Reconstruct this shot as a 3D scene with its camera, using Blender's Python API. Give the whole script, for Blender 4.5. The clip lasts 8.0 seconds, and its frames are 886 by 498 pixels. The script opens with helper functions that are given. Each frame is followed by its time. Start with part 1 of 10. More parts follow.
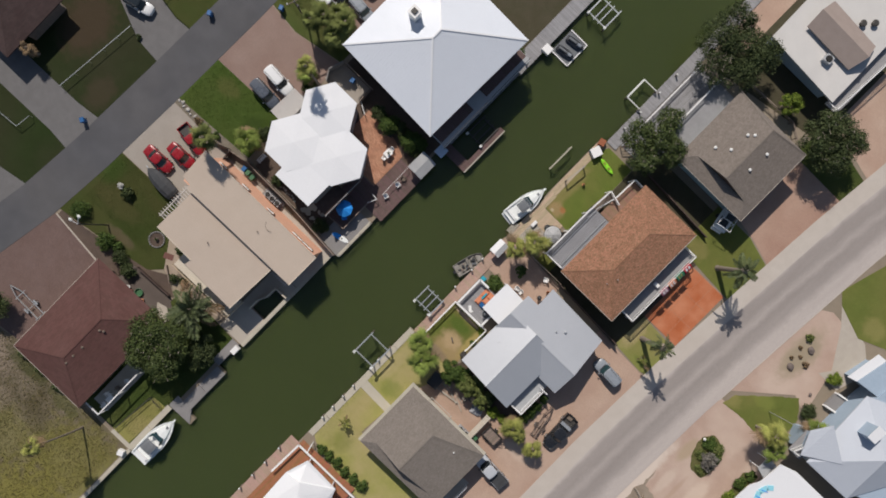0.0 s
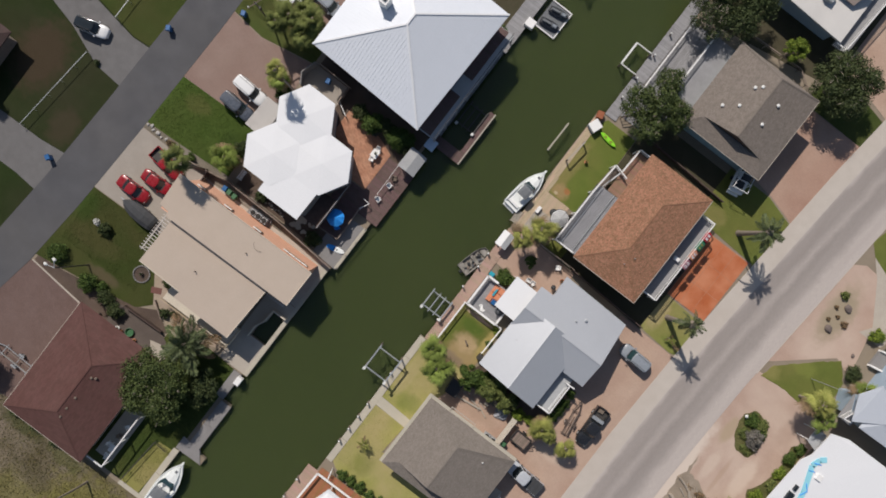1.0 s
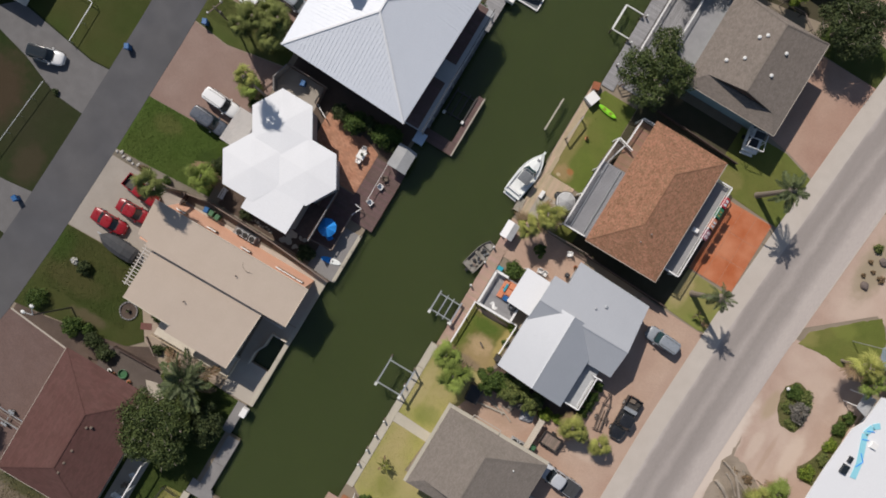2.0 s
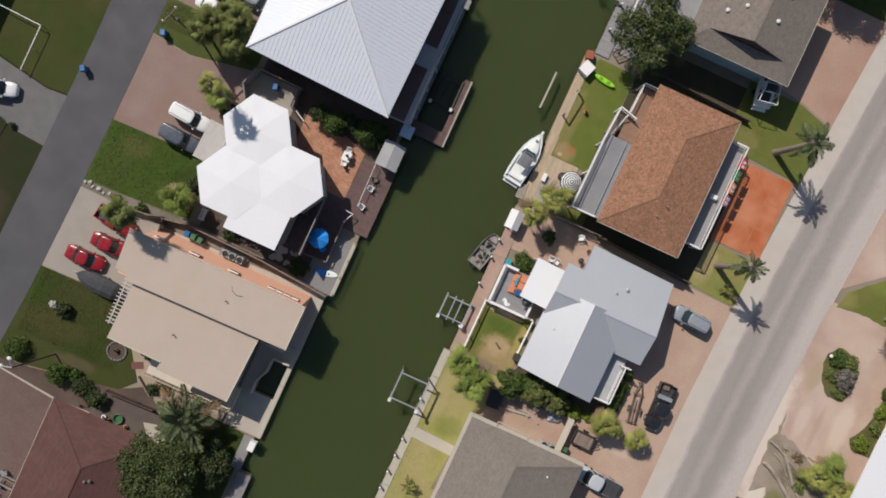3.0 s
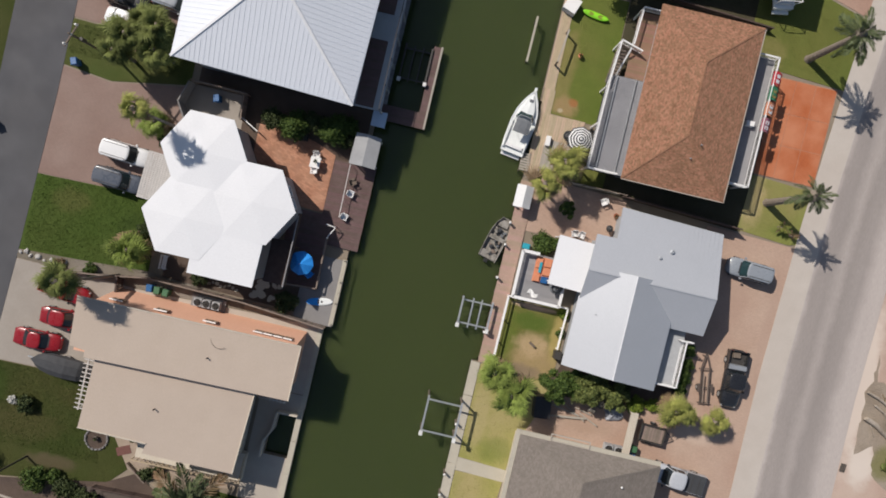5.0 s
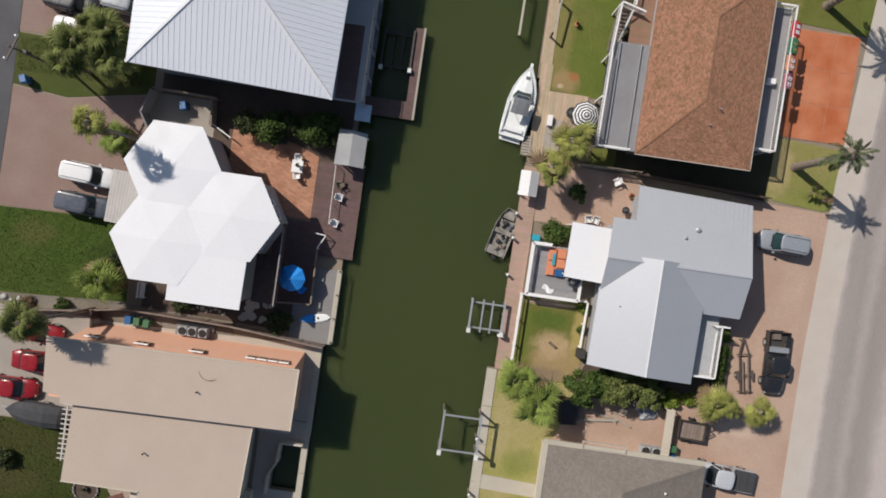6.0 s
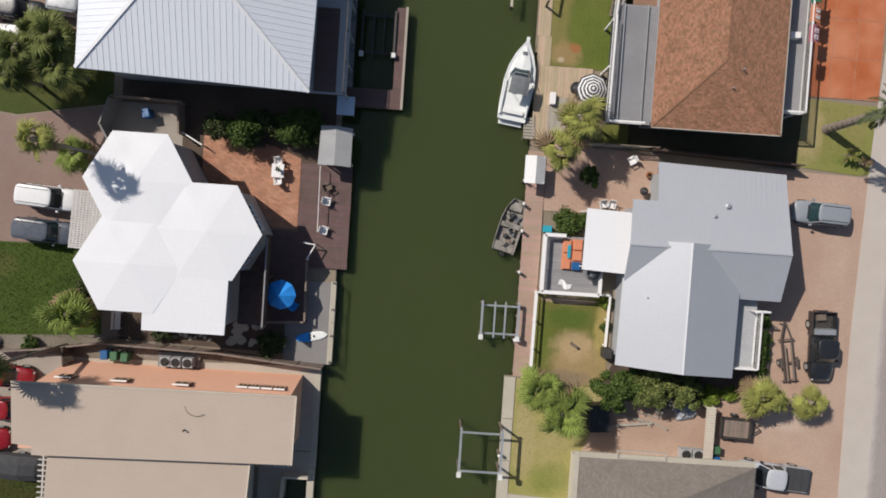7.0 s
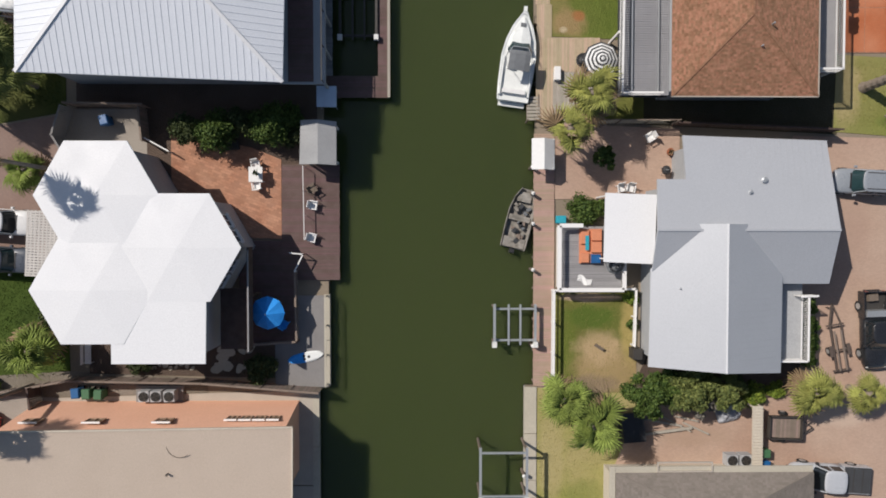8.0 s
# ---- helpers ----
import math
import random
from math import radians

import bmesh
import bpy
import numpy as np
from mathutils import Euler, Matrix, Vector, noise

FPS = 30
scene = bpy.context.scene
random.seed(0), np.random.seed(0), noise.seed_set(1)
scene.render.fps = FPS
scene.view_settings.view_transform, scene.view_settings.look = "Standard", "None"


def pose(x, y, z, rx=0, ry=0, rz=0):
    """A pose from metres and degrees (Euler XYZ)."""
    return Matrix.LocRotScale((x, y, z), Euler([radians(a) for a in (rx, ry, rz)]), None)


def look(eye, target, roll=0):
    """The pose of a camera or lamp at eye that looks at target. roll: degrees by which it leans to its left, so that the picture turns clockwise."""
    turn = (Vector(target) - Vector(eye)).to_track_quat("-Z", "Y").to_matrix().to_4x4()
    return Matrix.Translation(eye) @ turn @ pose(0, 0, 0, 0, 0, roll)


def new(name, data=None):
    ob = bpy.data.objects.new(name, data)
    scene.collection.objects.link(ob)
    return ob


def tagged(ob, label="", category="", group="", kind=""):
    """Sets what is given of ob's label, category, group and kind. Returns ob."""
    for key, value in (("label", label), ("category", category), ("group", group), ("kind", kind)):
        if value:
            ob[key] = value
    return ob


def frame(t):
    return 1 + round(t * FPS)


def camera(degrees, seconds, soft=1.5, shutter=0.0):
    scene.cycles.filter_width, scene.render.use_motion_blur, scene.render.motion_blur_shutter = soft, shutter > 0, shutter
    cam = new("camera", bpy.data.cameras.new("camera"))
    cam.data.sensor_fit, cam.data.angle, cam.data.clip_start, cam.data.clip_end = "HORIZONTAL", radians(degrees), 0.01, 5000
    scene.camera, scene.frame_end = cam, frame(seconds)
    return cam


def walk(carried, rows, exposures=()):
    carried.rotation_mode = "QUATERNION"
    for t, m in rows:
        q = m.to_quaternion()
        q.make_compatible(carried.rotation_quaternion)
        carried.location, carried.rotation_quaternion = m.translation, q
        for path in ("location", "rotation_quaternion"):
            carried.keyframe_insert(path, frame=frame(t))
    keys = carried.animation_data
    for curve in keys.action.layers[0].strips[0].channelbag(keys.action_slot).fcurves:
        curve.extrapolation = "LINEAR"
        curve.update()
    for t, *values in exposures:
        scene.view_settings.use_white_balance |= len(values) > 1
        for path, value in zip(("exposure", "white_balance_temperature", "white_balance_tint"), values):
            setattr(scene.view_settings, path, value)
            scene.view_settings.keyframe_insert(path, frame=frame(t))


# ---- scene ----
cam = camera(71.0, 8.0, soft=1.8)
PATH = [
    (0.0, 0.771, 1.361, 92.918, -1.24, -0.02, 44.287),
    (0.5, 0.875, 1.227, 90.066, -1.208, 0.0, 40.841),
    (1.0, 0.943, 1.089, 87.223, -1.193, 0.009, 37.452),
    (1.5, 0.978, 0.954, 84.386, -1.195, 0.007, 34.128),
    (2.25, 0.981, 0.764, 80.14, -1.226, -0.013, 29.278),
    (3.0, 0.934, 0.6, 75.902, -1.281, -0.053, 24.613),
    (3.5, 0.881, 0.508, 73.081, -1.328, -0.09, 21.617),
    (4.0, 0.814, 0.43, 70.261, -1.38, -0.134, 18.72),
    (4.5, 0.736, 0.366, 67.444, -1.432, -0.185, 15.931),
    (5.25, 0.601, 0.29, 63.221, -1.504, -0.274, 11.963),
    (6.0, 0.451, 0.229, 59.003, -1.557, -0.378, 8.276),
    (6.5, 0.344, 0.189, 56.194, -1.574, -0.454, 5.985),
    (7.0, 0.233, 0.142, 53.388, -1.57, -0.537, 3.838),
    (7.5, 0.118, 0.082, 50.586, -1.542, -0.625, 1.84),
    (8.0, 0.0, 0.0, 47.788, -1.482, -0.719, 0.0),
]
walk(cam, [(t, pose(x, y, z, rx, ry, rz)) for t, x, y, z, rx, ry, rz in PATH], [(0.0, -0.12), (1.5, -0.08), (3.0, -0.03), (4.5, 0.0), (8.0, 0.0)])

# ---- light ----
SUN_ELEV, SUN_FROM = 45.0, (-0.834, 0.552)
sky_world = bpy.data.worlds.new("sky")
scene.world = sky_world
sky_world.use_nodes = True
_nt = sky_world.node_tree
_bg = _nt.nodes["Background"]
_sky = _nt.nodes.new("ShaderNodeTexSky")
_sky.sky_type = "NISHITA"
_sky.sun_disc = False
_sky.sun_elevation = radians(SUN_ELEV)
_sky.sun_rotation = math.atan2(SUN_FROM[0], SUN_FROM[1])
_nt.links.new(_sky.outputs[0], _bg.inputs[0])
_bg.inputs[1].default_value = 0.076
_sd = bpy.data.lights.new("sun", "SUN")
_sd.energy, _sd.angle, _sd.color = 4.45, radians(0.53), (1.0, 0.925, 0.85)
sun = new("sun", _sd)
_ce = math.cos(radians(SUN_ELEV))
sun.matrix_world = look((SUN_FROM[0] * _ce * 100, SUN_FROM[1] * _ce * 100, math.sin(radians(SUN_ELEV)) * 100), (0, 0, 0))


# ---- materials ----
def mat(name, a, b=None, rough=0.8, metal=0.0, scale=1.0, fine=25.0, mix=0.5, bump=0.15, spec=0.5, c=None, big=0.12, cmix=0.35, rnd=0.0, stretch=None, bdist=0.02, coat=0.0, rvar=0.1):
    """Two-scale noise material: a and b mix by medium and fine noise, c by broad stains."""
    m = bpy.data.materials.new(name)
    m.use_nodes = True
    nt = m.node_tree
    P = nt.nodes["Principled BSDF"]
    geo = nt.nodes.new("ShaderNodeNewGeometry")
    src = geo.outputs["Position"]
    if stretch:
        mp = nt.nodes.new("ShaderNodeMapping")
        mp.inputs["Scale"].default_value = stretch
        nt.links.new(src, mp.inputs[0])
        src = mp.outputs[0]
    if b is None:
        b = tuple(x * 0.75 for x in a)

    def nz(sc, det=4):
        n = nt.nodes.new("ShaderNodeTexNoise")
        n.inputs["Scale"].default_value = sc
        n.inputs["Detail"].default_value = det
        nt.links.new(src, n.inputs["Vector"])
        r = nt.nodes.new("ShaderNodeMapRange")
        r.inputs[1].default_value, r.inputs[2].default_value = 0.32, 0.68
        nt.links.new(n.outputs[0], r.inputs[0])
        return r.outputs[0]

    def blend(fac, x, y, amt):
        k = nt.nodes.new("ShaderNodeMath")
        k.operation = "MULTIPLY"
        nt.links.new(fac, k.inputs[0])
        k.inputs[1].default_value = amt
        mx = nt.nodes.new("ShaderNodeMix")
        mx.data_type = "RGBA"
        nt.links.new(k.outputs[0], mx.inputs[0])
        for sock, v in ((mx.inputs[6], x), (mx.inputs[7], y)):
            if isinstance(v, tuple):
                sock.default_value = (*v, 1)
            else:
                nt.links.new(v, sock)
        return mx.outputs[2]

    f1, f2 = nz(scale), nz(fine, 2)
    col = blend(f1, a, b, mix)
    col = blend(f2, col, tuple(x * 0.6 for x in b), mix * 0.7)
    if c:
        col = blend(nz(big, 5), col, c, cmix)
    if rnd:
        oi = nt.nodes.new("ShaderNodeObjectInfo")
        hs = nt.nodes.new("ShaderNodeHueSaturation")
        mr = nt.nodes.new("ShaderNodeMapRange")
        mr.inputs[3].default_value, mr.inputs[4].default_value = 1 - rnd, 1 + rnd
        nt.links.new(oi.outputs["Random"], mr.inputs[0])
        nt.links.new(mr.outputs[0], hs.inputs["Value"])
        nt.links.new(col, hs.inputs["Color"])
        col = hs.outputs[0]
    nt.links.new(col, P.inputs["Base Color"])
    rr = nt.nodes.new("ShaderNodeMapRange")
    rr.inputs[3].default_value, rr.inputs[4].default_value = max(0.03, rough - rvar), min(1, rough + rvar)
    nt.links.new(f1, rr.inputs[0])
    nt.links.new(rr.outputs[0], P.inputs["Roughness"])
    P.inputs["Metallic"].default_value = metal
    P.inputs["Specular IOR Level"].default_value = spec
    P.inputs["Coat Weight"].default_value = coat
    if bump:
        bp = nt.nodes.new("ShaderNodeBump")
        bp.inputs["Strength"].default_value = bump
        bp.inputs["Distance"].default_value = bdist
        nt.links.new(f2, bp.inputs["Height"])
        nt.links.new(bp.outputs[0], P.inputs["Normal"])
    return m


def island(m, amt=0.25, hue=0.02):
    """Vary each loose piece of a joined mesh a little."""
    nt = m.node_tree
    P = nt.nodes["Principled BSDF"]
    geo = nt.nodes.new("ShaderNodeNewGeometry")
    hs = nt.nodes.new("ShaderNodeHueSaturation")
    mr = nt.nodes.new("ShaderNodeMapRange")
    mr.inputs[3].default_value, mr.inputs[4].default_value = 1 - amt, 1 + amt
    nt.links.new(geo.outputs["Random Per Island"], mr.inputs[0])
    nt.links.new(mr.outputs[0], hs.inputs["Value"])
    m2 = nt.nodes.new("ShaderNodeMapRange")
    m2.inputs[3].default_value, m2.inputs[4].default_value = 0.5 + hue, 0.5 - hue
    nt.links.new(geo.outputs["Random Per Island"], m2.inputs[0])
    nt.links.new(m2.outputs[0], hs.inputs["Hue"])
    old = P.inputs["Base Color"].links[0].from_socket
    nt.links.new(old, hs.inputs["Color"])
    nt.links.new(hs.outputs[0], P.inputs["Base Color"])
    return m


def bricks(m, w, h, mortar, depth=0.6, rot=0.0, amt=0.5):
    """Lay a fine unit pattern over a material in plan."""
    nt = m.node_tree
    P = nt.nodes["Principled BSDF"]
    geo = nt.nodes.new("ShaderNodeNewGeometry")
    mp = nt.nodes.new("ShaderNodeMapping")
    mp.inputs["Rotation"].default_value = (0, 0, rot)
    nt.links.new(geo.outputs["Position"], mp.inputs[0])
    bt = nt.nodes.new("ShaderNodeTexBrick")
    bt.inputs["Scale"].default_value = 1.0
    bt.inputs["Brick Width"].default_value = w
    bt.inputs["Row Height"].default_value = h
    bt.inputs["Mortar Size"].default_value = mortar
    bt.inputs["Color1"].default_value = (1 - amt, 1 - amt, 1 - amt, 1)
    bt.inputs["Color2"].default_value = (1 + amt * 0.5, 1 + amt * 0.45, 1 + amt * 0.4, 1)
    bt.inputs["Mortar"].default_value = (depth, depth, depth, 1)
    nt.links.new(mp.outputs[0], bt.inputs["Vector"])
    mx = nt.nodes.new("ShaderNodeMix")
    mx.data_type, mx.blend_type = "RGBA", "MULTIPLY"
    mx.inputs[0].default_value = 1.0
    old = P.inputs["Base Color"].links[0].from_socket
    nt.links.new(old, mx.inputs[6])
    nt.links.new(bt.outputs[0], mx.inputs[7])
    nt.links.new(mx.outputs[2], P.inputs["Base Color"])
    return m


def worn(m, spots, rag=0.8):
    """Blend soft, ragged worn or greener spots into a ground material: x, y, rx, ry, strength, colour."""
    nt = m.node_tree
    P = nt.nodes["Principled BSDF"]
    geo = nt.nodes.new("ShaderNodeNewGeometry")
    nz = nt.nodes.new("ShaderNodeTexNoise")
    nz.inputs["Scale"].default_value = 0.9
    nz.inputs["Detail"].default_value = 6
    nt.links.new(geo.outputs["Position"], nz.inputs["Vector"])
    for x, y, rx, ry, s, col in spots:
        a = nt.nodes.new("ShaderNodeVectorMath")
        a.operation = "SUBTRACT"
        a.inputs[1].default_value = (x, y, 0)
        nt.links.new(geo.outputs["Position"], a.inputs[0])
        b = nt.nodes.new("ShaderNodeVectorMath")
        b.operation = "MULTIPLY"
        b.inputs[1].default_value = (1 / rx, 1 / ry, 0)
        nt.links.new(a.outputs[0], b.inputs[0])
        ln = nt.nodes.new("ShaderNodeVectorMath")
        ln.operation = "LENGTH"
        nt.links.new(b.outputs[0], ln.inputs[0])
        k = nt.nodes.new("ShaderNodeMath")
        k.operation = "MULTIPLY_ADD"
        k.inputs[1].default_value = rag
        nt.links.new(nz.outputs[0], k.inputs[0])
        nt.links.new(ln.outputs["Value"], k.inputs[2])
        r = nt.nodes.new("ShaderNodeMapRange")
        r.interpolation_type = "SMOOTHSTEP"
        r.inputs[1].default_value, r.inputs[2].default_value = 0.45 + rag * 0.5, 1.1 + rag * 0.5
        r.inputs[3].default_value, r.inputs[4].default_value = s, 0.0
        nt.links.new(k.outputs[0], r.inputs[0])
        mx = nt.nodes.new("ShaderNodeMix")
        mx.data_type = "RGBA"
        nt.links.new(r.outputs[0], mx.inputs[0])
        nt.links.new(P.inputs["Base Color"].links[0].from_socket, mx.inputs[6])
        mx.inputs[7].default_value = (*col, 1)
        nt.links.new(mx.outputs[2], P.inputs["Base Color"])
    return m


M = {}
M["soil"] = mat("soil", (0.25, 0.20, 0.145), (0.19, 0.155, 0.11), 0.95, scale=0.6, fine=9, c=(0.31, 0.26, 0.2), big=0.05, cmix=0.5, bump=0.4, bdist=0.04)
# Garden mulch; its dark tone also serves as painted shade beside houses.
M["mulch_and_shade"] = mat("mulch_and_shade", (0.095, 0.065, 0.05), (0.055, 0.04, 0.032), 0.95, scale=1.2, fine=12, c=(0.2, 0.14, 0.1), big=0.3, bump=0.8, bdist=0.05)
M["grass"] = mat("grass", (0.058, 0.088, 0.021), (0.040, 0.064, 0.016), 0.95, scale=0.5, fine=16, c=(0.105, 0.098, 0.035), big=0.12, cmix=0.45, bump=0.9, bdist=0.05, spec=0.1)
M["grass_dry"] = mat("grass_dry", (0.27, 0.26, 0.075), (0.20, 0.215, 0.055), 0.95, scale=0.4, fine=9, c=(0.36, 0.28, 0.14), big=0.16, cmix=0.7, bump=0.5, bdist=0.05, spec=0.1)
M["grass_bright"] = worn(mat("grass_bright", (0.15, 0.18, 0.042), (0.115, 0.14, 0.033), 0.95, scale=0.6, fine=14, c=(0.23, 0.20, 0.07), big=0.14, cmix=0.45, bump=0.9, bdist=0.05, spec=0.1),
    [(48.5, 14.0, 2.4, 2.0, 0.7, (0.28, 0.25, 0.09)), (52.5, 17.4, 2.6, 1.4, 0.5, (0.22, 0.25, 0.06)), (57.0, 36.5, 2.4, 2.0, 0.5, (0.3, 0.26, 0.1)), (29.6, 26.5, 2.2, 1.8, 0.6, (0.27, 0.23, 0.09))])
M["weeds"] = mat("weeds", (0.15, 0.135, 0.05), (0.20, 0.165, 0.12), 0.95, scale=0.45, fine=6, c=(0.27, 0.225, 0.18), big=0.09, cmix=0.8, bump=0.6, bdist=0.08, spec=0.1)
# Asphalt made darker and bluer, with cloud shade in the colour.
M["road_left"] = mat("road_left", (0.080, 0.081, 0.089), (0.067, 0.068, 0.075), 0.9, scale=0.35, fine=20, c=(0.10, 0.094, 0.09), big=0.07, cmix=0.5, bump=0.3)
M["yard_worn"] = worn(mat("yard_worn", (0.135, 0.15, 0.036), (0.105, 0.125, 0.03), 0.95, scale=0.5, fine=10, c=(0.2, 0.17, 0.06), big=0.3, cmix=0.5, bump=0.6, bdist=0.05, spec=0.1),
    [(12.0, -6.5, 2.6, 1.1, 0.95, (0.085, 0.125, 0.024)), (10.2, -9.0, 0.9, 3.2, 0.8, (0.12, 0.15, 0.03)), (13.4, -10.6, 3.4, 2.4, 0.85, (0.36, 0.26, 0.135)), (12.7, -8.9, 2.2, 1.5, 0.85, (0.44, 0.32, 0.185)), (15.0, -7.4, 0.8, 3.4, 0.75, (0.40, 0.31, 0.12)), (12.2, -11.8, 2.2, 1.0, 0.6, (0.20, 0.15, 0.12)), (12.0, -5.0, 2.8, 0.4, 0.95, (0.46, 0.33, 0.25))])
M["bank_lawn"] = worn(mat("bank_lawn", (0.32, 0.31, 0.095), (0.25, 0.26, 0.07), 0.95, scale=0.6, fine=9, c=(0.40, 0.32, 0.17), big=0.22, cmix=0.7, bump=0.5, bdist=0.05, spec=0.1),
    [(9.0, -17.5, 1.2, 4.5, 0.6, (0.40, 0.33, 0.17)), (11.5, -20.5, 2.2, 1.6, 0.5, (0.16, 0.19, 0.05)), (9.5, -27.0, 1.6, 3.0, 0.5, (0.38, 0.31, 0.15)), (12.4, -13.2, 2.0, 1.0, 0.6, (0.14, 0.16, 0.045)), (11.5, -31.5, 2.0, 2.0, 0.5, (0.18, 0.19, 0.05))])
M["canal_lawn"] = worn(mat("canal_lawn", (0.14, 0.20, 0.035), (0.10, 0.15, 0.03), 0.95, scale=0.6, fine=14, c=(0.23, 0.20, 0.07), big=0.14, cmix=0.45, bump=0.9, bdist=0.05, spec=0.1),
    [(9.4, 19.5, 1.2, 5.5, 0.6, (0.30, 0.24, 0.10)), (10.2, 16.0, 1.5, 1.3, 0.8, (0.40, 0.27, 0.14)), (10.9, 16.6, 0.6, 0.55, 0.8, (0.42, 0.17, 0.07)), (9.8, 15.5, 0.35, 0.3, 0.9, (0.55, 0.45, 0.3))])
M["verge_dirt"] = mat("verge_dirt", (0.27, 0.235, 0.20), (0.20, 0.175, 0.145), 0.95, scale=0.5, fine=8, c=(0.12, 0.105, 0.07), big=0.2, cmix=0.7, bump=0.6, bdist=0.04, spec=0.1)
M["rubble"] = mat("rubble", (0.46, 0.44, 0.41), (0.33, 0.31, 0.28), 0.9, scale=3, fine=14, bump=0.5)
M["lot"] = worn(mat("lot", (0.125, 0.10, 0.055), (0.085, 0.075, 0.042), 0.95, scale=0.8, fine=5, c=(0.23, 0.19, 0.145), big=0.22, cmix=0.75, mix=0.8, bump=0.7, bdist=0.08, spec=0.1),
    [(-15, -62, 9, 8, 0.7, (0.20, 0.185, 0.05)), (-16, -75, 10, 12, 0.85, (0.215, 0.195, 0.052)), (-26, -66, 7, 5, 0.6, (0.16, 0.15, 0.04)), (-36, -58, 6, 4, 0.6, (0.24, 0.19, 0.15)), (-30, -56, 5.0, 1.6, 0.8, (0.06, 0.065, 0.026)), (-22, -56.5, 4.0, 1.4, 0.7, (0.08, 0.085, 0.03)), (-24, -61, 3.0, 2.0, 0.6, (0.10, 0.085, 0.05)), (-30, -63, 2.4, 3.0, 0.5, (0.27, 0.22, 0.17))], 1.1)
M["grass_mid"] = mat("grass_mid", (0.085, 0.112, 0.03), (0.062, 0.085, 0.022), 0.95, scale=0.5, fine=16, c=(0.14, 0.12, 0.05), big=0.15, cmix=0.5, bump=0.9, bdist=0.05, spec=0.1)
M["front_lawn"] = worn(mat("front_lawn", (0.060, 0.102, 0.019), (0.048, 0.082, 0.015), 0.95, scale=0.5, fine=16, c=(0.088, 0.095, 0.03), big=0.12, cmix=0.4, bump=0.45, bdist=0.05, spec=0.1),
    [(-37.4, -5.2, 2.4, 1.6, 0.5, (0.12, 0.115, 0.04)), (-34.5, -27.5, 5.0, 3.0, 0.35, (0.12, 0.10, 0.035)), (-30.5, -7.0, 2.0, 2.4, 0.4, (0.03, 0.05, 0.014))])
M["olive_lawn"] = worn(mat("olive_lawn", (0.056, 0.078, 0.019), (0.042, 0.058, 0.015), 0.95, scale=0.5, fine=16, c=(0.085, 0.078, 0.03), big=0.14, cmix=0.6, bump=0.9, bdist=0.05, spec=0.1),
    [(-37.5, -29.0, 5.0, 2.2, 0.6, (0.095, 0.085, 0.034)), (-32.0, -25.2, 2.8, 1.5, 0.5, (0.085, 0.075, 0.03)), (-33.5, -32.4, 3.2, 1.0, 0.7, (0.125, 0.095, 0.06)), (-41.0, -26.0, 1.6, 2.6, 0.5, (0.05, 0.085, 0.018))])
# Cloud shade is put into this green; the brown spots are dirt.
M["cloud_shade_lawn"] = worn(mat("cloud_shade_lawn", (0.027, 0.042, 0.012), (0.021, 0.033, 0.010), 0.95, scale=0.4, fine=12, c=(0.045, 0.038, 0.024), big=0.09, cmix=0.6, bump=0.8, bdist=0.05, spec=0.1),
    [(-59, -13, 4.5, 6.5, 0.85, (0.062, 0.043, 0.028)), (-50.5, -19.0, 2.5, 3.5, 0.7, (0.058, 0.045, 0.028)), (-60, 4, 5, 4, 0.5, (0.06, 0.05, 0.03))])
M["dry_front"] = worn(mat("dry_front", (0.22, 0.235, 0.065), (0.17, 0.195, 0.05), 0.95, scale=0.4, fine=9, c=(0.30, 0.25, 0.11), big=0.2, cmix=0.6, bump=0.5, bdist=0.05, spec=0.1),
    [(31.6, 11.0, 1.3, 3.5, 0.75, (0.40, 0.32, 0.17)), (35.5, 8.6, 1.6, 0.7, 0.6, (0.10, 0.15, 0.035))])
# Ground colour with the shade beside the houses mixed in.
M["soil_shade_tint"] = mat("soil_shade_tint", (0.085, 0.075, 0.05), (0.05, 0.055, 0.025), 0.95, scale=0.7, fine=9, c=(0.075, 0.06, 0.04), big=0.2, cmix=0.5, bump=0.6, bdist=0.05, spec=0.1)
# Brown roofing in a darker copy that holds the cloud's shade.
M["roof_cloud_shade"] = island(mat("roof_cloud_shade", (0.062, 0.036, 0.033), (0.05, 0.03, 0.027), 0.9, scale=0.7, fine=12, c=(0.075, 0.045, 0.04), big=0.15, cmix=0.4, bump=0.3), 0.12, 0.004)
M["deck_sand"] = island(mat("deck_sand", (0.52, 0.40, 0.27), (0.45, 0.34, 0.225), 0.85, scale=2, fine=20, c=(0.42, 0.34, 0.25), big=0.4), 0.14)
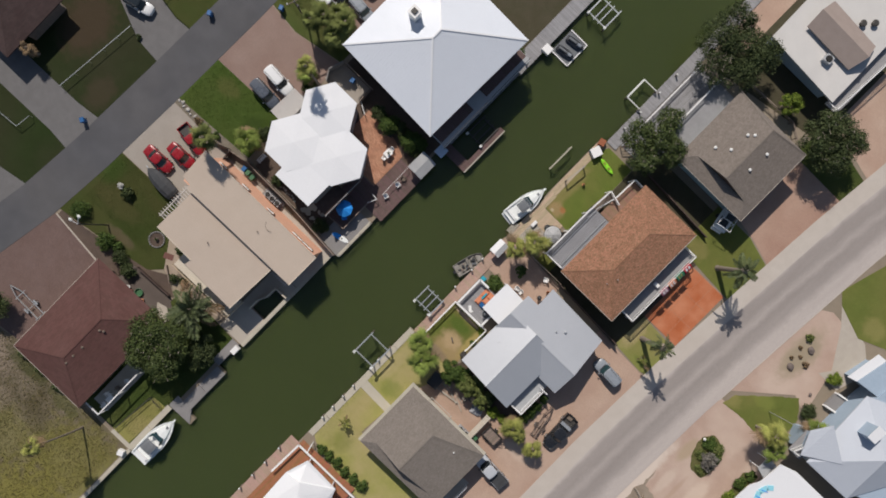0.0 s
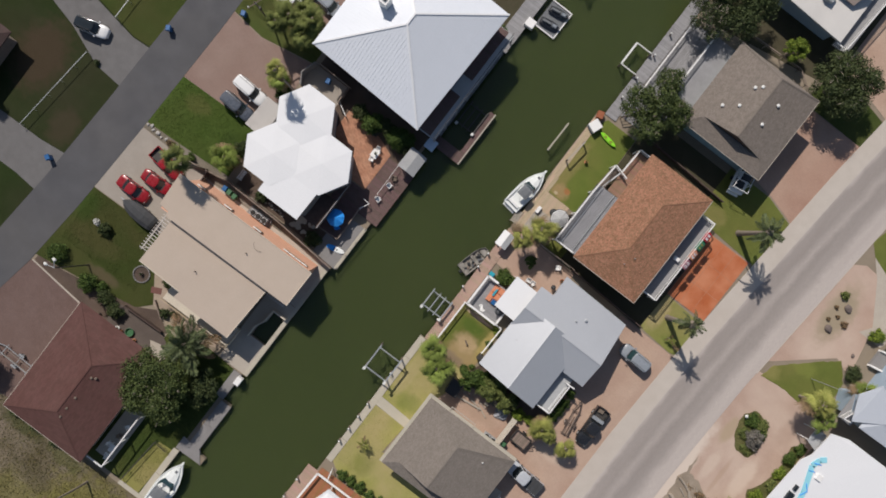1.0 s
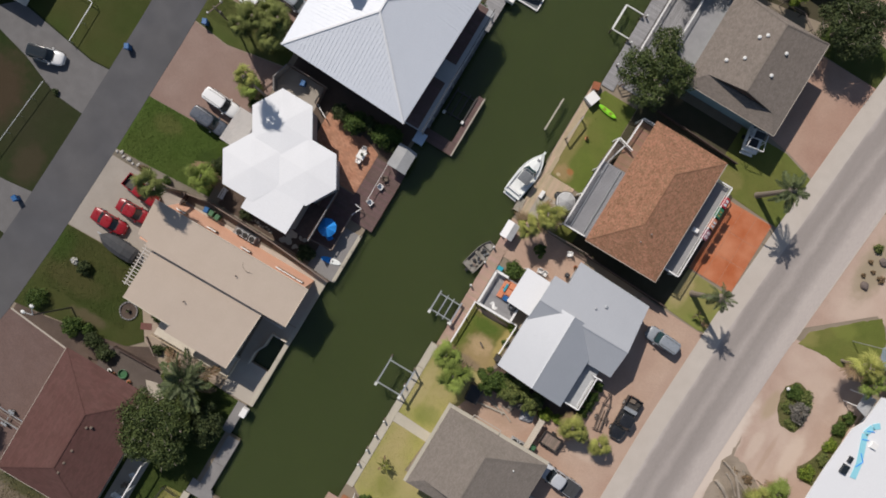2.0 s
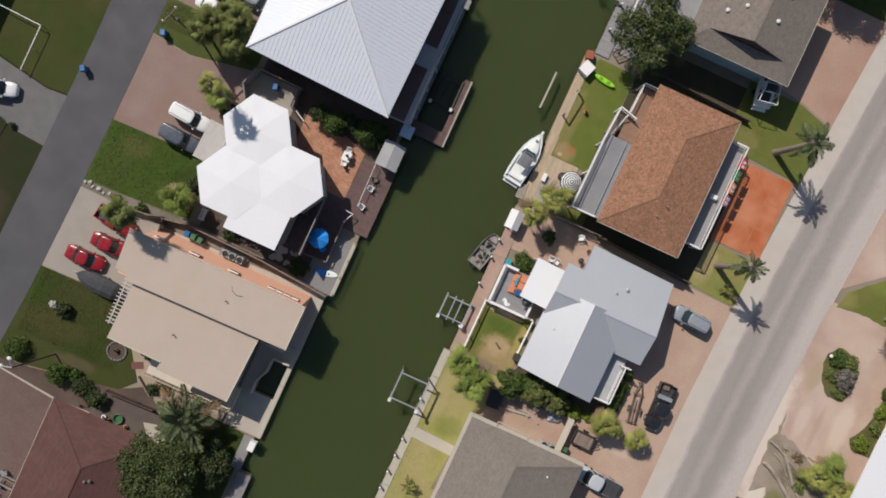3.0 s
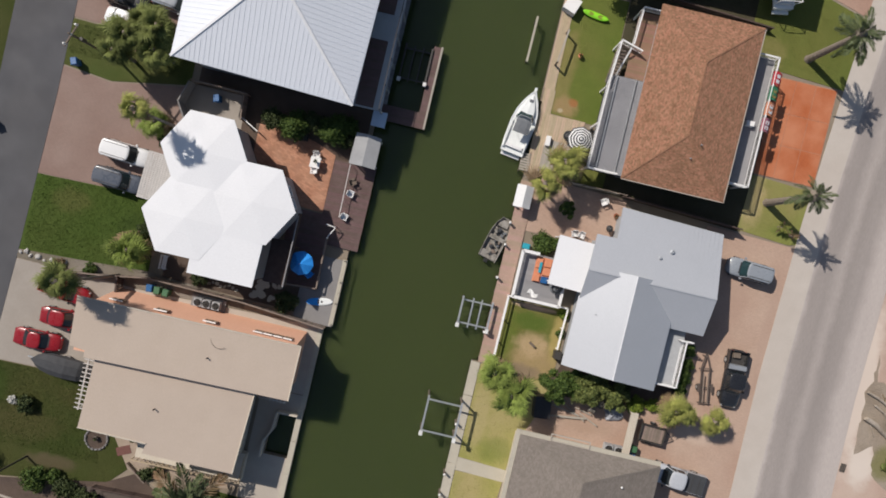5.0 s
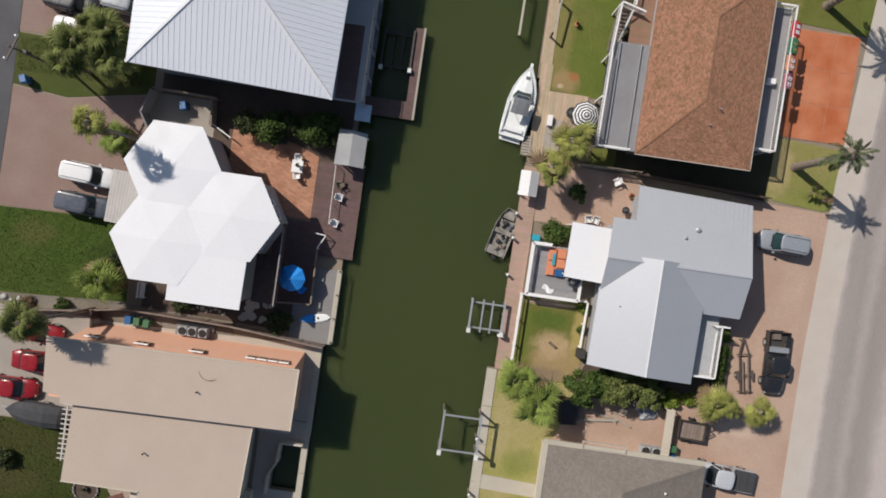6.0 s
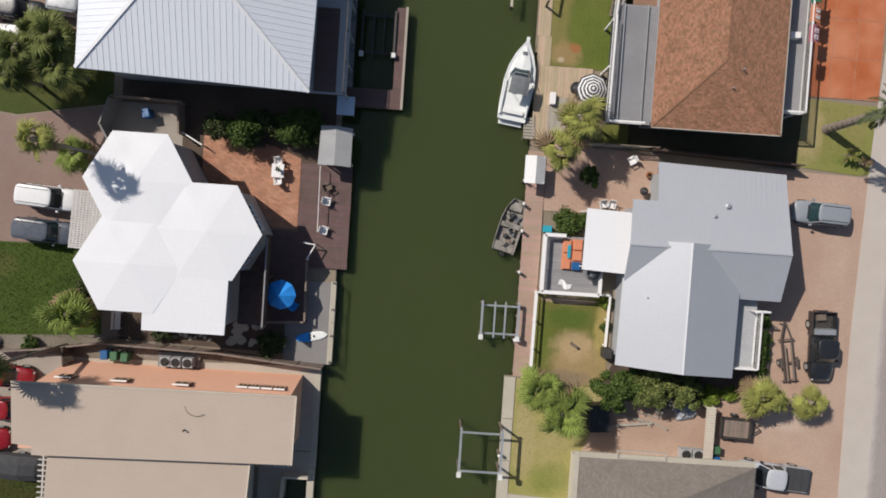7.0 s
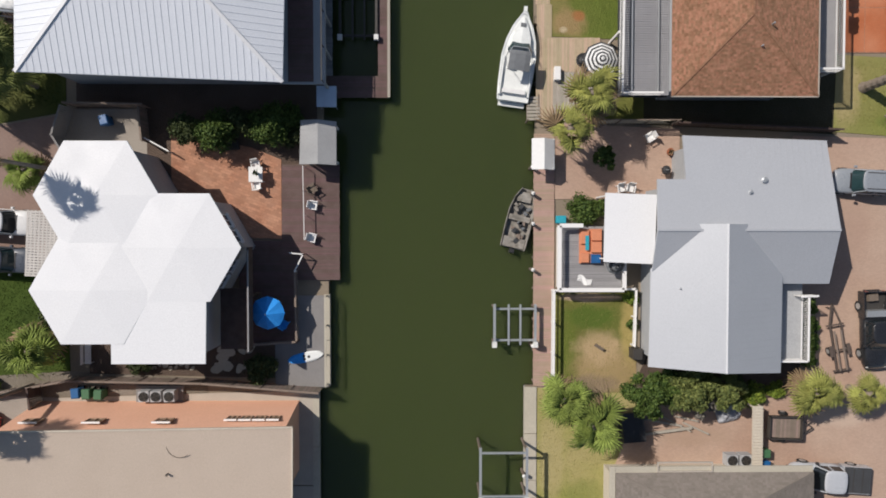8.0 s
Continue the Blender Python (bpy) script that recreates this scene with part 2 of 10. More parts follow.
M["pavers_round"] = worn(mat("pavers_round", (0.43, 0.30, 0.235), (0.375, 0.265, 0.21), 0.9, scale=0.6, fine=9, c=(0.54, 0.435, 0.36), big=0.16, cmix=0.6, bump=0.25),
    [(47.6, -5.0, 1.5, 10.0, 0.8, (0.60, 0.52, 0.445)), (49.4, -13.0, 1.8, 3.4, 0.85, (0.60, 0.53, 0.46)), (56, 14, 2.5, 6, 0.5, (0.40, 0.29, 0.23)), (51.7, 26.3, 2.6, 6.0, 0.9, (0.36, 0.28, 0.205)), (51.9, 26.0, 2.1, 4.8, 0.85, (0.285, 0.235, 0.16)),
     (49.7, 3.9, 1.1, 2.8, 0.75, (0.35, 0.27, 0.175)), (52.6, -2.0, 0.45, 3.8, 0.6, (0.38, 0.27, 0.20)), (55.4, -0.6, 1.4, 4.2, 0.6, (0.58, 0.475, 0.39)), (50.6, -1.6, 1.0, 3.0, 0.5, (0.56, 0.46, 0.38)), (56.6, 8.5, 1.6, 2.6, 0.5, (0.36, 0.255, 0.20))], 0.7)
M["log_earth"] = worn(mat("log_earth", (0.29, 0.235, 0.175), (0.21, 0.165, 0.12), 0.95, scale=0.9, fine=7, c=(0.38, 0.32, 0.26), big=0.3, cmix=0.6, bump=0.6, bdist=0.06),
    [(51.6, -12.6, 1.8, 2.4, 0.8, (0.16, 0.155, 0.05)), (52.2, -8.6, 1.8, 1.4, 0.7, (0.12, 0.10, 0.07)), (49.0, -6.0, 1.0, 1.6, 0.6, (0.20, 0.16, 0.12))], 0.7)
M["island_cover"] = mat("island_cover", (0.115, 0.125, 0.042), (0.075, 0.085, 0.03), 0.95, scale=1.2, fine=9, c=(0.20, 0.17, 0.08), big=0.5, cmix=0.6, bump=0.9, bdist=0.08, spec=0.1)
M["garden_dirt"] = mat("garden_dirt", (0.125, 0.10, 0.086), (0.095, 0.077, 0.067), 0.95, scale=0.7, fine=9, c=(0.085, 0.065, 0.055), big=0.25, cmix=0.5, bump=0.5, bdist=0.05)
# Stained concrete, dimmed below the plain one partly for cloud shade.
M["drive_dimmed"] = mat("drive_dimmed", (0.36, 0.32, 0.275), (0.31, 0.275, 0.235), 0.9, scale=0.6, fine=14, c=(0.25, 0.22, 0.19), big=0.22, cmix=0.5, bump=0.2)
M["landing_brown"] = island(mat("landing_brown", (0.27, 0.155, 0.10), (0.21, 0.12, 0.08), 0.85, scale=2, fine=20, c=(0.32, 0.2, 0.14), big=0.5), 0.1)
M["slat_grey"] = island(mat("slat_grey", (0.33, 0.33, 0.345), (0.27, 0.27, 0.285), 0.8, scale=2, fine=20, c=(0.22, 0.22, 0.23), big=0.45, cmix=0.5), 0.15)
# Concrete darkened to carry the cloud shade across the street.
M["drive_cloud_shade"] = mat("drive_cloud_shade", (0.15, 0.144, 0.143), (0.125, 0.12, 0.119), 0.9, scale=0.8, fine=16, c=(0.115, 0.11, 0.107), big=0.25, cmix=0.5, bump=0.2)
M["pavers_dim"] = bricks(mat("pavers_dim", (0.15, 0.095, 0.082), (0.125, 0.08, 0.068), 0.9, scale=0.5, fine=12, c=(0.17, 0.115, 0.098), big=0.1, cmix=0.5, bump=0.25), 0.2, 0.1, 0.008, 0.7, 0.4, 0.14)
M["gravel"] = mat("gravel", (0.40, 0.31, 0.25), (0.32, 0.25, 0.2), 0.95, scale=0.8, fine=7, c=(0.28, 0.235, 0.15), big=0.3, cmix=0.7, bump=0.5, bdist=0.05)
M["road_right"] = mat("road_right", (0.40, 0.36, 0.335), (0.34, 0.305, 0.285), 0.9, scale=1.0, fine=18, c=(0.30, 0.27, 0.255), big=0.3, cmix=0.5, bump=0.3, stretch=(1.0, 0.1, 1.0))
M["shoulder"] = mat("shoulder", (0.53, 0.48, 0.425), (0.46, 0.41, 0.36), 0.95, scale=0.7, fine=14, c=(0.42, 0.36, 0.31), big=0.15, cmix=0.4, bump=0.3)
M["pavers"] = worn(bricks(mat("pavers", (0.41, 0.27, 0.20), (0.36, 0.24, 0.18), 0.9, scale=0.5, fine=9, c=(0.48, 0.36, 0.28), big=0.16, cmix=0.7, bump=0.15, mix=0.4), 0.2, 0.1, 0.006, 0.9, 0.0, 0.08),
    [(38.9, -8.0, 1.1, 26.0, 0.75, (0.52, 0.45, 0.385)), (31.5, -14.2, 3.0, 1.2, 0.55, (0.52, 0.41, 0.325)), (32.0, 2.0, 2.0, 5.0, 0.4, (0.36, 0.24, 0.185)), (20.0, -15.8, 3.5, 1.0, 0.45, (0.34, 0.24, 0.17)), (36.4, -3.0, 0.8, 9.0, 0.35, (0.36, 0.25, 0.195))], 0.7)
M["pavers_red"] = worn(bricks(mat("pavers_red", (0.36, 0.215, 0.158), (0.31, 0.185, 0.138), 0.9, scale=0.5, fine=9, c=(0.42, 0.29, 0.22), big=0.16, cmix=0.7, bump=0.15, mix=0.4), 0.2, 0.1, 0.006, 0.9, 0.0, 0.08),
    [(40.6, 38.0, 1.2, 9.0, 0.7, (0.48, 0.40, 0.34))], 0.7)
M["pavers_dull"] = bricks(mat("pavers_dull", (0.235, 0.152, 0.124), (0.20, 0.13, 0.106), 0.9, scale=0.4, fine=12, c=(0.275, 0.20, 0.165), big=0.12, cmix=0.7, bump=0.15, mix=0.35), 0.2, 0.1, 0.008, 0.88, 0.4, 0.07)
M["brick_patio"] = bricks(mat("brick_patio", (0.43, 0.205, 0.125), (0.35, 0.16, 0.095), 0.9, scale=1.4, fine=10, c=(0.48, 0.28, 0.18), big=0.5, cmix=0.5, bump=0.3), 0.42, 0.21, 0.012, 0.75, 0.35, 0.22)
M["red_slab"] = mat("red_slab", (0.43, 0.115, 0.035), (0.36, 0.09, 0.03), 0.85, scale=0.5, fine=10, c=(0.55, 0.25, 0.14), big=0.35, cmix=0.6, bump=0.15)
M["concrete"] = mat("concrete", (0.46, 0.41, 0.345), (0.40, 0.35, 0.30), 0.9, scale=0.8, fine=16, c=(0.36, 0.32, 0.27), big=0.2, cmix=0.4, bump=0.2)
M["concrete_grey"] = mat("concrete_grey", (0.25, 0.24, 0.235), (0.205, 0.195, 0.19), 0.9, scale=0.8, fine=16, c=(0.18, 0.17, 0.165), big=0.25, cmix=0.4, bump=0.2)
M["cap"] = mat("cap", (0.50, 0.46, 0.37), (0.42, 0.38, 0.31), 0.9, scale=0.9, fine=14, c=(0.36, 0.33, 0.27), big=0.3, cmix=0.4, bump=0.2)
M["deck_brown"] = island(mat("deck_brown", (0.135, 0.082, 0.075), (0.10, 0.062, 0.056), 0.8, scale=2, fine=25, c=(0.17, 0.11, 0.1), big=0.5), 0.11)
M["deck_tan"] = island(mat("deck_tan", (0.43, 0.29, 0.225), (0.37, 0.25, 0.19), 0.85, scale=2, fine=25, c=(0.45, 0.34, 0.27), big=0.5), 0.09)
M["deck_grey"] = island(mat("deck_grey", (0.32, 0.315, 0.32), (0.265, 0.26, 0.265), 0.85, scale=2, fine=20, c=(0.2, 0.195, 0.2), big=0.4), 0.12)
M["deck_pale"] = island(mat("deck_pale", (0.43, 0.39, 0.33), (0.36, 0.32, 0.27), 0.85, scale=2, fine=20, c=(0.3, 0.27, 0.23), big=0.4), 0.14)
M["wood_rust"] = island(mat("wood_rust", (0.36, 0.15, 0.07), (0.28, 0.12, 0.06), 0.8, scale=2, fine=20), 0.15)
M["white_paint"] = mat("white_paint", (0.80, 0.79, 0.77), (0.70, 0.69, 0.67), 0.6, scale=1.5, fine=20, bump=0.1, mix=0.3)
M["roof_white"] = mat("roof_white", (0.73, 0.735, 0.745), (0.695, 0.70, 0.71), 0.6, scale=0.6, fine=12, c=(0.67, 0.68, 0.70), big=0.2, cmix=0.3, bump=0.05, mix=0.3)
M["roof_white_metal"] = mat("roof_white_metal", (0.69, 0.72, 0.77), (0.64, 0.67, 0.72), 0.45, scale=0.6, fine=12, c=(0.60, 0.63, 0.67), big=0.2, cmix=0.3, bump=0.05, mix=0.3)
M["roof_grey_metal"] = mat("roof_grey_metal", (0.485, 0.50, 0.525), (0.45, 0.465, 0.49), 0.44, metal=0.2, scale=0.6, fine=12, c=(0.42, 0.435, 0.46), big=0.2, cmix=0.35, bump=0.05, mix=0.35, rvar=0.02)
M["roof_tan"] = mat("roof_tan", (0.51, 0.42, 0.34), (0.47, 0.385, 0.31), 0.9, scale=0.5, fine=14, c=(0.42, 0.345, 0.285), big=0.15, cmix=0.35, bump=0.15, mix=0.4)
M["shingle_brown"] = island(mat("shingle_brown", (0.27, 0.128, 0.07), (0.205, 0.098, 0.056), 0.95, scale=1.2, fine=16, mix=0.6, c=(0.40, 0.225, 0.14), big=5.0, cmix=0.5, bump=0.5), 0.26, 0.008)
M["shingle_grey"] = island(mat("shingle_grey", (0.205, 0.172, 0.145), (0.165, 0.14, 0.12), 0.95, scale=1.5, fine=14, c=(0.18, 0.155, 0.135), big=0.2, cmix=0.3, bump=0.5), 0.14, 0.006)
M["shingle_dark"] = island(mat("shingle_dark", (0.205, 0.177, 0.152), (0.175, 0.152, 0.13), 0.95, scale=1.2, fine=14, c=(0.22, 0.19, 0.165), big=0.2, cmix=0.3, bump=0.5), 0.12, 0.006)
M["roof_red"] = island(mat("roof_red", (0.112, 0.054, 0.047), (0.096, 0.047, 0.041), 0.9, scale=0.7, fine=12, c=(0.125, 0.07, 0.062), big=0.15, cmix=0.4, bump=0.3, spec=0.2), 0.10, 0.004)
M["roof_taupe"] = island(mat("roof_taupe", (0.30, 0.25, 0.215), (0.26, 0.215, 0.185), 0.95, scale=1.0, fine=14, c=(0.25, 0.21, 0.18), big=0.2, cmix=0.3, bump=0.4), 0.12)
M["gravel_roof"] = mat("gravel_roof", (0.62, 0.60, 0.57), (0.54, 0.52, 0.50), 0.95, scale=0.5, fine=14, c=(0.46, 0.45, 0.43), big=0.15, cmix=0.4, bump=0.3)
M["salmon"] = mat("salmon", (0.80, 0.46, 0.315), (0.74, 0.415, 0.28), 0.85, scale=0.8, fine=14, c=(0.68, 0.37, 0.25), big=0.3, bump=0.15)
M["stucco"] = mat("stucco", (0.60, 0.54, 0.44), (0.53, 0.47, 0.39), 0.9, scale=0.8, fine=14, bump=0.25)
M["siding_grey"] = mat("siding_grey", (0.40, 0.41, 0.42), (0.34, 0.35, 0.36), 0.8, scale=0.8, fine=10, bump=0.15)
M["siding_teal"] = mat("siding_teal", (0.36, 0.50, 0.52), (0.30, 0.43, 0.46), 0.8, scale=0.8, fine=10, bump=0.15)
M["siding_blue"] = mat("siding_blue", (0.35, 0.43, 0.52), (0.30, 0.38, 0.46), 0.8, scale=0.8, fine=10, bump=0.15)
M["fence_wood"] = island(mat("fence_wood", (0.26, 0.2, 0.165), (0.2, 0.155, 0.13), 0.9, scale=2, fine=20), 0.2)
M["dark_wood"] = mat("dark_wood", (0.085, 0.055, 0.045), (0.06, 0.04, 0.033), 0.8, scale=2, fine=20)
M["post_wood"] = mat("post_wood", (0.19, 0.15, 0.115), (0.13, 0.1, 0.08), 0.9, scale=3, fine=20, bump=0.4)
M["lattice_white"] = mat("lattice_white", (0.56, 0.53, 0.50), (0.47, 0.445, 0.42), 0.8, scale=2, fine=20)
M["galv"] = mat("galv", (0.55, 0.57, 0.58), (0.45, 0.47, 0.48), 0.45, metal=0.6, scale=2, fine=20, bump=0.05)
M["steel_dark"] = mat("steel_dark", (0.07, 0.065, 0.06), (0.05, 0.045, 0.04), 0.6, metal=0.3, scale=3, fine=20, bump=0.1)
M["rubber"] = mat("rubber", (0.02, 0.02, 0.021), (0.015, 0.015, 0.015), 0.85, scale=5, fine=40, bump=0.1)
M["window_bronze"] = mat("window_bronze", (0.36, 0.24, 0.16), (0.30, 0.20, 0.135), 0.5, scale=2, fine=20, bump=0.05)
M["glass_dark"] = mat("glass_dark", (0.02, 0.026, 0.03), (0.015, 0.02, 0.024), 0.08, scale=1, fine=5, bump=0, spec=0.6)
M["glass_bronze"] = mat("glass_bronze", (0.20, 0.13, 0.085), (0.15, 0.10, 0.065), 0.3, scale=1, fine=5, bump=0, spec=0.5)
M["glass_teal"] = mat("glass_teal", (0.022, 0.05, 0.055), (0.018, 0.04, 0.045), 0.08, scale=1, fine=5, bump=0, spec=0.7)
M["black_plastic"] = mat("black_plastic", (0.03, 0.03, 0.032), (0.022, 0.022, 0.024), 0.5, scale=4, fine=30, bump=0.05)
M["gelcoat"] = mat("gelcoat", (0.78, 0.80, 0.78), (0.70, 0.72, 0.70), 0.3, scale=2, fine=15, bump=0.03, mix=0.3)
M["canvas_grey"] = mat("canvas_grey", (0.17, 0.18, 0.19), (0.13, 0.14, 0.15), 0.9, scale=3, fine=40, bump=0.2)
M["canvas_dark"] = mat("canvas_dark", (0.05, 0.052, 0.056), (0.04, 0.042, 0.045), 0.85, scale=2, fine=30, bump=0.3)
M["canvas_blue"] = mat("canvas_blue", (0.025, 0.33, 0.88), (0.015, 0.24, 0.72), 0.8, scale=3, fine=40, bump=0.2)
M["canvas_white"] = mat("canvas_white", (0.78, 0.78, 0.77), (0.70, 0.70, 0.69), 0.85, scale=3, fine=40, bump=0.1)
M["tealbox"] = mat("tealbox", (0.02, 0.36, 0.46), (0.02, 0.28, 0.37), 0.6, scale=3, fine=30)
M["orange"] = mat("orange", (0.66, 0.26, 0.14), (0.56, 0.21, 0.11), 0.85, scale=3, fine=30)
M["blue_bin"] = mat("blue_bin", (0.012, 0.11, 0.30), (0.01, 0.085, 0.24), 0.5, scale=3, fine=30)
M["green_bin"] = mat("green_bin", (0.06, 0.16, 0.075), (0.045, 0.125, 0.06), 0.5, scale=3, fine=30)
M["lime"] = mat("lime", (0.28, 0.72, 0.03), (0.22, 0.60, 0.025), 0.45, scale=3, fine=30, bump=0.03)
M["bark"] = mat("bark", (0.17, 0.135, 0.105), (0.11, 0.085, 0.065), 0.95, scale=4, fine=22, bump=0.8)
M["palm_bark"] = mat("palm_bark", (0.27, 0.225, 0.18), (0.18, 0.145, 0.115), 0.95, scale=4, fine=16, bump=0.8)
M["leaf_dark"] = island(mat("leaf_dark", (0.056, 0.080, 0.027), (0.040, 0.058, 0.019), 0.7, scale=0.8, fine=6, c=(0.075, 0.085, 0.035), big=0.5, cmix=0.4, bump=0, spec=0.25), 0.45, 0.02)
M["leaf_mid"] = island(mat("leaf_mid", (0.075, 0.12, 0.025), (0.05, 0.085, 0.018), 0.7, scale=0.8, fine=6, bump=0, spec=0.25), 0.45, 0.02)
M["leaf_oak"] = island(mat("leaf_oak", (0.085, 0.115, 0.034), (0.05, 0.072, 0.022), 0.65, scale=0.8, fine=6, bump=0, spec=0.25), 0.45, 0.02)
M["leaf_olive"] = island(mat("leaf_olive", (0.155, 0.185, 0.055), (0.105, 0.13, 0.038), 0.7, scale=0.8, fine=6, bump=0, spec=0.25), 0.45, 0.02)
M["leaf_grey"] = island(mat("leaf_grey", (0.20, 0.185, 0.16), (0.15, 0.14, 0.12), 0.8, scale=0.8, fine=6, bump=0, spec=0.2), 0.35, 0.01)
M["leaf_lime"] = island(mat("leaf_lime", (0.16, 0.22, 0.03), (0.12, 0.17, 0.025), 0.7, scale=0.8, fine=6, bump=0, spec=0.25), 0.4, 0.02)
M["frond"] = island(mat("frond", (0.235, 0.29, 0.07), (0.135, 0.185, 0.04), 0.65, scale=1.2, fine=8, bump=0, spec=0.12, mix=0.8, rnd=0.32), 0.4, 0.03)
M["frond_yellow"] = island(mat("frond_yellow", (0.34, 0.335, 0.095), (0.19, 0.215, 0.055), 0.65, scale=1.2, fine=8, bump=0, spec=0.12, mix=0.8, rnd=0.32), 0.4, 0.03)
M["frond_dark"] = island(mat("frond_dark", (0.13, 0.16, 0.075), (0.085, 0.11, 0.045), 0.55, scale=1.5, fine=8, bump=0, spec=0.3), 0.35, 0.02)
M["frond_olive"] = island(mat("frond_olive", (0.185, 0.205, 0.065), (0.105, 0.13, 0.036), 0.65, scale=1.2, fine=8, bump=0, spec=0.12, mix=0.8, rnd=0.32), 0.4, 0.03)
M["frond_dead"] = island(mat("frond_dead", (0.24, 0.17, 0.10), (0.17, 0.12, 0.07), 0.9, scale=2, fine=8, bump=0, spec=0.1), 0.35, 0.02)
M["driftwood"] = mat("driftwood", (0.34, 0.285, 0.225), (0.20, 0.165, 0.13), 0.95, scale=3, fine=14, c=(0.5, 0.44, 0.37), big=0.6, cmix=0.5, bump=0.7)
M["rock"] = mat("rock", (0.17, 0.135, 0.12), (0.12, 0.095, 0.085), 0.95, scale=2, fine=10, bump=0.8)
M["lamp_white"] = mat("lamp_white", (0.75, 0.75, 0.72), (0.66, 0.66, 0.64), 0.4, scale=3, fine=20)
M["rust_red"] = mat("rust_red", (0.33, 0.11, 0.05), (0.25, 0.085, 0.04), 0.85, scale=3, fine=20)


def road_bands(m):
    """Pale edges and two darker wheel lanes along the bent street."""
    nt = m.node_tree
    P = nt.nodes["Principled BSDF"]
    geo = nt.nodes.new("ShaderNodeNewGeometry")
    sep = nt.nodes.new("ShaderNodeSeparateXYZ")
    nt.links.new(geo.outputs["Position"], sep.inputs[0])

    def op(kind, x, y, z=None):
        n = nt.nodes.new("ShaderNodeMath")
        n.operation = kind
        for s, v in zip(n.inputs, (x, y, z)):
            if v is None:
                continue
            if isinstance(v, (int, float)):
                s.default_value = v
            else:
                nt.links.new(v, s)
        return n.outputs[0]

    nz = nt.nodes.new("ShaderNodeTexNoise")
    nz.inputs["Scale"].default_value = 0.35
    nz.inputs["Detail"].default_value = 6
    nt.links.new(geo.outputs["Position"], nz.inputs["Vector"])
    dy = op("ADD", sep.outputs[1], 12.0)
    mid = op("MULTIPLY_ADD", op("MULTIPLY", dy, dy), 0.00089, 42.5)
    off = op("ADD", op("SUBTRACT", sep.outputs[0], mid), op("MULTIPLY_ADD", nz.outputs[0], 1.2, -0.6))
    ramp = nt.nodes.new("ShaderNodeValToRGB")
    nt.links.new(op("DIVIDE", op("ADD", off, 5.0), 10.0), ramp.inputs[0])
    el = ramp.color_ramp.elements
    for pos, v in ((0.16, 1.25), (0.22, 0.86), (0.36, 0.80), (0.46, 1.0), (0.54, 0.78), (0.68, 0.86), (0.80, 1.22)):
        e = el.new(pos)
        e.color = (v, v * 0.985, v * 0.97, 1)
    el.remove(el[0])
    el.remove(el[len(el) - 1])
    mx = nt.nodes.new("ShaderNodeMix")
    mx.data_type, mx.blend_type = "RGBA", "MULTIPLY"
    mx.inputs[0].default_value = 1.0
    nt.links.new(P.inputs["Base Color"].links[0].from_socket, mx.inputs[6])
    nt.links.new(ramp.outputs[0], mx.inputs[7])
    nt.links.new(mx.outputs[2], P.inputs["Base Color"])


road_bands(M["road_right"])


def water_material():
    m = bpy.data.materials.new("canal_water")
    m.use_nodes = True
    nt = m.node_tree
    P = nt.nodes["Principled BSDF"]
    geo = nt.nodes.new("ShaderNodeNewGeometry")
    n1 = nt.nodes.new("ShaderNodeTexNoise")
    n1.inputs["Scale"].default_value = 0.05
    n1.inputs["Detail"].default_value = 3
    nt.links.new(geo.outputs["Position"], n1.inputs["Vector"])
    mx = nt.nodes.new("ShaderNodeMix")
    mx.data_type = "RGBA"
    mx.inputs[6].default_value = (0.050, 0.066, 0.021, 1)
    mx.inputs[7].default_value = (0.060, 0.075, 0.024, 1)
    nt.links.new(n1.outputs[0], mx.inputs[0])
    nt.links.new(mx.outputs[2], P.inputs["Base Color"])
    P.inputs["Roughness"].default_value = 0.12
    P.inputs["IOR"].default_value = 1.33
    P.inputs["Subsurface Weight"].default_value = 1.0
    P.inputs["Subsurface Radius"].default_value = (1.0, 1.1, 0.7)
    P.inputs["Subsurface Scale"].default_value = 5.0
    n2 = nt.nodes.new("ShaderNodeTexNoise")
    n2.inputs["Scale"].default_value = 1.3
    n2.inputs["Detail"].default_value = 4
    nt.links.new(geo.outputs["Position"], n2.inputs["Vector"])
    bp = nt.nodes.new("ShaderNodeBump")
    bp.inputs["Strength"].default_value = 0.12
    bp.inputs["Distance"].default_value = 0.1
    nt.links.new(n2.outputs[0], bp.inputs["Height"])
    nt.links.new(bp.outputs[0], P.inputs["Normal"])
    return m


M["water"] = water_material()


def paint(name, rgb, rough=0.3):
    return mat(name, rgb, tuple(x * 0.85 for x in rgb), rough, scale=2, fine=20, bump=0.0, mix=0.35, coat=0.5)


M["car_white"] = paint("car_white", (0.78, 0.78, 0.77))
M["car_silver"] = paint("car_silver", (0.27, 0.295, 0.325))
M["car_grey"] = paint("car_grey", (0.085, 0.097, 0.12))
M["car_pale"] = paint("car_pale", (0.48, 0.50, 0.53))
M["car_black"] = paint("car_black", (0.02, 0.021, 0.024))
M["car_red"] = paint("car_red", (0.27, 0.01, 0.014))
M["car_blue"] = paint("car_blue", (0.03, 0.08, 0.2))


# ---- mesh tools ----
def quad(bm, *pts):
    return bm.faces.new([bm.verts.new(p) for p in pts])


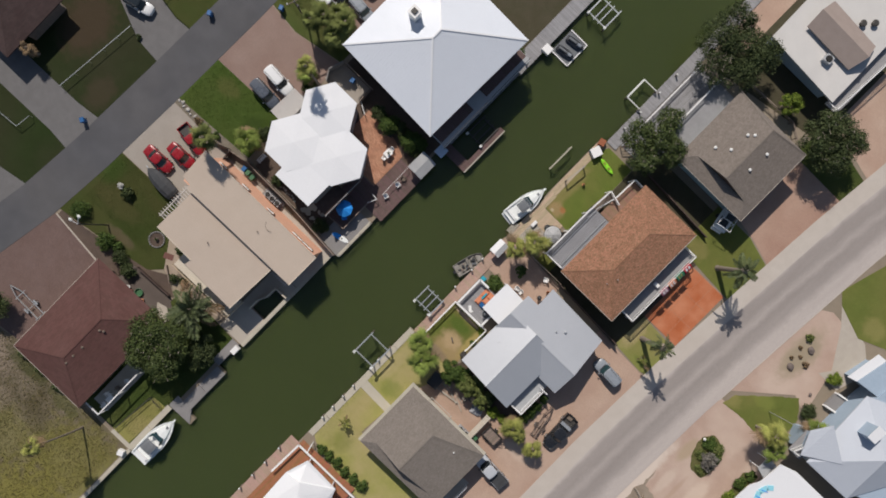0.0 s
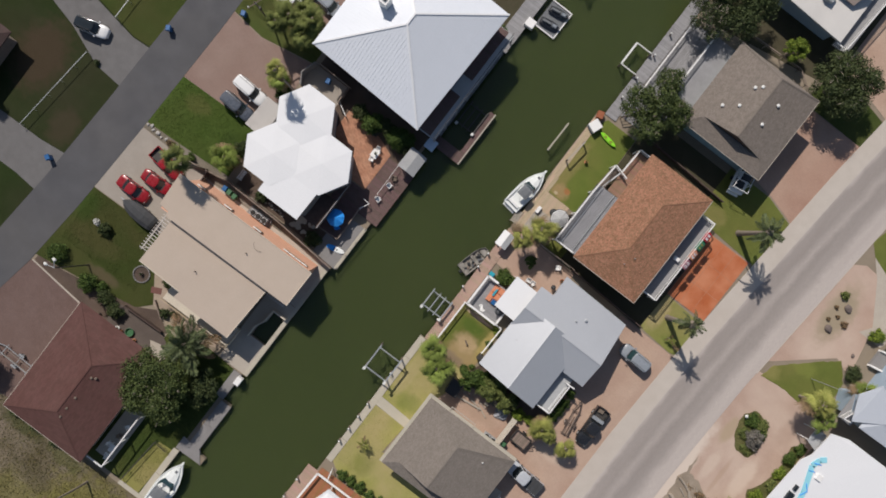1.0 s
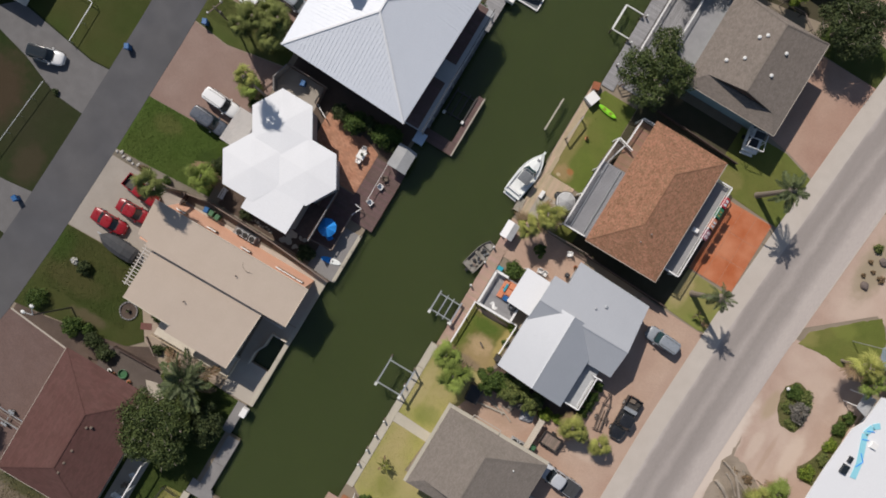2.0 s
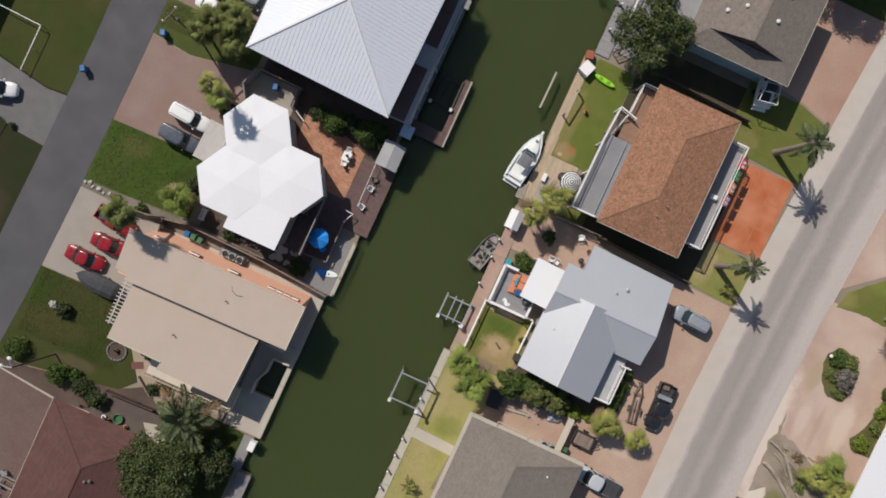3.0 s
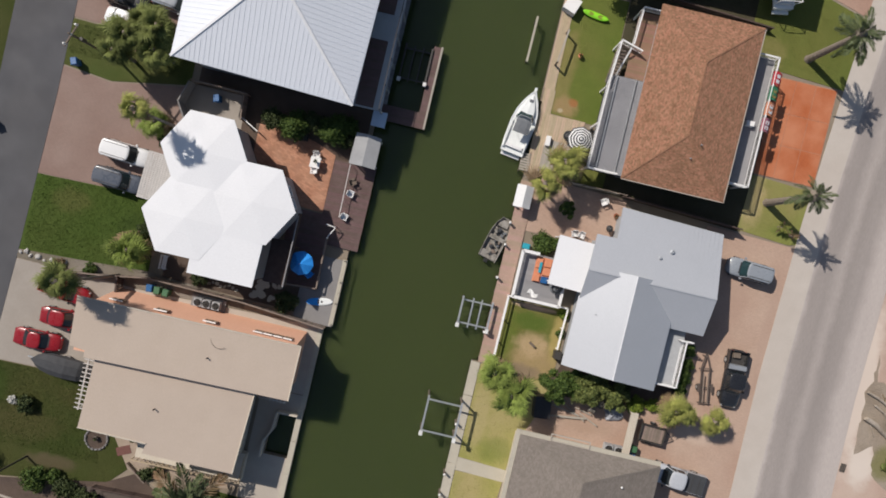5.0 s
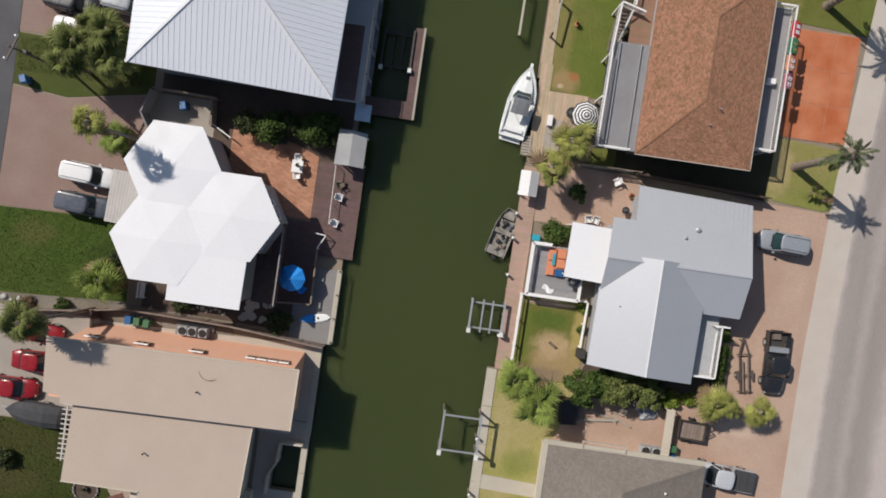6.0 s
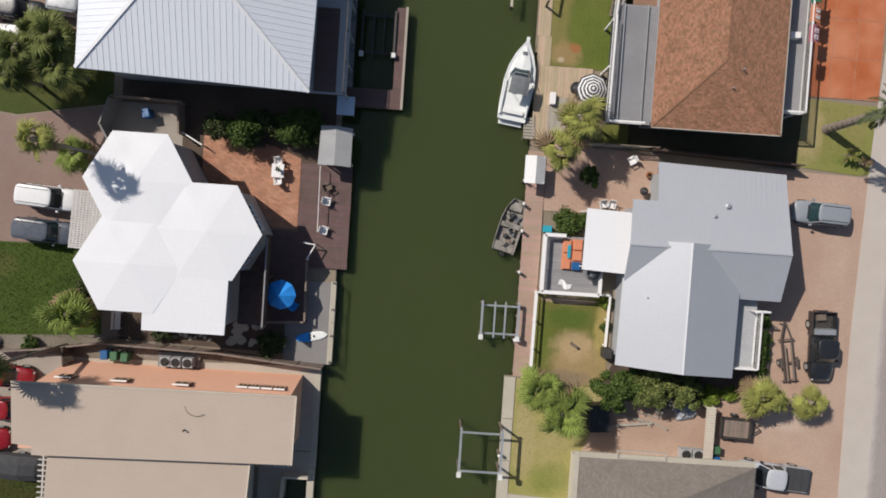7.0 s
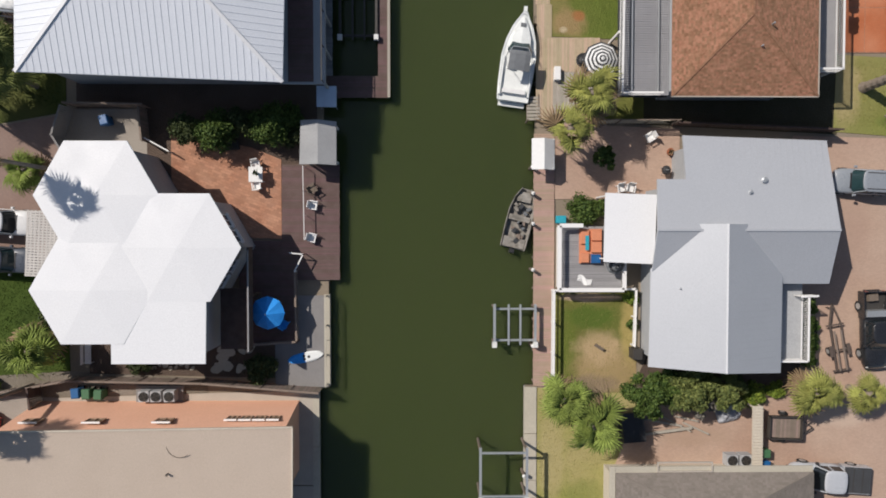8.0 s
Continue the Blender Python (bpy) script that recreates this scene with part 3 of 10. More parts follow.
def box(bm, x0, x1, y0, y1, z0, z1, m=None, taper=0.0):
    """A box; taper draws the top in on every side."""
    t = taper
    c = [(x0, y0, z0), (x1, y0, z0), (x1, y1, z0), (x0, y1, z0),
         (x0 + t, y0 + t, z1), (x1 - t, y0 + t, z1), (x1 - t, y1 - t, z1), (x0 + t, y1 - t, z1)]
    if m is not None:
        c = [m @ Vector(p) for p in c]
    v = [bm.verts.new(p) for p in c]
    for f in ((3, 2, 1, 0), (4, 5, 6, 7), (0, 1, 5, 4), (1, 2, 6, 5), (2, 3, 7, 6), (3, 0, 4, 7)):
        bm.faces.new([v[i] for i in f])


def prism(bm, pts, z0, z1):
    """An upright prism over a plan outline, counter-clockwise."""
    a = sum(p[0] * q[1] - q[0] * p[1] for p, q in zip(pts, [*pts[1:], pts[0]]))
    if a < 0:
        pts = list(reversed(pts))
    lo = [bm.verts.new((x, y, z0)) for x, y in pts]
    hi = [bm.verts.new((x, y, z1)) for x, y in pts]
    bm.faces.new(hi)
    bm.faces.new(list(reversed(lo)))
    n = len(pts)
    for i in range(n):
        j = (i + 1) % n
        bm.faces.new((lo[i], lo[j], hi[j], hi[i]))


def tube(bm, p0, p1, r0, r1=None, seg=8, caps=True):
    """A tapered round bar between two points."""
    r1 = r0 if r1 is None else r1
    p0, p1 = Vector(p0), Vector(p1)
    d = (p1 - p0).normalized()
    a = d.orthogonal().normalized()
    b = d.cross(a)
    rings = []
    for p, r in ((p0, r0), (p1, r1)):
        rings.append([bm.verts.new(p + (a * math.cos(2 * math.pi * i / seg) + b * math.sin(2 * math.pi * i / seg)) * r) for i in range(seg)])
    for i in range(seg):
        j = (i + 1) % seg
        bm.faces.new((rings[0][i], rings[0][j], rings[1][j], rings[1][i]))
    if caps:
        bm.faces.new(list(reversed(rings[0])))
        bm.faces.new(rings[1])


def loft(bm, rings, closed=True, caps=True):
    """Skin a row of point rings of equal length."""
    vs = [[bm.verts.new(p) for p in r] for r in rings]
    n = len(vs[0])
    for a, b in zip(vs, vs[1:]):
        for i in range(n if closed else n - 1):
            j = (i + 1) % n
            bm.faces.new((a[i], a[j], b[j], b[i]))
    if caps:
        bm.faces.new(list(reversed(vs[0])))
        bm.faces.new(vs[-1])
    return vs


def bar(bm, p0, p1, w, h):
    """A square bar between two points: width w, height h."""
    p0, p1 = Vector(p0), Vector(p1)
    d = p1 - p0
    ln = d.length
    m = Matrix.Translation(p0) @ d.to_track_quat("X", "Z").to_matrix().to_4x4()
    box(bm, 0, ln, -w / 2, w / 2, -h / 2, h / 2, m)


def mesh_of(bm, name, smooth=False):
    bmesh.ops.recalc_face_normals(bm, faces=bm.faces[:]) if len(bm.faces) < 20000 else None
    me = bpy.data.meshes.new(name)
    bm.to_mesh(me)
    bm.free()
    if smooth:
        for p in me.polygons:
            p.use_smooth = True
    return me


def part(name, bm, material, parent, label="", smooth=False, kind=""):
    ob = new(name, mesh_of(bm, name, smooth))
    ob.data.materials.append(material)
    ob.parent = parent
    return tagged(ob, label=label, kind=kind)


def thing(name, label, category, m=None, group="", kind=""):
    ob = new(name)
    ob.empty_display_size = 0.3
    if m is not None:
        ob.matrix_world = m
    return tagged(ob, label=label, category=category, group=group, kind=kind)


def solid(name, bm, material, label, category, m=None, group="", kind="", smooth=False):
    ob = new(name, mesh_of(bm, name, smooth))
    ob.data.materials.append(material)
    if m is not None:
        ob.matrix_world = m
    return tagged(ob, label=label, category=category, group=group, kind=kind)


def B():
    return bmesh.new()


def rect(x0, x1, y0, y1):
    return [(x0, y0), (x1, y0), (x1, y1), (x0, y1)]


# ---- ground, canal, roads ----
WATER_Z, BED_Z, FAR = -0.6, -2.6, 2400.0
LEFT_BANK = [(-FAR, -45.6, -10.3), (-45.6, -44.4, -6.6), (-44.4, -36.2, -8.2), (-36.2, -31.6, -9.8), (-31.6, -26.4, -9.1), (-26.4, -21.8, -12.1), (-21.8, -11.9, -9.0),
             (-11.9, -3.6, -8.2), (-3.6, 26.4, -8.6), (26.4, FAR, -9.9)]
RIGHT_BANK = [(-FAR, -34.0, 6.9), (-34.0, -11.9, 7.0), (-11.9, 8.6, 7.7), (8.6, 16.0, 7.8), (16.0, 28.2, 7.6), (28.2, FAR, 8.6)]


def build_ground():
    bm = B()
    for bank, far in ((LEFT_BANK, -FAR), (RIGHT_BANK, FAR)):
        for i, (y0, y1, x) in enumerate(bank):
            quad(bm, (far, y0, 0), (x, y0, 0), (x, y1, 0), (far, y1, 0))
            quad(bm, (x, y0, 0), (x, y1, 0), (x, y1, BED_Z), (x, y0, BED_Z))
            if i + 1 < len(bank):
                x2 = bank[i + 1][2]
                quad(bm, (x, y1, 0), (x2, y1, 0), (x2, y1, BED_Z), (x, y1, BED_Z))
    quad(bm, (-20, -FAR, BED_Z), (20, -FAR, BED_Z), (20, FAR, BED_Z), (-20, FAR, BED_Z))
    solid("ground", bm, M["soil"], "pinkish sandy ground cut by a straight canal", "ground", kind="structure")
    bm = B()
    box(bm, -16, 16, -FAR, FAR, BED_Z - 0.5, WATER_Z)
    solid("water", bm, M["water"], "calm murky olive-green canal water", "water", kind="structure")


build_ground()


def slab(name, pts, top, material, label, category="", thick=0.08):
    bm = B()
    prism(bm, pts, top - thick, top)
    return solid(name, bm, material, label, category or name, kind="structure")


def strip(rows, w0, w1):
    """An outline along a bent centre line, from offset w0 to offset w1 on its right."""
    return [(x + w0, y) for x, y in rows] + [(x + w1, y) for x, y in reversed(rows)]


LROAD = [(-44.6, 400), (-44.3, 40), (-44.25, 5), (-44.7, -12), (-45.3, -26), (-46.2, -37), (-48.5, -50), (-54.5, -75), (-74.0, -130), (-200, -400)]
slab("road", strip(LROAD, -3.1, 3.1), 0.055, M["road_left"], "plain grey asphalt street past the driveways", "road")
RROAD = [(56, 400), (46.4, 55), (45.1, 42), (44.0, 26), (43.0, 10), (42.5, -7), (42.6, -20), (44, -60), (60, -300)]
slab("road", strip(RROAD, -3.4, 4.6), 0.06, M["road_right"], "sun-bleached tan asphalt street with wheel tracks", "road")
slab("pavement", strip(RROAD, -5.9, -3.4), 0.065, M["shoulder"], "pale concrete shoulder along the street", "pavement")
slab("kerb", strip(RROAD[:4] + [(43.15, 12.6)], 4.6, 4.72), 0.075, M["shoulder"], "low worn concrete kerb", "kerb", 0.15)


# ---- ground patches ----
def ragged(pts, step=0.6, amp=0.12, seed=1):
    """A closed outline broken into short, slightly uneven lengths."""
    rnd = random.Random(seed)
    out = []
    for a, b in zip(pts, [*pts[1:], pts[0]]):
        n = max(1, int(math.hypot(b[0] - a[0], b[1] - a[1]) / step))
        for i in range(n):
            k = i / n
            out.append((a[0] + (b[0] - a[0]) * k + rnd.uniform(-amp, amp), a[1] + (b[1] - a[1]) * k + rnd.uniform(-amp, amp)))
    return out


def ellipse(cx, cy, a, b, rot=0.0, n=20, wob=0.0, seed=1):
    rnd = random.Random(seed)
    out = []
    for i in range(n):
        t = 2 * math.pi * i / n
        k = 1 + rnd.uniform(-wob, wob)
        x, y = a * k * math.cos(t), b * k * math.sin(t)
        out.append((cx + x * math.cos(rot) - y * math.sin(rot), cy + x * math.sin(rot) + y * math.cos(rot)))
    return out


LAWN = "mown lawn beside the driveways"
slab("driveway", [(-43, 8.4), (-36.2, 7.6), (-28.0, 9.0), (-28.0, -2.9), (-43, -3.2)], 0.03, M["pavers_dull"], "brownish paver driveway beside the white metal-roofed house", "driveway")
slab("driveway", [(-43, 30.0), (-28, 30.0), (-28, 13.0), (-43, 13.4)], 0.03, M["pavers_dull"], "brownish paver parking bay", "driveway")
slab("lawn", [(-43, 13.2), (-28.0, 12.8), (-28.0, 9.2), (-36.0, 7.75), (-43, 8.55)], 0.04, M["grass_mid"], "small shaded lawn under the trees", "lawn")
slab("lawn", [(-43, -3.3), (-28.2, -2.9), (-28.0, -10.6), (-34, -11.0), (-43, -11.4)], 0.04, M["front_lawn"], "deep green mown front lawn", "lawn")
slab("planting_bed", [(-43, -11.5), (-28.0, -10.6), (-17.5, -11.2), (-17.5, -12.3), (-30, -12.6), (-43, -12.2)], 0.05, M["verge_dirt"], "grey sandy planting strip between two lots", "bed")
slab("driveway", [(-43.5, -12.3), (-29.2, -12.6), (-29.2, -22.8), (-43.5, -23.1)], 0.03, M["drive_dimmed"], "pale concrete driveway with parked red cars", "driveway")
slab("lawn", [(-43.5, -23.2), (-28.6, -22.9), (-28.4, -27.0), (-25.6, -31.4), (-27.5, -33.4), (-44.5, -35.9)], 0.04, M["olive_lawn"], "green front lawn of the tan house", "lawn")
slab("planting_bed", [(-42.6, -35.6), (-38.5, -35.2), (-27.5, -33.2), (-24.6, -31.6), (-21.6, -33.4), (-22.6, -34.2), (-28.4, -34.1), (-30.4, -34.6), (-29.4, -37.2), (-33.4, -37.4), (-42.6, -36.45)], 0.055, M["mulch_and_shade"], "dark mulched bed along the boundary", "bed")
slab("patio", [(-28.4, -27.2), (-13.6, -27.4), (-13.2, -30.2), (-20.6, -33.2), (-25.6, -31.3)], 0.045, M["gravel"], "sandy side yard of the tan house", "patio")
slab("bed", [(-30.6, -34.4), (-28.2, -33.9), (-22.2, -33.8), (-20.2, -35.0), (-19.4, -40.0), (-29.6, -40.0), (-29.4, -37.2)], 0.06, M["garden_dirt"], "bare grey-brown dirt yard beside the red-roofed house", "yard")
slab("path", [(-22.9, -35.6), (-21.3, -35.2), (-19.6, -36.5), (-20.3, -37.3), (-22.0, -36.7)], 0.085, M["concrete"], "pale concrete pad in the dirt yard", "path")
slab("kerb", [(-42.8, -36.45), (-42.8, -36.62), (-33.3, -37.62), (-29.4, -37.4), (-29.4, -37.2), (-33.3, -37.4)], 0.16, M["concrete"], "low pale kerb along the paver driveway", "kerb", 0.2)
slab("driveway", [(-45.0, -36.65), (-42.8, -36.65), (-33.3, -37.65), (-31.0, -37.6), (-31.0, -54.0), (-50.0, -56.0)], 0.03, M["pavers_dim"], "brown paver driveway of the red-roofed house", "driveway")
slab("lawn", [(-21.5, -31.2), (-10.4, -31.8), (-10.4, -44.0), (-10.6, -54.0), (-21.5, -54.0)], 0.035, M["grass"], "shaded back lawn by the canal wall", "lawn")
slab("lawn", [(-14.4, -54.0), (-13.3, -46.4), (-10.9, -46.2), (-11.3, -54.2)], 0.045, M["grass_dry"], "yellow-green strip of canal lawn", "lawn")
slab("lawn", [(-33.5, -54.2), (-10.9, -54.8), (-11.0, -95.0), (-60, -95.0), (-52, -58)], 0.03, M["lot"], "dry weedy vacant lot", "lawn")
slab("patio", [(-28.0, 9.4), (-22.0, 9.4), (-21.9, 5.6), (-28.2, 5.9)], 0.06, M["drive_dimmed"], "pale concrete yard behind a plank fence", "patio")
slab("patio", [(-22.0, 9.9), (-9.0, 9.9), (-9.0, 5.0), (-11.7, 5.0), (-22, 1)], 0.05, M["mulch_and_shade"], "dark planted side yard", "bed")
slab("patio", [(-20.1, 7.5), (-17.5, 7.2), (-14.0, 6.5), (-11.75, 5.6), (-11.75, -0.45), (-20.1, -0.2)], 0.09, M["brick_patio"], "terracotta brick patio", "patio")
slab("patio", [(-30.0, -3.1), (-27.4, -3.1), (-25.6, -0.7), (-27.0, 2.2), (-28.2, 1.9), (-29.4, 1.6)], 0.06, M["concrete_grey"], "pale slab at the front of the white-roofed house", "patio")
slab("patio", [(-26.5, -7.4), (-11.0, -7.4), (-11.0, -11.2), (-26.5, -10.8)], 0.05, M["mulch_and_shade"], "side yard, coloured dark for shade", "bed")
slab("patio", [(-12.3, -4.8), (-8.3, -4.8), (-8.3, -11.9), (-12.3, -11.7)], 0.08, M["concrete_grey"], "grey concrete canal apron", "patio")
slab("patio", [(-30, -12.7), (-9.1, -12.1), (-9.1, -19.5), (-30, -19.5)], 0.07, M["concrete"], "pale concrete side path and apron", "patio")
slab("patio", [(-13.8, -19.6), (-9.2, -19.6), (-9.2, -21.75), (-12.15, -21.75), (-12.15, -26.45), (-9.2, -26.45), (-9.2, -31.5), (-13.8, -31.5)], 0.06, M["concrete"], "concrete terrace behind the tan house", "patio")
slab("patio", [(-12.2, -21.75), (-11.45, -21.75), (-11.5, -23.6), (-12.2, -24.9)], 0.055, M["concrete"], "concrete edge of the boat slip", "patio", 0.6)
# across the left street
slab("lawn", [(-44.5, 60), (-100, 60), (-100, -90), (-58, -90), (-48, -48), (-45.5, -26), (-44.5, -8)], 0.012, M["cloud_shade_lawn"], "turf across the street, darkened for cloud shade", "lawn")
slab("driveway", [(-46.0, -2.9), (-50.2, -3.2), (-62, -1.2), (-66, -4.8), (-57.8, -7.0), (-52, -9.4), (-46.0, -9.9)], 0.03, M["drive_cloud_shade"], "pale concrete driveway with a white car", "driveway")
slab("driveway", [(-47.0, -21.8), (-52, -22.4), (-66, -22.6), (-66, -28.4), (-52, -28.2), (-47.0, -28.7)], 0.03, M["drive_cloud_shade"], "concrete driveway darkened for cloud shade", "driveway")
slab("driveway", [(-47.0, -36.2), (-54, -37.4), (-70, -37.8), (-70, -44.0), (-49.0, -44)], 0.03, M["drive_cloud_shade"], "concrete driveway darkened for cloud shade", "driveway")
slab("lawn", [(-45.0, 40.0), (-90, 40.0), (-90, -0.5), (-62, -0.9), (-50.2, -3.0), (-45.0, -2.6)], 0.035, M["olive_lawn"], LAWN, "lawn")
slab("lawn", [(-46.0, -10.0), (-52, -9.6), (-57.8, -7.2), (-66, -5.0), (-90, -5), (-90, -22.4), (-66, -22.4), (-52, -22.2), (-46.0, -21.6)], 0.035, M["cloud_shade_lawn"], LAWN, "lawn")
slab("lawn", [(-47.0, -28.9), (-52, -28.4), (-90, -28.6), (-90, -37.6), (-54, -37.2), (-47.0, -36.0)], 0.035, M["cloud_shade_lawn"], LAWN, "lawn")
slab("lawn", [(-49.0, -44.2), (-90, -44.2), (-95, -75), (-60, -75)], 0.035, M["cloud_shade_lawn"], LAWN, "lawn")
# right bank
slab("lawn", [(8.9, 15.0), (14.2, 14.8), (14.2, 28.0), (9.4, 28.0), (8.2, 25.6)], 0.05, M["canal_lawn"], "bright green canal lawn with worn patches", "lawn")
slab("lawn", [(10.0, 10.9), (16.0, 10.9), (16.0, 8.6), (10.0, 8.6)], 0.05, M["grass_bright"], "narrow strip of lawn", "lawn")
slab("bed", [(14.3, 8.4), (31.0, 7.6), (31.0, 32.2), (14.3, 32.2)], 0.025, M["soil_shade_tint"], "ground round the brown-roofed house, coloured dark for shade", "bed")
slab("lawn", [(27.2, 24.9), (39.5, 24.2), (40.2, 31.4), (34, 33.2), (27.2, 33.2)], 0.045, M["grass_bright"], "green front lawn under a leaning palm", "lawn")
slab("lawn", [(30.9, 13.7), (38.6, 13.3), (38.6, 8.0), (36.2, 7.4), (30.7, 7.8)], 0.045, M["dry_front"], "dry front lawn with a leaning palm", "lawn")
slab("driveway", [(29.4, 34.2), (34.2, 33.4), (40.4, 31.6), (41.5, 44.6), (41.5, 46.4), (29.6, 46.4)], 0.03, M["pavers_red"], "reddish paver driveway of the dark-roofed house", "driveway")
slab("lawn", [(29.6, 46.6), (41.6, 46.4), (42, 50.6), (30.5, 53.2)], 0.04, M["grass"], "shaded green verge under a tree", "lawn")
slab("driveway", [(27.6, 7.5), (38.8, 7.2), (38.8, -40.0), (25.0, -40.0), (25.0, -10.5)], 0.03, M["pavers"], "pinkish paver forecourt with parked cars", "driveway")
slab("patio", [(9.2, 8.4), (18.8, 8.0), (18.8, 3.0), (16.0, 2.6), (9.2, 2.6)], 0.06, M["pavers"], "pinkish paver patio by the canal", "patio")
slab("lawn", [(9.2, -4.6), (15.6, -4.4), (15.6, -12.4), (9.2, -12.4)], 0.05, M["yard_worn"], "fenced yard of patchy dry grass", "lawn")
slab("lawn", [(7.9, -12.0), (16.6, -12.2), (14.2, -17.6), (13.0, -22.4), (7.9, -22.1)], 0.045, M["bank_lawn"], "yellow-green canal lawn", "lawn")
slab("lawn", [(7.9, -23.6), (13.0, -23.6), (12.6, -28.4), (14.5, -35.5), (8.8, -34.2), (7.9, -33.6)], 0.045, M["bank_lawn"], "yellow-green canal lawn", "lawn")
slab("lawn", [(12.0, -28.4), (30, -28.4), (30, -36.0), (14.2, -36.0)], 0.04, M["bank_lawn"], "dry grass beside the grey-brown house", "lawn")
slab("path", [(7.2, -22.1), (13.2, -22.4), (13.2, -23.7), (7.2, -23.5)], 0.075, M["cap"], "pale concrete path to the canal", "path")
slab("patio", [(16.2, -12.6), (25.2, -12.6), (25.2, -18.0), (14.0, -18.0)], 0.05, M["pavers"], "pinkish paver yard with a gate", "patio")
slab("bed", [(16.6, -9.2), (28.4, -9.2), (28.4, -12.6), (24.5, -13.0), (16.8, -13.4), (15.2, -12.2)], 0.058, M["mulch_and_shade"], "dark planted bed beside the grey-roofed house", "bed")
# far side of the right street
slab("driveway", [(46.4, 4.0), (47.4, 13.1), (55, 13.2), (60.5, 12.0), (61, -40), (49.0, -40), (47.2, -20), (46.6, -14)], 0.02, M["pavers_round"], "pinkish paver driveway round an island bed", "driveway")
slab("driveway", [(47.9, 14.8), (49.2, 33.0), (50.8, 34.0), (56.0, 33.6), (57.0, 27.0), (58.5, 20.0), (55.5, 21.2)], 0.02, M["pavers_round"], "curved pinkish paver drive", "driveway")
slab("lawn", ragged([(48.5, 12.7), (49.1, 15.0), (52.4, 18.0), (56.2, 21.3), (58.3, 18.8), (58.6, 16.6), (55.4, 13.0), (51.4, 13.1)], 0.5, 0.1, 3), 0.045, M["grass_bright"], "wedge of bright green lawn", "lawn")
slab("lawn", [(49.4, 37.2), (51, 35.6), (56.2, 33.8), (60.5, 35.6), (62, 44), (51.6, 45)], 0.045, M["grass_bright"], "bright green lawn", "lawn")
slab("driveway", [(51.0, 35.6), (53.2, 33.2), (56.8, 27.6), (55.6, 26.0), (59.4, 26.0), (61.0, 31.0), (57.6, 33.9)], 0.03, M["concrete"], "pale curved concrete drive", "driveway")
slab("bed", ragged([(58.1, 7.3), (58.5, 4.9), (58.7, 2.9), (58.3, 1.3), (57.0, -1.3), (57.6, -2.6), (60.2, -2.6), (60.2, 8.6), (59.3, 8.4)], 0.6, 0.1, 5), 0.055, M["island_cover"], "planted bed along the white house", "bed", 0.1)
slab("bed", ellipse(52.35, 5.25, 2.1, 3.3, 0.42, 28, 0.05), 0.06, M["island_cover"], "oval island bed of green ground cover", "bed", 0.1)
slab("bed", ragged([(48.5, -1.4), (49.1, -4.2), (51.2, -4.7), (53.1, -5.8), (57.4, -7.4), (57.4, -15.6), (52.2, -15.2), (50.8, -14.0), (50.1, -10.9), (48.5, -12.4), (48.2, -7.5), (48.0, -5.6), (48.5, -4.2)], 0.5, 0.16, 7), 0.04, M["log_earth"], "bare earth bed with driftwood and palms", "bed", 0.1)


# joints and slabs of the red patio
def red_patio():
    th = thing("patio", "rust-red painted concrete patio in big slabs", "patio", kind="structure")
    bm = B()
    box(bm, 30.85, 37.35, 13.85, 24.15, -0.05, 0.055)
    part("joint_bed", bm, M["brick_patio"], th)
    xs, ys = [30.9, 33.0, 35.1, 37.3], [13.9, 17.3, 20.6, 24.1]
    for i in range(3):
        for j in range(3):
            bm = B()
            box(bm, xs[i] + 0.02, xs[i + 1] - 0.02, ys[j] + 0.02, ys[j + 1] - 0.02, -0.05, 0.07, None, 0.01)
            part("slab", bm, M["red_slab"], th)


red_patio()
# Shade below the eaves, put in as a dark sheet.
slab("bed", [(-27.2, 9.5), (-8.8, 9.6), (-8.8, 11.4), (-27.2, 11.4)], 0.07, M["mulch_and_shade"], "ground under the white eaves, coloured dark for shade", "bed")
# Two more sheets whose dark colour stands for shade.
slab("bed", [(12.6, 47.4), (31.5, 50.5), (31.5, 75.0), (12.6, 75.0)], 0.02, M["soil_shade_tint"], "yard round the gravel-roofed house, coloured dark for shade", "bed")
slab("lawn", [(-27.5, 29.2), (-9.95, 29.2), (-9.95, 60), (-27.5, 60)], 0.03, M["soil_shade_tint"], "turf behind the dock, coloured dark for shade", "lawn")
slab("patio", [(10.4, 52.5), (14.0, 52.5), (14.0, 75), (10.4, 75)], 0.05, M["pavers"], "pinkish paver yard by the canal", "patio")
slab("driveway", [(31.0, 54.0), (42.6, 51.0), (44.6, 62.0), (31.0, 66.0)], 0.03, M["pavers"], "pinkish paver driveway", "driveway")


# ---- canal walls and caps ----
def wall_cap(x, y0, y1, w=0.85, side=1, m="cap"):
    """Concrete cap of a canal wall in cast lengths. side 1: the land lies to the right."""
    th = thing("canal_wall", "pale concrete canal wall with a flat cap", "sea wall", kind="structure")
    bm = B()
    a, b = (x - 0.12, x + w) if side > 0 else (x - w, x + 0.12)
    n = max(1, int((y1 - y0) / 3.2))
    for i in range(n):
        u, v = y0 + (y1 - y0) * i / n, y0 + (y1 - y0) * (i + 1) / n
        box(bm, a, b, u + 0.015, v - 0.015, -0.2, 0.12, None, 0.015)
    part("cap", bm, M[m], th)
    bm = B()
    fx = x - 0.03 if side > 0 else x + 0.03
    box(bm, fx - 0.05, fx + 0.05, y0, y1, BED_Z, -0.2)
    part("face", bm, M["concrete_grey"], th)
    return th


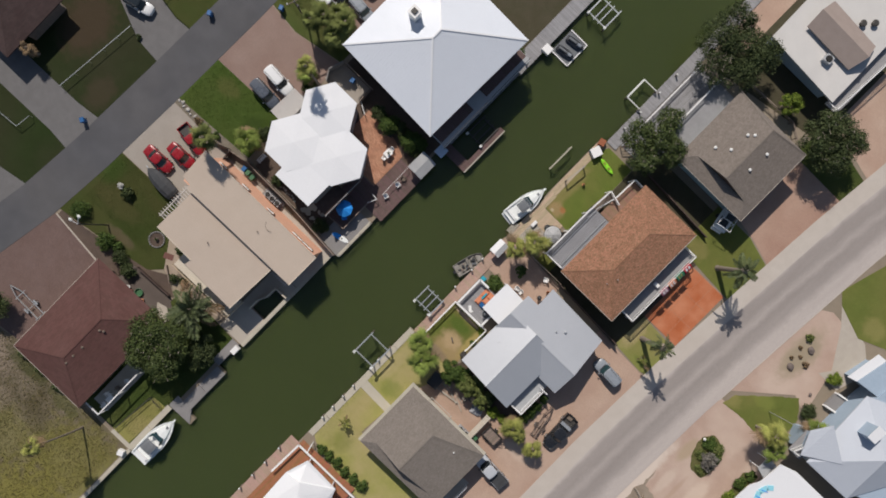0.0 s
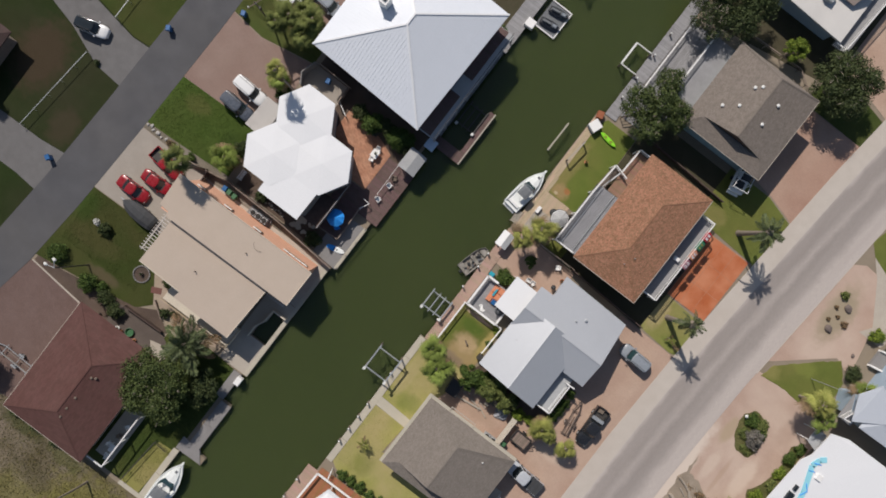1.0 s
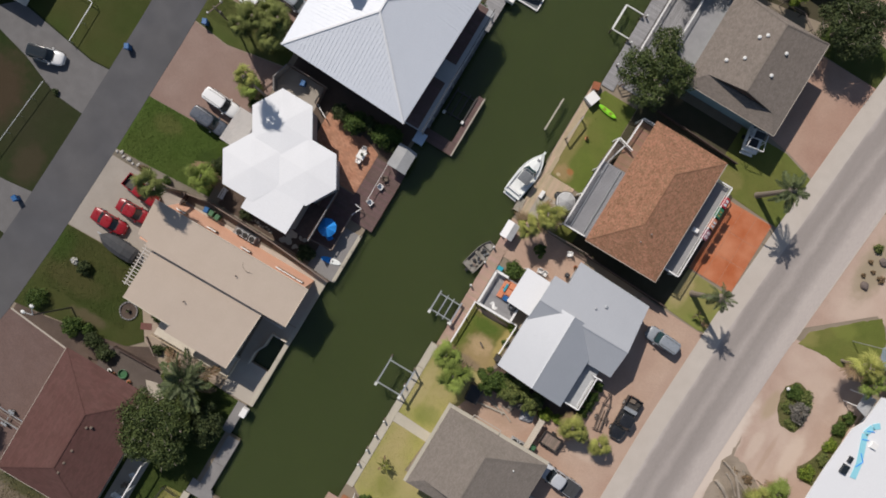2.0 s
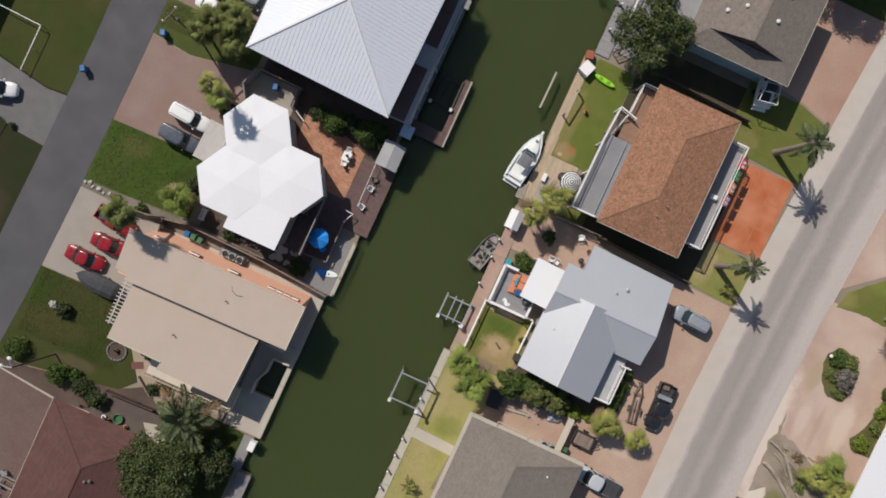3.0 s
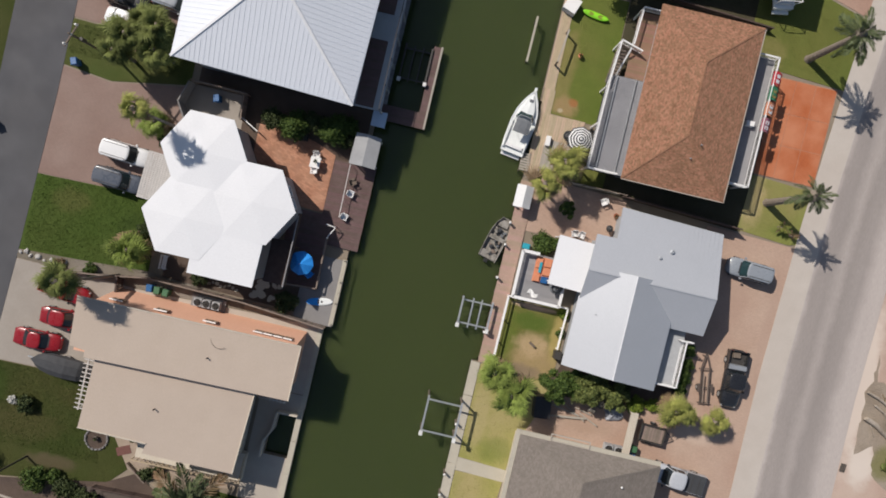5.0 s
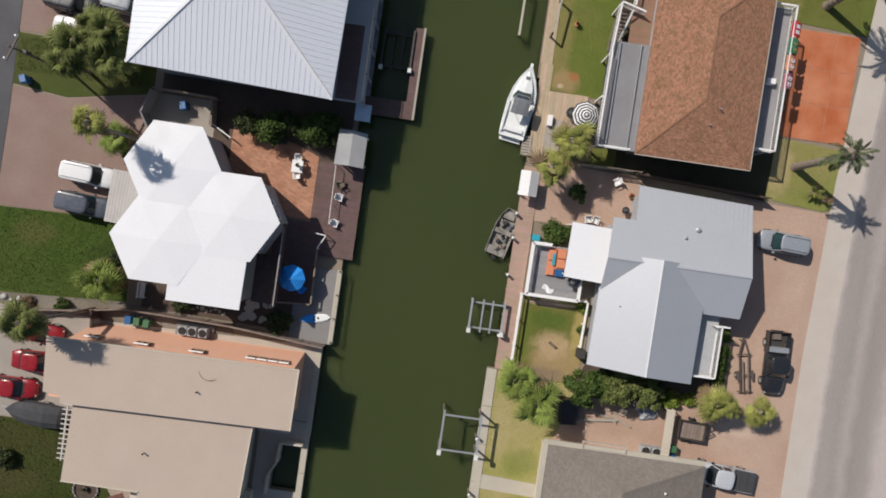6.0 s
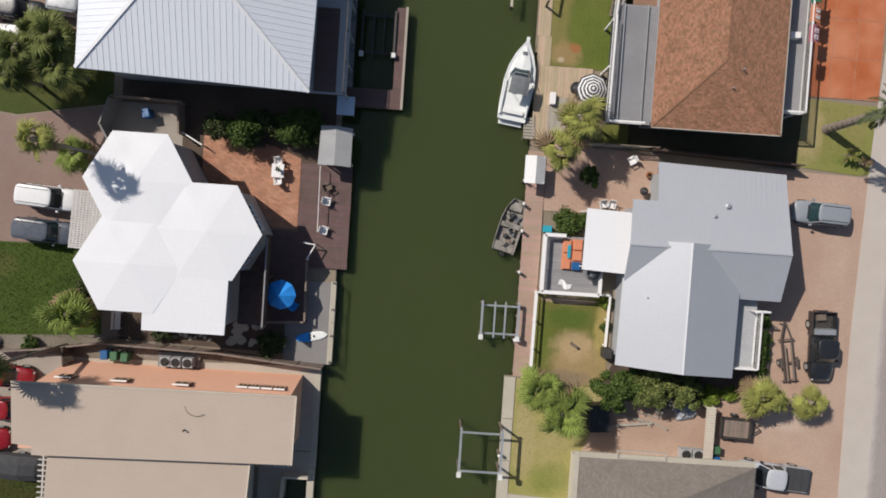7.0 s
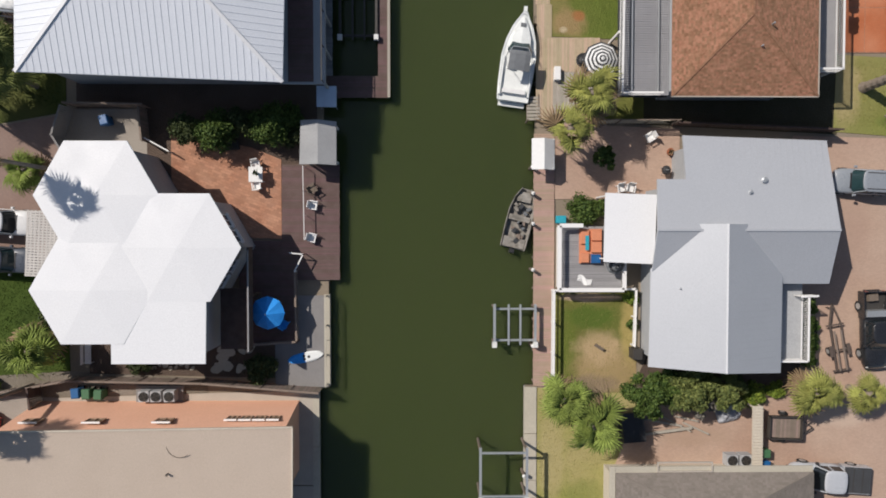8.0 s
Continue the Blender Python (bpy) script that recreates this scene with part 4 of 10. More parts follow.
wall_cap(7.0, -33.9, -11.9)
wall_cap(-9.1, -31.5, -21.0, 0.5, -1)
wall_cap(-9.05, -21.0, -12.0, 0.4, -1)
wall_cap(-8.2, -11.8, -4.7, 0.35, -1)
wall_cap(-8.2, -44.3, -36.3, 1.6, -1, "concrete_grey")
wall_cap(-9.8, -36.1, -31.7, 1.2, -1, "concrete_grey")
wall_cap(-10.3, -54.5, -45.7, 0.8, -1)
wall_cap(-10.3, -90, -54.6, 0.45, -1)
slab("apron", [(-10.9, -45.6), (-6.7, -45.5), (-7.9, -43.9), (-10.9, -43.6)], 0.13, M["concrete_grey"], "concrete corner of the canal wall", "sea wall", 0.4)
slab("path", [(-14.4, -54.0), (-10.5, -54.0), (-10.5, -54.6), (-14.4, -54.6)], 0.14, M["cap"], "low concrete boundary wall", "wall", 0.2)


# ---- roofs ----
def plane_z(pts):
    a, b, c = (Vector(p) for p in pts[:3])
    n = (b - a).cross(c - a)
    return lambda x, y: a.z - (n.x * (x - a.x) + n.y * (y - a.y)) / n.z


def clip_line(pts, p, d):
    """Where a plan line p + t d lies inside a convex plan outline: t0, t1 or None."""
    a = sum(q[0] * r[1] - r[0] * q[1] for q, r in zip(pts, [*pts[1:], pts[0]]))
    ring = list(pts) if a > 0 else list(reversed(pts))
    t0, t1 = -1e9, 1e9
    for q, r in zip(ring, [*ring[1:], ring[0]]):
        ex, ey = r[0] - q[0], r[1] - q[1]
        num = ex * (p[1] - q[1]) - ey * (p[0] - q[0])
        den = ex * d[1] - ey * d[0]
        if abs(den) < 1e-9:
            if num < 0:
                return None
            continue
        t = -num / den
        if den > 0:
            t0 = max(t0, t)
        else:
            t1 = min(t1, t)
    return (t0, t1) if t1 > t0 else None


def sheet(bm, pts, t=0.16):
    """A roof plane with thickness."""
    hi = [bm.verts.new(p) for p in pts]
    lo = [bm.verts.new((p[0], p[1], p[2] - t)) for p in pts]
    bm.faces.new(hi)
    bm.faces.new(list(reversed(lo)))
    n = len(pts)
    for i in range(n):
        j = (i + 1) % n
        bm.faces.new((hi[i], lo[i], lo[j], hi[j]))


def fall(pts):
    a, b, c = (Vector(p) for p in pts[:3])
    n = (b - a).cross(c - a)
    if n.z < 0:
        n = -n
    d = Vector((n.x, n.y))
    return d.normalized() if d.length > 1e-6 else Vector((0, -1))


def seam_lines(pts, step, inset=0.06):
    d = fall(pts)
    s = Vector((-d.y, d.x))
    zf = plane_z(pts)
    us = [Vector(p[:2]).dot(s) for p in pts]
    u = math.ceil(min(us) / step) * step
    out = []
    while u < max(us):
        o = s * u
        seg = clip_line([p[:2] for p in pts], o, d)
        if seg and seg[1] - seg[0] > 0.4:
            e0, e1 = o + d * (seg[0] + inset), o + d * (seg[1] - 0.005)
            out.append(((e0.x, e0.y, zf(*e0)), (e1.x, e1.y, zf(*e1))))
        u += step
    return out


def metal_roof(parent, planes, material, label, step=0.42, seam_each=True, h=0.06, w=0.05, seam_mat=None):
    bm = B()
    for p in planes:
        sheet(bm, p)
    bmesh.ops.remove_doubles(bm, verts=bm.verts[:], dist=0.02)
    roof = part("roof", bm, material, parent, label)
    joined = B()
    for p in planes:
        for a, b in seam_lines(p, step):
            if seam_each:
                bm = B()
                bar(bm, (a[0], a[1], a[2] + h * 0.4), (b[0], b[1], b[2] + h * 0.4), w, h)
                part("seam", bm, seam_mat or material, roof)
            else:
                bar(joined, (a[0], a[1], a[2] + h * 0.4), (b[0], b[1], b[2] + h * 0.4), w, h)
    if not seam_each:
        part("seams", joined, seam_mat or material, roof, kind="stuff")
    else:
        joined.free()
    return roof


def shingles(bm, pts, exp=0.17, wid=0.34, seed=3, lift=0.012):
    """Overlapping tabs in courses over a roof plane."""
    rnd = random.Random(seed)
    d = fall(pts)
    s = Vector((-d.y, d.x))
    zf = plane_z(pts)
    vs = [Vector(p[:2]).dot(d) for p in pts]
    ring = [p[:2] for p in pts]
    v = min(vs)
    while v < max(vs):
        seg = clip_line(ring, d * (v + exp * 0.5), s)
        if seg:
            u = seg[0]
            while u < seg[1]:
                u2 = min(seg[1], u + wid * rnd.uniform(0.6, 1.4))
                if seg[1] - u2 < 0.08:
                    u2 = seg[1]
                lf = lift * rnd.uniform(0.7, 1.6)
                c = [d * (v - 0.02) + s * u, d * (v - 0.02) + s * u2, d * (v + exp) + s * u2, d * (v + exp) + s * u]
                q = [(p.x, p.y, zf(p.x, p.y) + (0.004 if i < 2 else lf)) for i, p in enumerate(c)]
                f = [bm.verts.new(p) for p in q]
                g = [bm.verts.new((q[3][0], q[3][1], q[3][2] - lf - 0.004)), bm.verts.new((q[2][0], q[2][1], q[2][2] - lf - 0.004))]
                bm.faces.new(f)
                bm.faces.new((f[3], f[2], g[1], g[0]))
                u = u2
        v += exp


def shingle_roof(parent, planes, material, label, exp=0.14, wid=0.24):
    bm = B()
    for p in planes:
        sheet(bm, p)
    bmesh.ops.remove_doubles(bm, verts=bm.verts[:], dist=0.02)
    roof = part("roof", bm, material, parent, label)
    bm = B()
    for i, p in enumerate(planes):
        shingles(bm, p, exp, wid, 3 + i)
    part("shingles", bm, material, roof, kind="stuff")
    return roof


def ridge_cap(roof, lines, material, w=0.26, t=0.07):
    for a, b in lines:
        bm = B()
        bar(bm, (a[0], a[1], a[2] + 0.012), (b[0], b[1], b[2] + 0.012), w, t)
        part("ridge_cap", bm, material, roof)


def hip(x0, x1, y0, y1, ze, zr, axis, a, b, c):
    """Four hip planes; the ridge runs along axis from a to b at cross place c."""
    if axis == "y":
        A, Bq = (c, a, zr), (c, b, zr)
        return [[(x0, y0, ze), (x1, y0, ze), A], [(x1, y0, ze), (x1, y1, ze), Bq, A], [(x1, y1, ze), (x0, y1, ze), Bq], [(x0, y1, ze), (x0, y0, ze), A, Bq]]
    A, Bq = (a, c, zr), (b, c, zr)
    return [[(x0, y0, ze), (x1, y0, ze), Bq, A], [(x1, y0, ze), (x1, y1, ze), Bq], [(x1, y1, ze), (x0, y1, ze), A, Bq], [(x0, y1, ze), (x0, y0, ze), A]]


def walls(parent, pts, z0, z1, material, label=""):
    bm = B()
    prism(bm, pts, z0, z1)
    return part("wall", bm, material, parent, label)


BALUSTERS = {}


def balusters(rail, a, b, n, z0, z1, r, material):
    """Upright bars from a to b under a rail, alike ones sharing one mesh."""
    key = (round(z1 - z0, 3), r, material.name)
    if key not in BALUSTERS:
        bm = B()
        box(bm, -r, r, -r, r, 0, z1 - z0)
        BALUSTERS[key] = mesh_of(bm, "baluster")
        BALUSTERS[key].materials.append(material)
    for i in range(n + 1):
        q = a.lerp(b, i / n)
        ob = new("baluster", BALUSTERS[key])
        ob.parent = rail
        ob.matrix_basis = Matrix.Translation((q.x, q.y, z0))


def window(parent, x, y, z, rz, w=1.1, h=1.2, frame_m=None, hood_m=None, pane_m=None):
    """A framed window proud of a wall; rz turns its outward side (0: towards -y)."""
    m = pose(x, y, z, 0, 0, rz)
    bm = B()
    f = 0.07
    for a in ((-w / 2, w / 2, 0, f), (-w / 2, w / 2, h - f, h), (-w / 2, -w / 2 + f, f, h - f), (w / 2 - f, w / 2, f, h - f), (-f / 2, f / 2, f, h - f)):
        box(bm, a[0], a[1], -0.08, 0.03, a[2], a[3], m)
    win = part("window", bm, frame_m or M["white_paint"], parent)
    bm = B()
    box(bm, -w / 2 + f, w / 2 - f, -0.03, 0.02, f, h - f, m)
    part("pane", bm, pane_m or M["glass_dark"], win)
    bm = B()
    if hood_m:
        box(bm, -w / 2 - 0.05, w / 2 + 0.05, -0.13, 0.0, h, h + 0.06, m)
        part("hood", bm, hood_m, win, "white projecting window hood")
        return win
    box(bm, -w / 2 - 0.08, w / 2 + 0.08, -0.2, 0.0, -0.07, 0.0, m)
    part("sill", bm, frame_m or M["white_paint"], win)
    return win


def vent(parent, x, y, z, r=0.12, h=0.35, m="galv"):
    bm = B()
    tube(bm, (x, y, z - 0.1), (x, y, z + h), r, r, 10)
    tube(bm, (x, y, z + h), (x, y, z + h + 0.08), r * 1.5, r * 0.9, 10)
    part("vent", bm, M[m], parent)


def gutter(parent, pts, z, m="white_paint", w=0.09):
    for a, b in zip(pts, pts[1:]):
        bm = B()
        bar(bm, (*a, z), (*b, z), w, 0.12)
        part("gutter", bm, M[m], parent)


# white metal-roofed house
def white_house():
    th = thing("house", "tall house on the canal with a white standing-seam hip roof", "house")
    ze, zr = 6.4, 9.5
    sw, se, ne, nw = (-27.6, 10.6, ze), (-10.07, 9.95, ze), (-9.6, 29.0, ze), (-27.5, 29.4, ze)
    A, C = (-18.6, 19.3, zr), (-18.6, 20.9, zr)
    walls(th, rect(-26.9, -10.8, 11.3, 28.2), 0, 6.2, M["siding_grey"])
    roof = metal_roof(th, [[sw, se, A], [se, ne, C, A], [ne, nw, C], [nw, sw, A, C]], M["roof_white_metal"], "white standing-seam metal roof", 0.46, h=0.026, w=0.035)
    up = lambda p: (p[0], p[1], p[2] + 0.02)
    ridge_cap(roof, [(up(A), up(C)), (up(A), up(sw)), (up(A), up(se)), (up(C), up(ne)), (up(C), up(nw))], M["roof_white"], 0.24)
    bm = B()
    box(bm, -23.15, -21.95, 19.35, 20.55, 7.5, 10.25)
    box(bm, -23.25, -21.85, 19.25, 20.65, 10.25, 10.37)
    ch = part("chimney", bm, M["white_paint"], th, "white boxed chimney")
    bm = B()
    box(bm, -22.9, -22.2, 19.6, 20.3, 10.37, 10.55)
    part("flue", bm, M["steel_dark"], ch)
    # canal-side galleries
    bm = B()
    box(bm, -10.8, -7.8, 10.6, 28.2, 3.0, 3.2)
    part("balcony", bm, M["siding_grey"], th, "grey canal-side gallery")
    bm = B()
    for y in np.arange(10.75, 28.1, 0.145):
        if not 17.3 < y < 20.0:
            box(bm, -10.45, -8.65, y, y + 0.135, 3.2, 3.24)
    part("decking", bm, M["deck_brown"], th, kind="stuff")
    for y in np.arange(10.7, 28.3, 2.48):
        bm = B()
        box(bm, -8.0, -7.84, y - 0.09, y + 0.09, 0, 3.0)
        part("post", bm, M["siding_grey"], th)
        # Rail and its posts are coloured dark for the house's shade.
        bm = B()
        box(bm, -7.95, -7.9, y - 0.025, y + 0.025, 3.2, 4.1)
        part("rail_post", bm, M["steel_dark"], th)
    bm = B()
    box(bm, -7.96, -7.89, 10.6, 28.2, 4.1, 4.14)
    part("rail", bm, M["steel_dark"], th)
    for x in (-24, -20, -16, -12.5):
        window(th, x, 11.29, 3.6, 0)
    for y in (14, 17.5, 21, 25):
        window(th, -10.79, y, 3.9, 90, 1.8, 1.5)
    return th


white_house()


def hex_pts(cx, cy, r, z):
    return [(cx + r * math.cos(math.radians(60 * i)), cy + r * math.sin(math.radians(60 * i)), z) for i in range(6)]


def clover_house():
    th = thing("house", "house of three joined hexagons under one white folded roof", "house")
    ze, za, r = 5.4, 5.62, 4.25
    hx = [(-22.95, 2.55), (-17.45, -1.0), (-23.35, -3.9)]
    for cx, cy in hx:
        p = hex_pts(cx, cy, r, ze)
        bm = B()
        for i in range(6):
            sheet(bm, [p[i], p[(i + 1) % 6], (cx, cy, za)], 0.12)
        bmesh.ops.remove_doubles(bm, verts=bm.verts[:], dist=0.02)
        part("roof", bm, M["roof_white"], th, "white folded membrane roof")
    # south wing
    bm = B()
    sheet(bm, [(-22.1, -8.95, ze - 0.04), (-15.7, -8.95, ze - 0.04), (-15.6, -4.4, ze - 0.02), (-17.6, -2.2, ze + 0.02), (-22.1, -2.6, ze + 0.02)], 0.14)
    part("roof", bm, M["roof_white"], th, "white folded membrane roof")
    for cx, cy in hx:
        bm = B()
        prism(bm, [p[:2] for p in hex_pts(cx, cy, r - 0.55, 0)], 0, ze - 0.08)
        part("wall", bm, M["siding_grey"], th)
    walls(th, rect(-21.6, -16.1, -8.4, -2), 0, ze - 0.2, M["siding_grey"])
    # tall canal-side windows
    for ang, cx, cy in ((30, *hx[1]), (330, *hx[1])):
        a = math.radians(ang)
        d = (r - 0.55) * math.cos(math.radians(30))
        for off in (-1.0, 0.3):
            x, y = cx + d * math.cos(a) - off * math.sin(a), cy + d * math.sin(a) + off * math.cos(a)
            window(th, x, y, 2.9, ang + 90, 1.0, 1.4)
    # upper walkway on the canal side
    bm = B()
    box(bm, -15.5, -13.2, -8.4, -4.0, 2.75, 2.9)
    box(bm, -13.3, -13.15, -8.4, -1.0, 2.9, 3.9)
    part("gallery", bm, M["dark_wood"], th, "dark timber side gallery")
    # Grey on this rail stands in for the shade of the roof.
    bm = B()
    bar(bm, (-13.2, -8.4, 3.95), (-13.2, -1.2, 3.95), 0.1, 0.08)
    part("rail", bm, M["deck_grey"], th)
    return th


clover_house()


def tan_house():
    th = thing("house", "long stucco house with stepped tan flat roofs and salmon side wall", "house")
    zu, zl = 6.3, 5.85
    wall = B()
    for xa, xb, ha, hb in ((-30.4, -10.5, 6.45, 4.85),):
        pts = [(xa, -18.3), (xb, -18.3), (xb, -13.7), (xa, -13.96)]
        foot = [(xa, -18.3), (xb, -18.3), (xb, -12.9), (xa, -12.9)]
        hs = (ha, hb, hb, ha)
        lo = [wall.verts.new((x, y, 0)) for x, y in foot]
        hi = [wall.verts.new((x, y, h)) for (x, y), h in zip(pts, hs)]
        wall.faces.new(hi)
        wall.faces.new(list(reversed(lo)))
        for k in range(4):
            wall.faces.new((lo[k], lo[(k + 1) % 4], hi[(k + 1) % 4], hi[k]))
    part("wall", wall, M["salmon"], th, "salmon-pink stucco wall")
    walls(th, [(-28.6, -18.2), (-28.6, -25.0), (-22.2, -25.2), (-22.2, -26.4), (-14.2, -26.6), (-14.2, -18.2)], 0, 4.3, M["stucco"])
    zt = lambda x: 5.0 + (-9.9 - x) * 0.08
    bm = B()
    up = [(-30.75, -17.9), (-29.3, -18.1), (-29.3, -18.75), (-9.95, -18.9), (-9.9, -13.45), (-31.0, -13.2)]
    sheet(bm, [(x, y, zt(x)) for x, y in up], 0.28)
    roof = part("roof", bm, M["roof_tan"], th, "tan low-sloped roof")
    zs = lambda x: 4.6 + (-13.4 - x) * 0.08
    low = [(-28.6, -18.95), (-28.8, -25.7), (-22.3, -26.0), (-22.5, -27.0), (-13.75, -27.3), (-13.35, -19.0)]
    bm = B()
    sheet(bm, [(x, y, zs(x) - 0.1) for x, y in low], 0.25)
    part("roof", bm, M["roof_tan"], th, "tan low-sloped roof")
    for (a, b), zf in (((up[5], up[4]), zt), ((up[4], up[3]), zt), ((low[1], low[2]), lambda x: zs(x) - 0.1), ((low[5], low[4]), lambda x: zs(x) - 0.1)):
        bm = B()
        bar(bm, (*a, zf(a[0]) + 0.03), (*b, zf(b[0]) + 0.03), 0.1, 0.08)
        part("drip_edge", bm, M["stucco"], roof)
    vent(th, -18.2, -16.4, zt(-18.2), 0.06, 0.25, "steel_dark")
    vent(th, -22.2, -22.5, zs(-22.2), 0.06, 0.25, "steel_dark")
    bm = B()
    for i in range(12):
        a0, a1 = math.radians(190 + i * 10), math.radians(200 + i * 10)
        bar(bm, (-17.2 + 0.9 * math.cos(a0) - 0.2, -14.4 + 0.9 * math.sin(a0), zt(-17.6) + 0.05), (-17.2 + 0.9 * math.cos(a1) - 0.2, -14.4 + 0.9 * math.sin(a1), zt(-17.6) + 0.05), 0.03, 0.03)
    part("cable", bm, M["steel_dark"], th)
    for x in (-28.6, -24.2, -19.3, -14.6, -13.6, -12.6, -11.6):
        window(th, x, -13.37, 3.2 if x < -15 else 2.7, 180, 1.2 if x < -15 else 0.8, 1.0, M["window_bronze"], M["white_paint"], M["glass_bronze"])
    # slatted shade at the street end
    for i in range(13):
        bm = B()
        y = -25.0 + i * 0.45
        box(bm, -30.9, -29.1, y, y + 0.08, 3.0, 3.12)
        part("pergola_slat", bm, M["lattice_white"], th)
    for x in (-30.6, -29.3):
        bm = B()
        box(bm, x, x + 0.12, -25.2, -19.3, 2.84, 3.0)
        part("pergola_beam", bm, M["lattice_white"], th)
    for y in (-25.1, -19.4):
        bm = B()
        box(bm, -30.6, -30.48, y, y + 0.12, 0, 2.84)
        part("post", bm, M["lattice_white"], th)
    # slatted shade at the canal end
    for i in range(8):
        bm = B()
        x = -13.2 + i * 0.36
        box(bm, x, x + 0.1, -19.9, -18.5, 3.0, 3.14)
        part("pergola_slat", bm, M["lattice_white"], th)
    for y in (-19.8, -18.7):
        bm = B()
        box(bm, -13.4, -10.4, y, y + 0.1, 2.88, 3.0)
        part("pergola_beam", bm, M["lattice_white"], th)
    # stepped terrace on the garden side
    bm = B()
    box(bm, -24.8, -13.6, -29.5, -26.6, 0, 0.9)
    part("terrace", bm, M["stucco"], th, "cream terrace with a low rail")
    for p in (((-24.8, -29.5), (-13.6, -29.5)), ((-13.6, -29.5), (-13.6, -26.7))):
        bm = B()
        bar(bm, (*p[0], 1.7), (*p[1], 1.7), 0.1, 0.1)
        n = int((Vector(p[1]) - Vector(p[0])).length / 0.5)
        balusters(part("railing", bm, M["deck_sand"], th), Vector(p[0]), Vector(p[1]), n, 0.9, 1.66, 0.03, M["deck_sand"])
    pts = [(-9.4, -21.6), (-11.55, -21.65), (-11.65, -23.6), (-12.3, -24.9), (-12.3, -26.6)]
    for a, b in zip(pts, pts[1:]):
        bm = B()
        bar(bm, (*a, 0.42), (*b, 0.42), 0.18, 0.86)
        part("parapet", bm, M["stucco"], th, "pale parapet round the boat slip")
    return th


tan_house()


def red_house():
    th = thing("house", "low house with a dark red-brown hip roof", "house")
    x0, x1, y0, y1 = -32.3, -19.4, -53.0, -35.5
    walls(th, rect(-31.6, -20.2, -52.3, -37.4), 0, 3.8, M["stucco"])
    planes = hip(x0, x1, y0, y1, 4.0, 5.9, "y", -48.2, -40.6, -25.4)
    roof = shingle_roof(th, planes, M["roof_red"], "dark red-brown shingle roof", 0.2, 0.6)
    A, C = (-25.4, -48.2, 5.93), (-25.4, -40.6, 5.93)
    ridge_cap(roof, [(A, C), (A, (x0, y0, 4.03)), (A, (x1, y0, 4.03)), (C, (x0, y1, 4.03)), (C, (x1, y1, 4.03))], M["roof_red"], 0.16, 0.012)
    gutter(th, [(x0 - 0.04, y1), (x0 - 0.04, y0 - 0.04), (x1, y0 - 0.04)], 3.95, "concrete", 0.06)
    for x, y in ((-24.5, -42.0), (-24.0, -41.7), (-24.6, -45.4), (-24.7, -47.2), (-24.7, -48.6)):
        vent(th, x, y, 5.4, 0.13, 0.3, "post_wood")
    # back porch
    bm = B()
    box(bm, -19.6, -16.9, -52.6, -44.4, 0, 0.35)
    part("porch", bm, M["concrete"], th, "pale back porch")
    bm = B()
    for y in (-52.5, -48.5, -44.5):
        box(bm, -17.1, -16.95, y, y + 0.15, 0.35, 2.6)
    box(bm, -17.1, -16.95, -52.5, -44.4, 2.6, 2.75)
    box(bm, -19.5, -16.95, -52.6, -52.45, 2.6, 2.75)
    part("porch_frame", bm, M["white_paint"], th)
    return th


red_house()


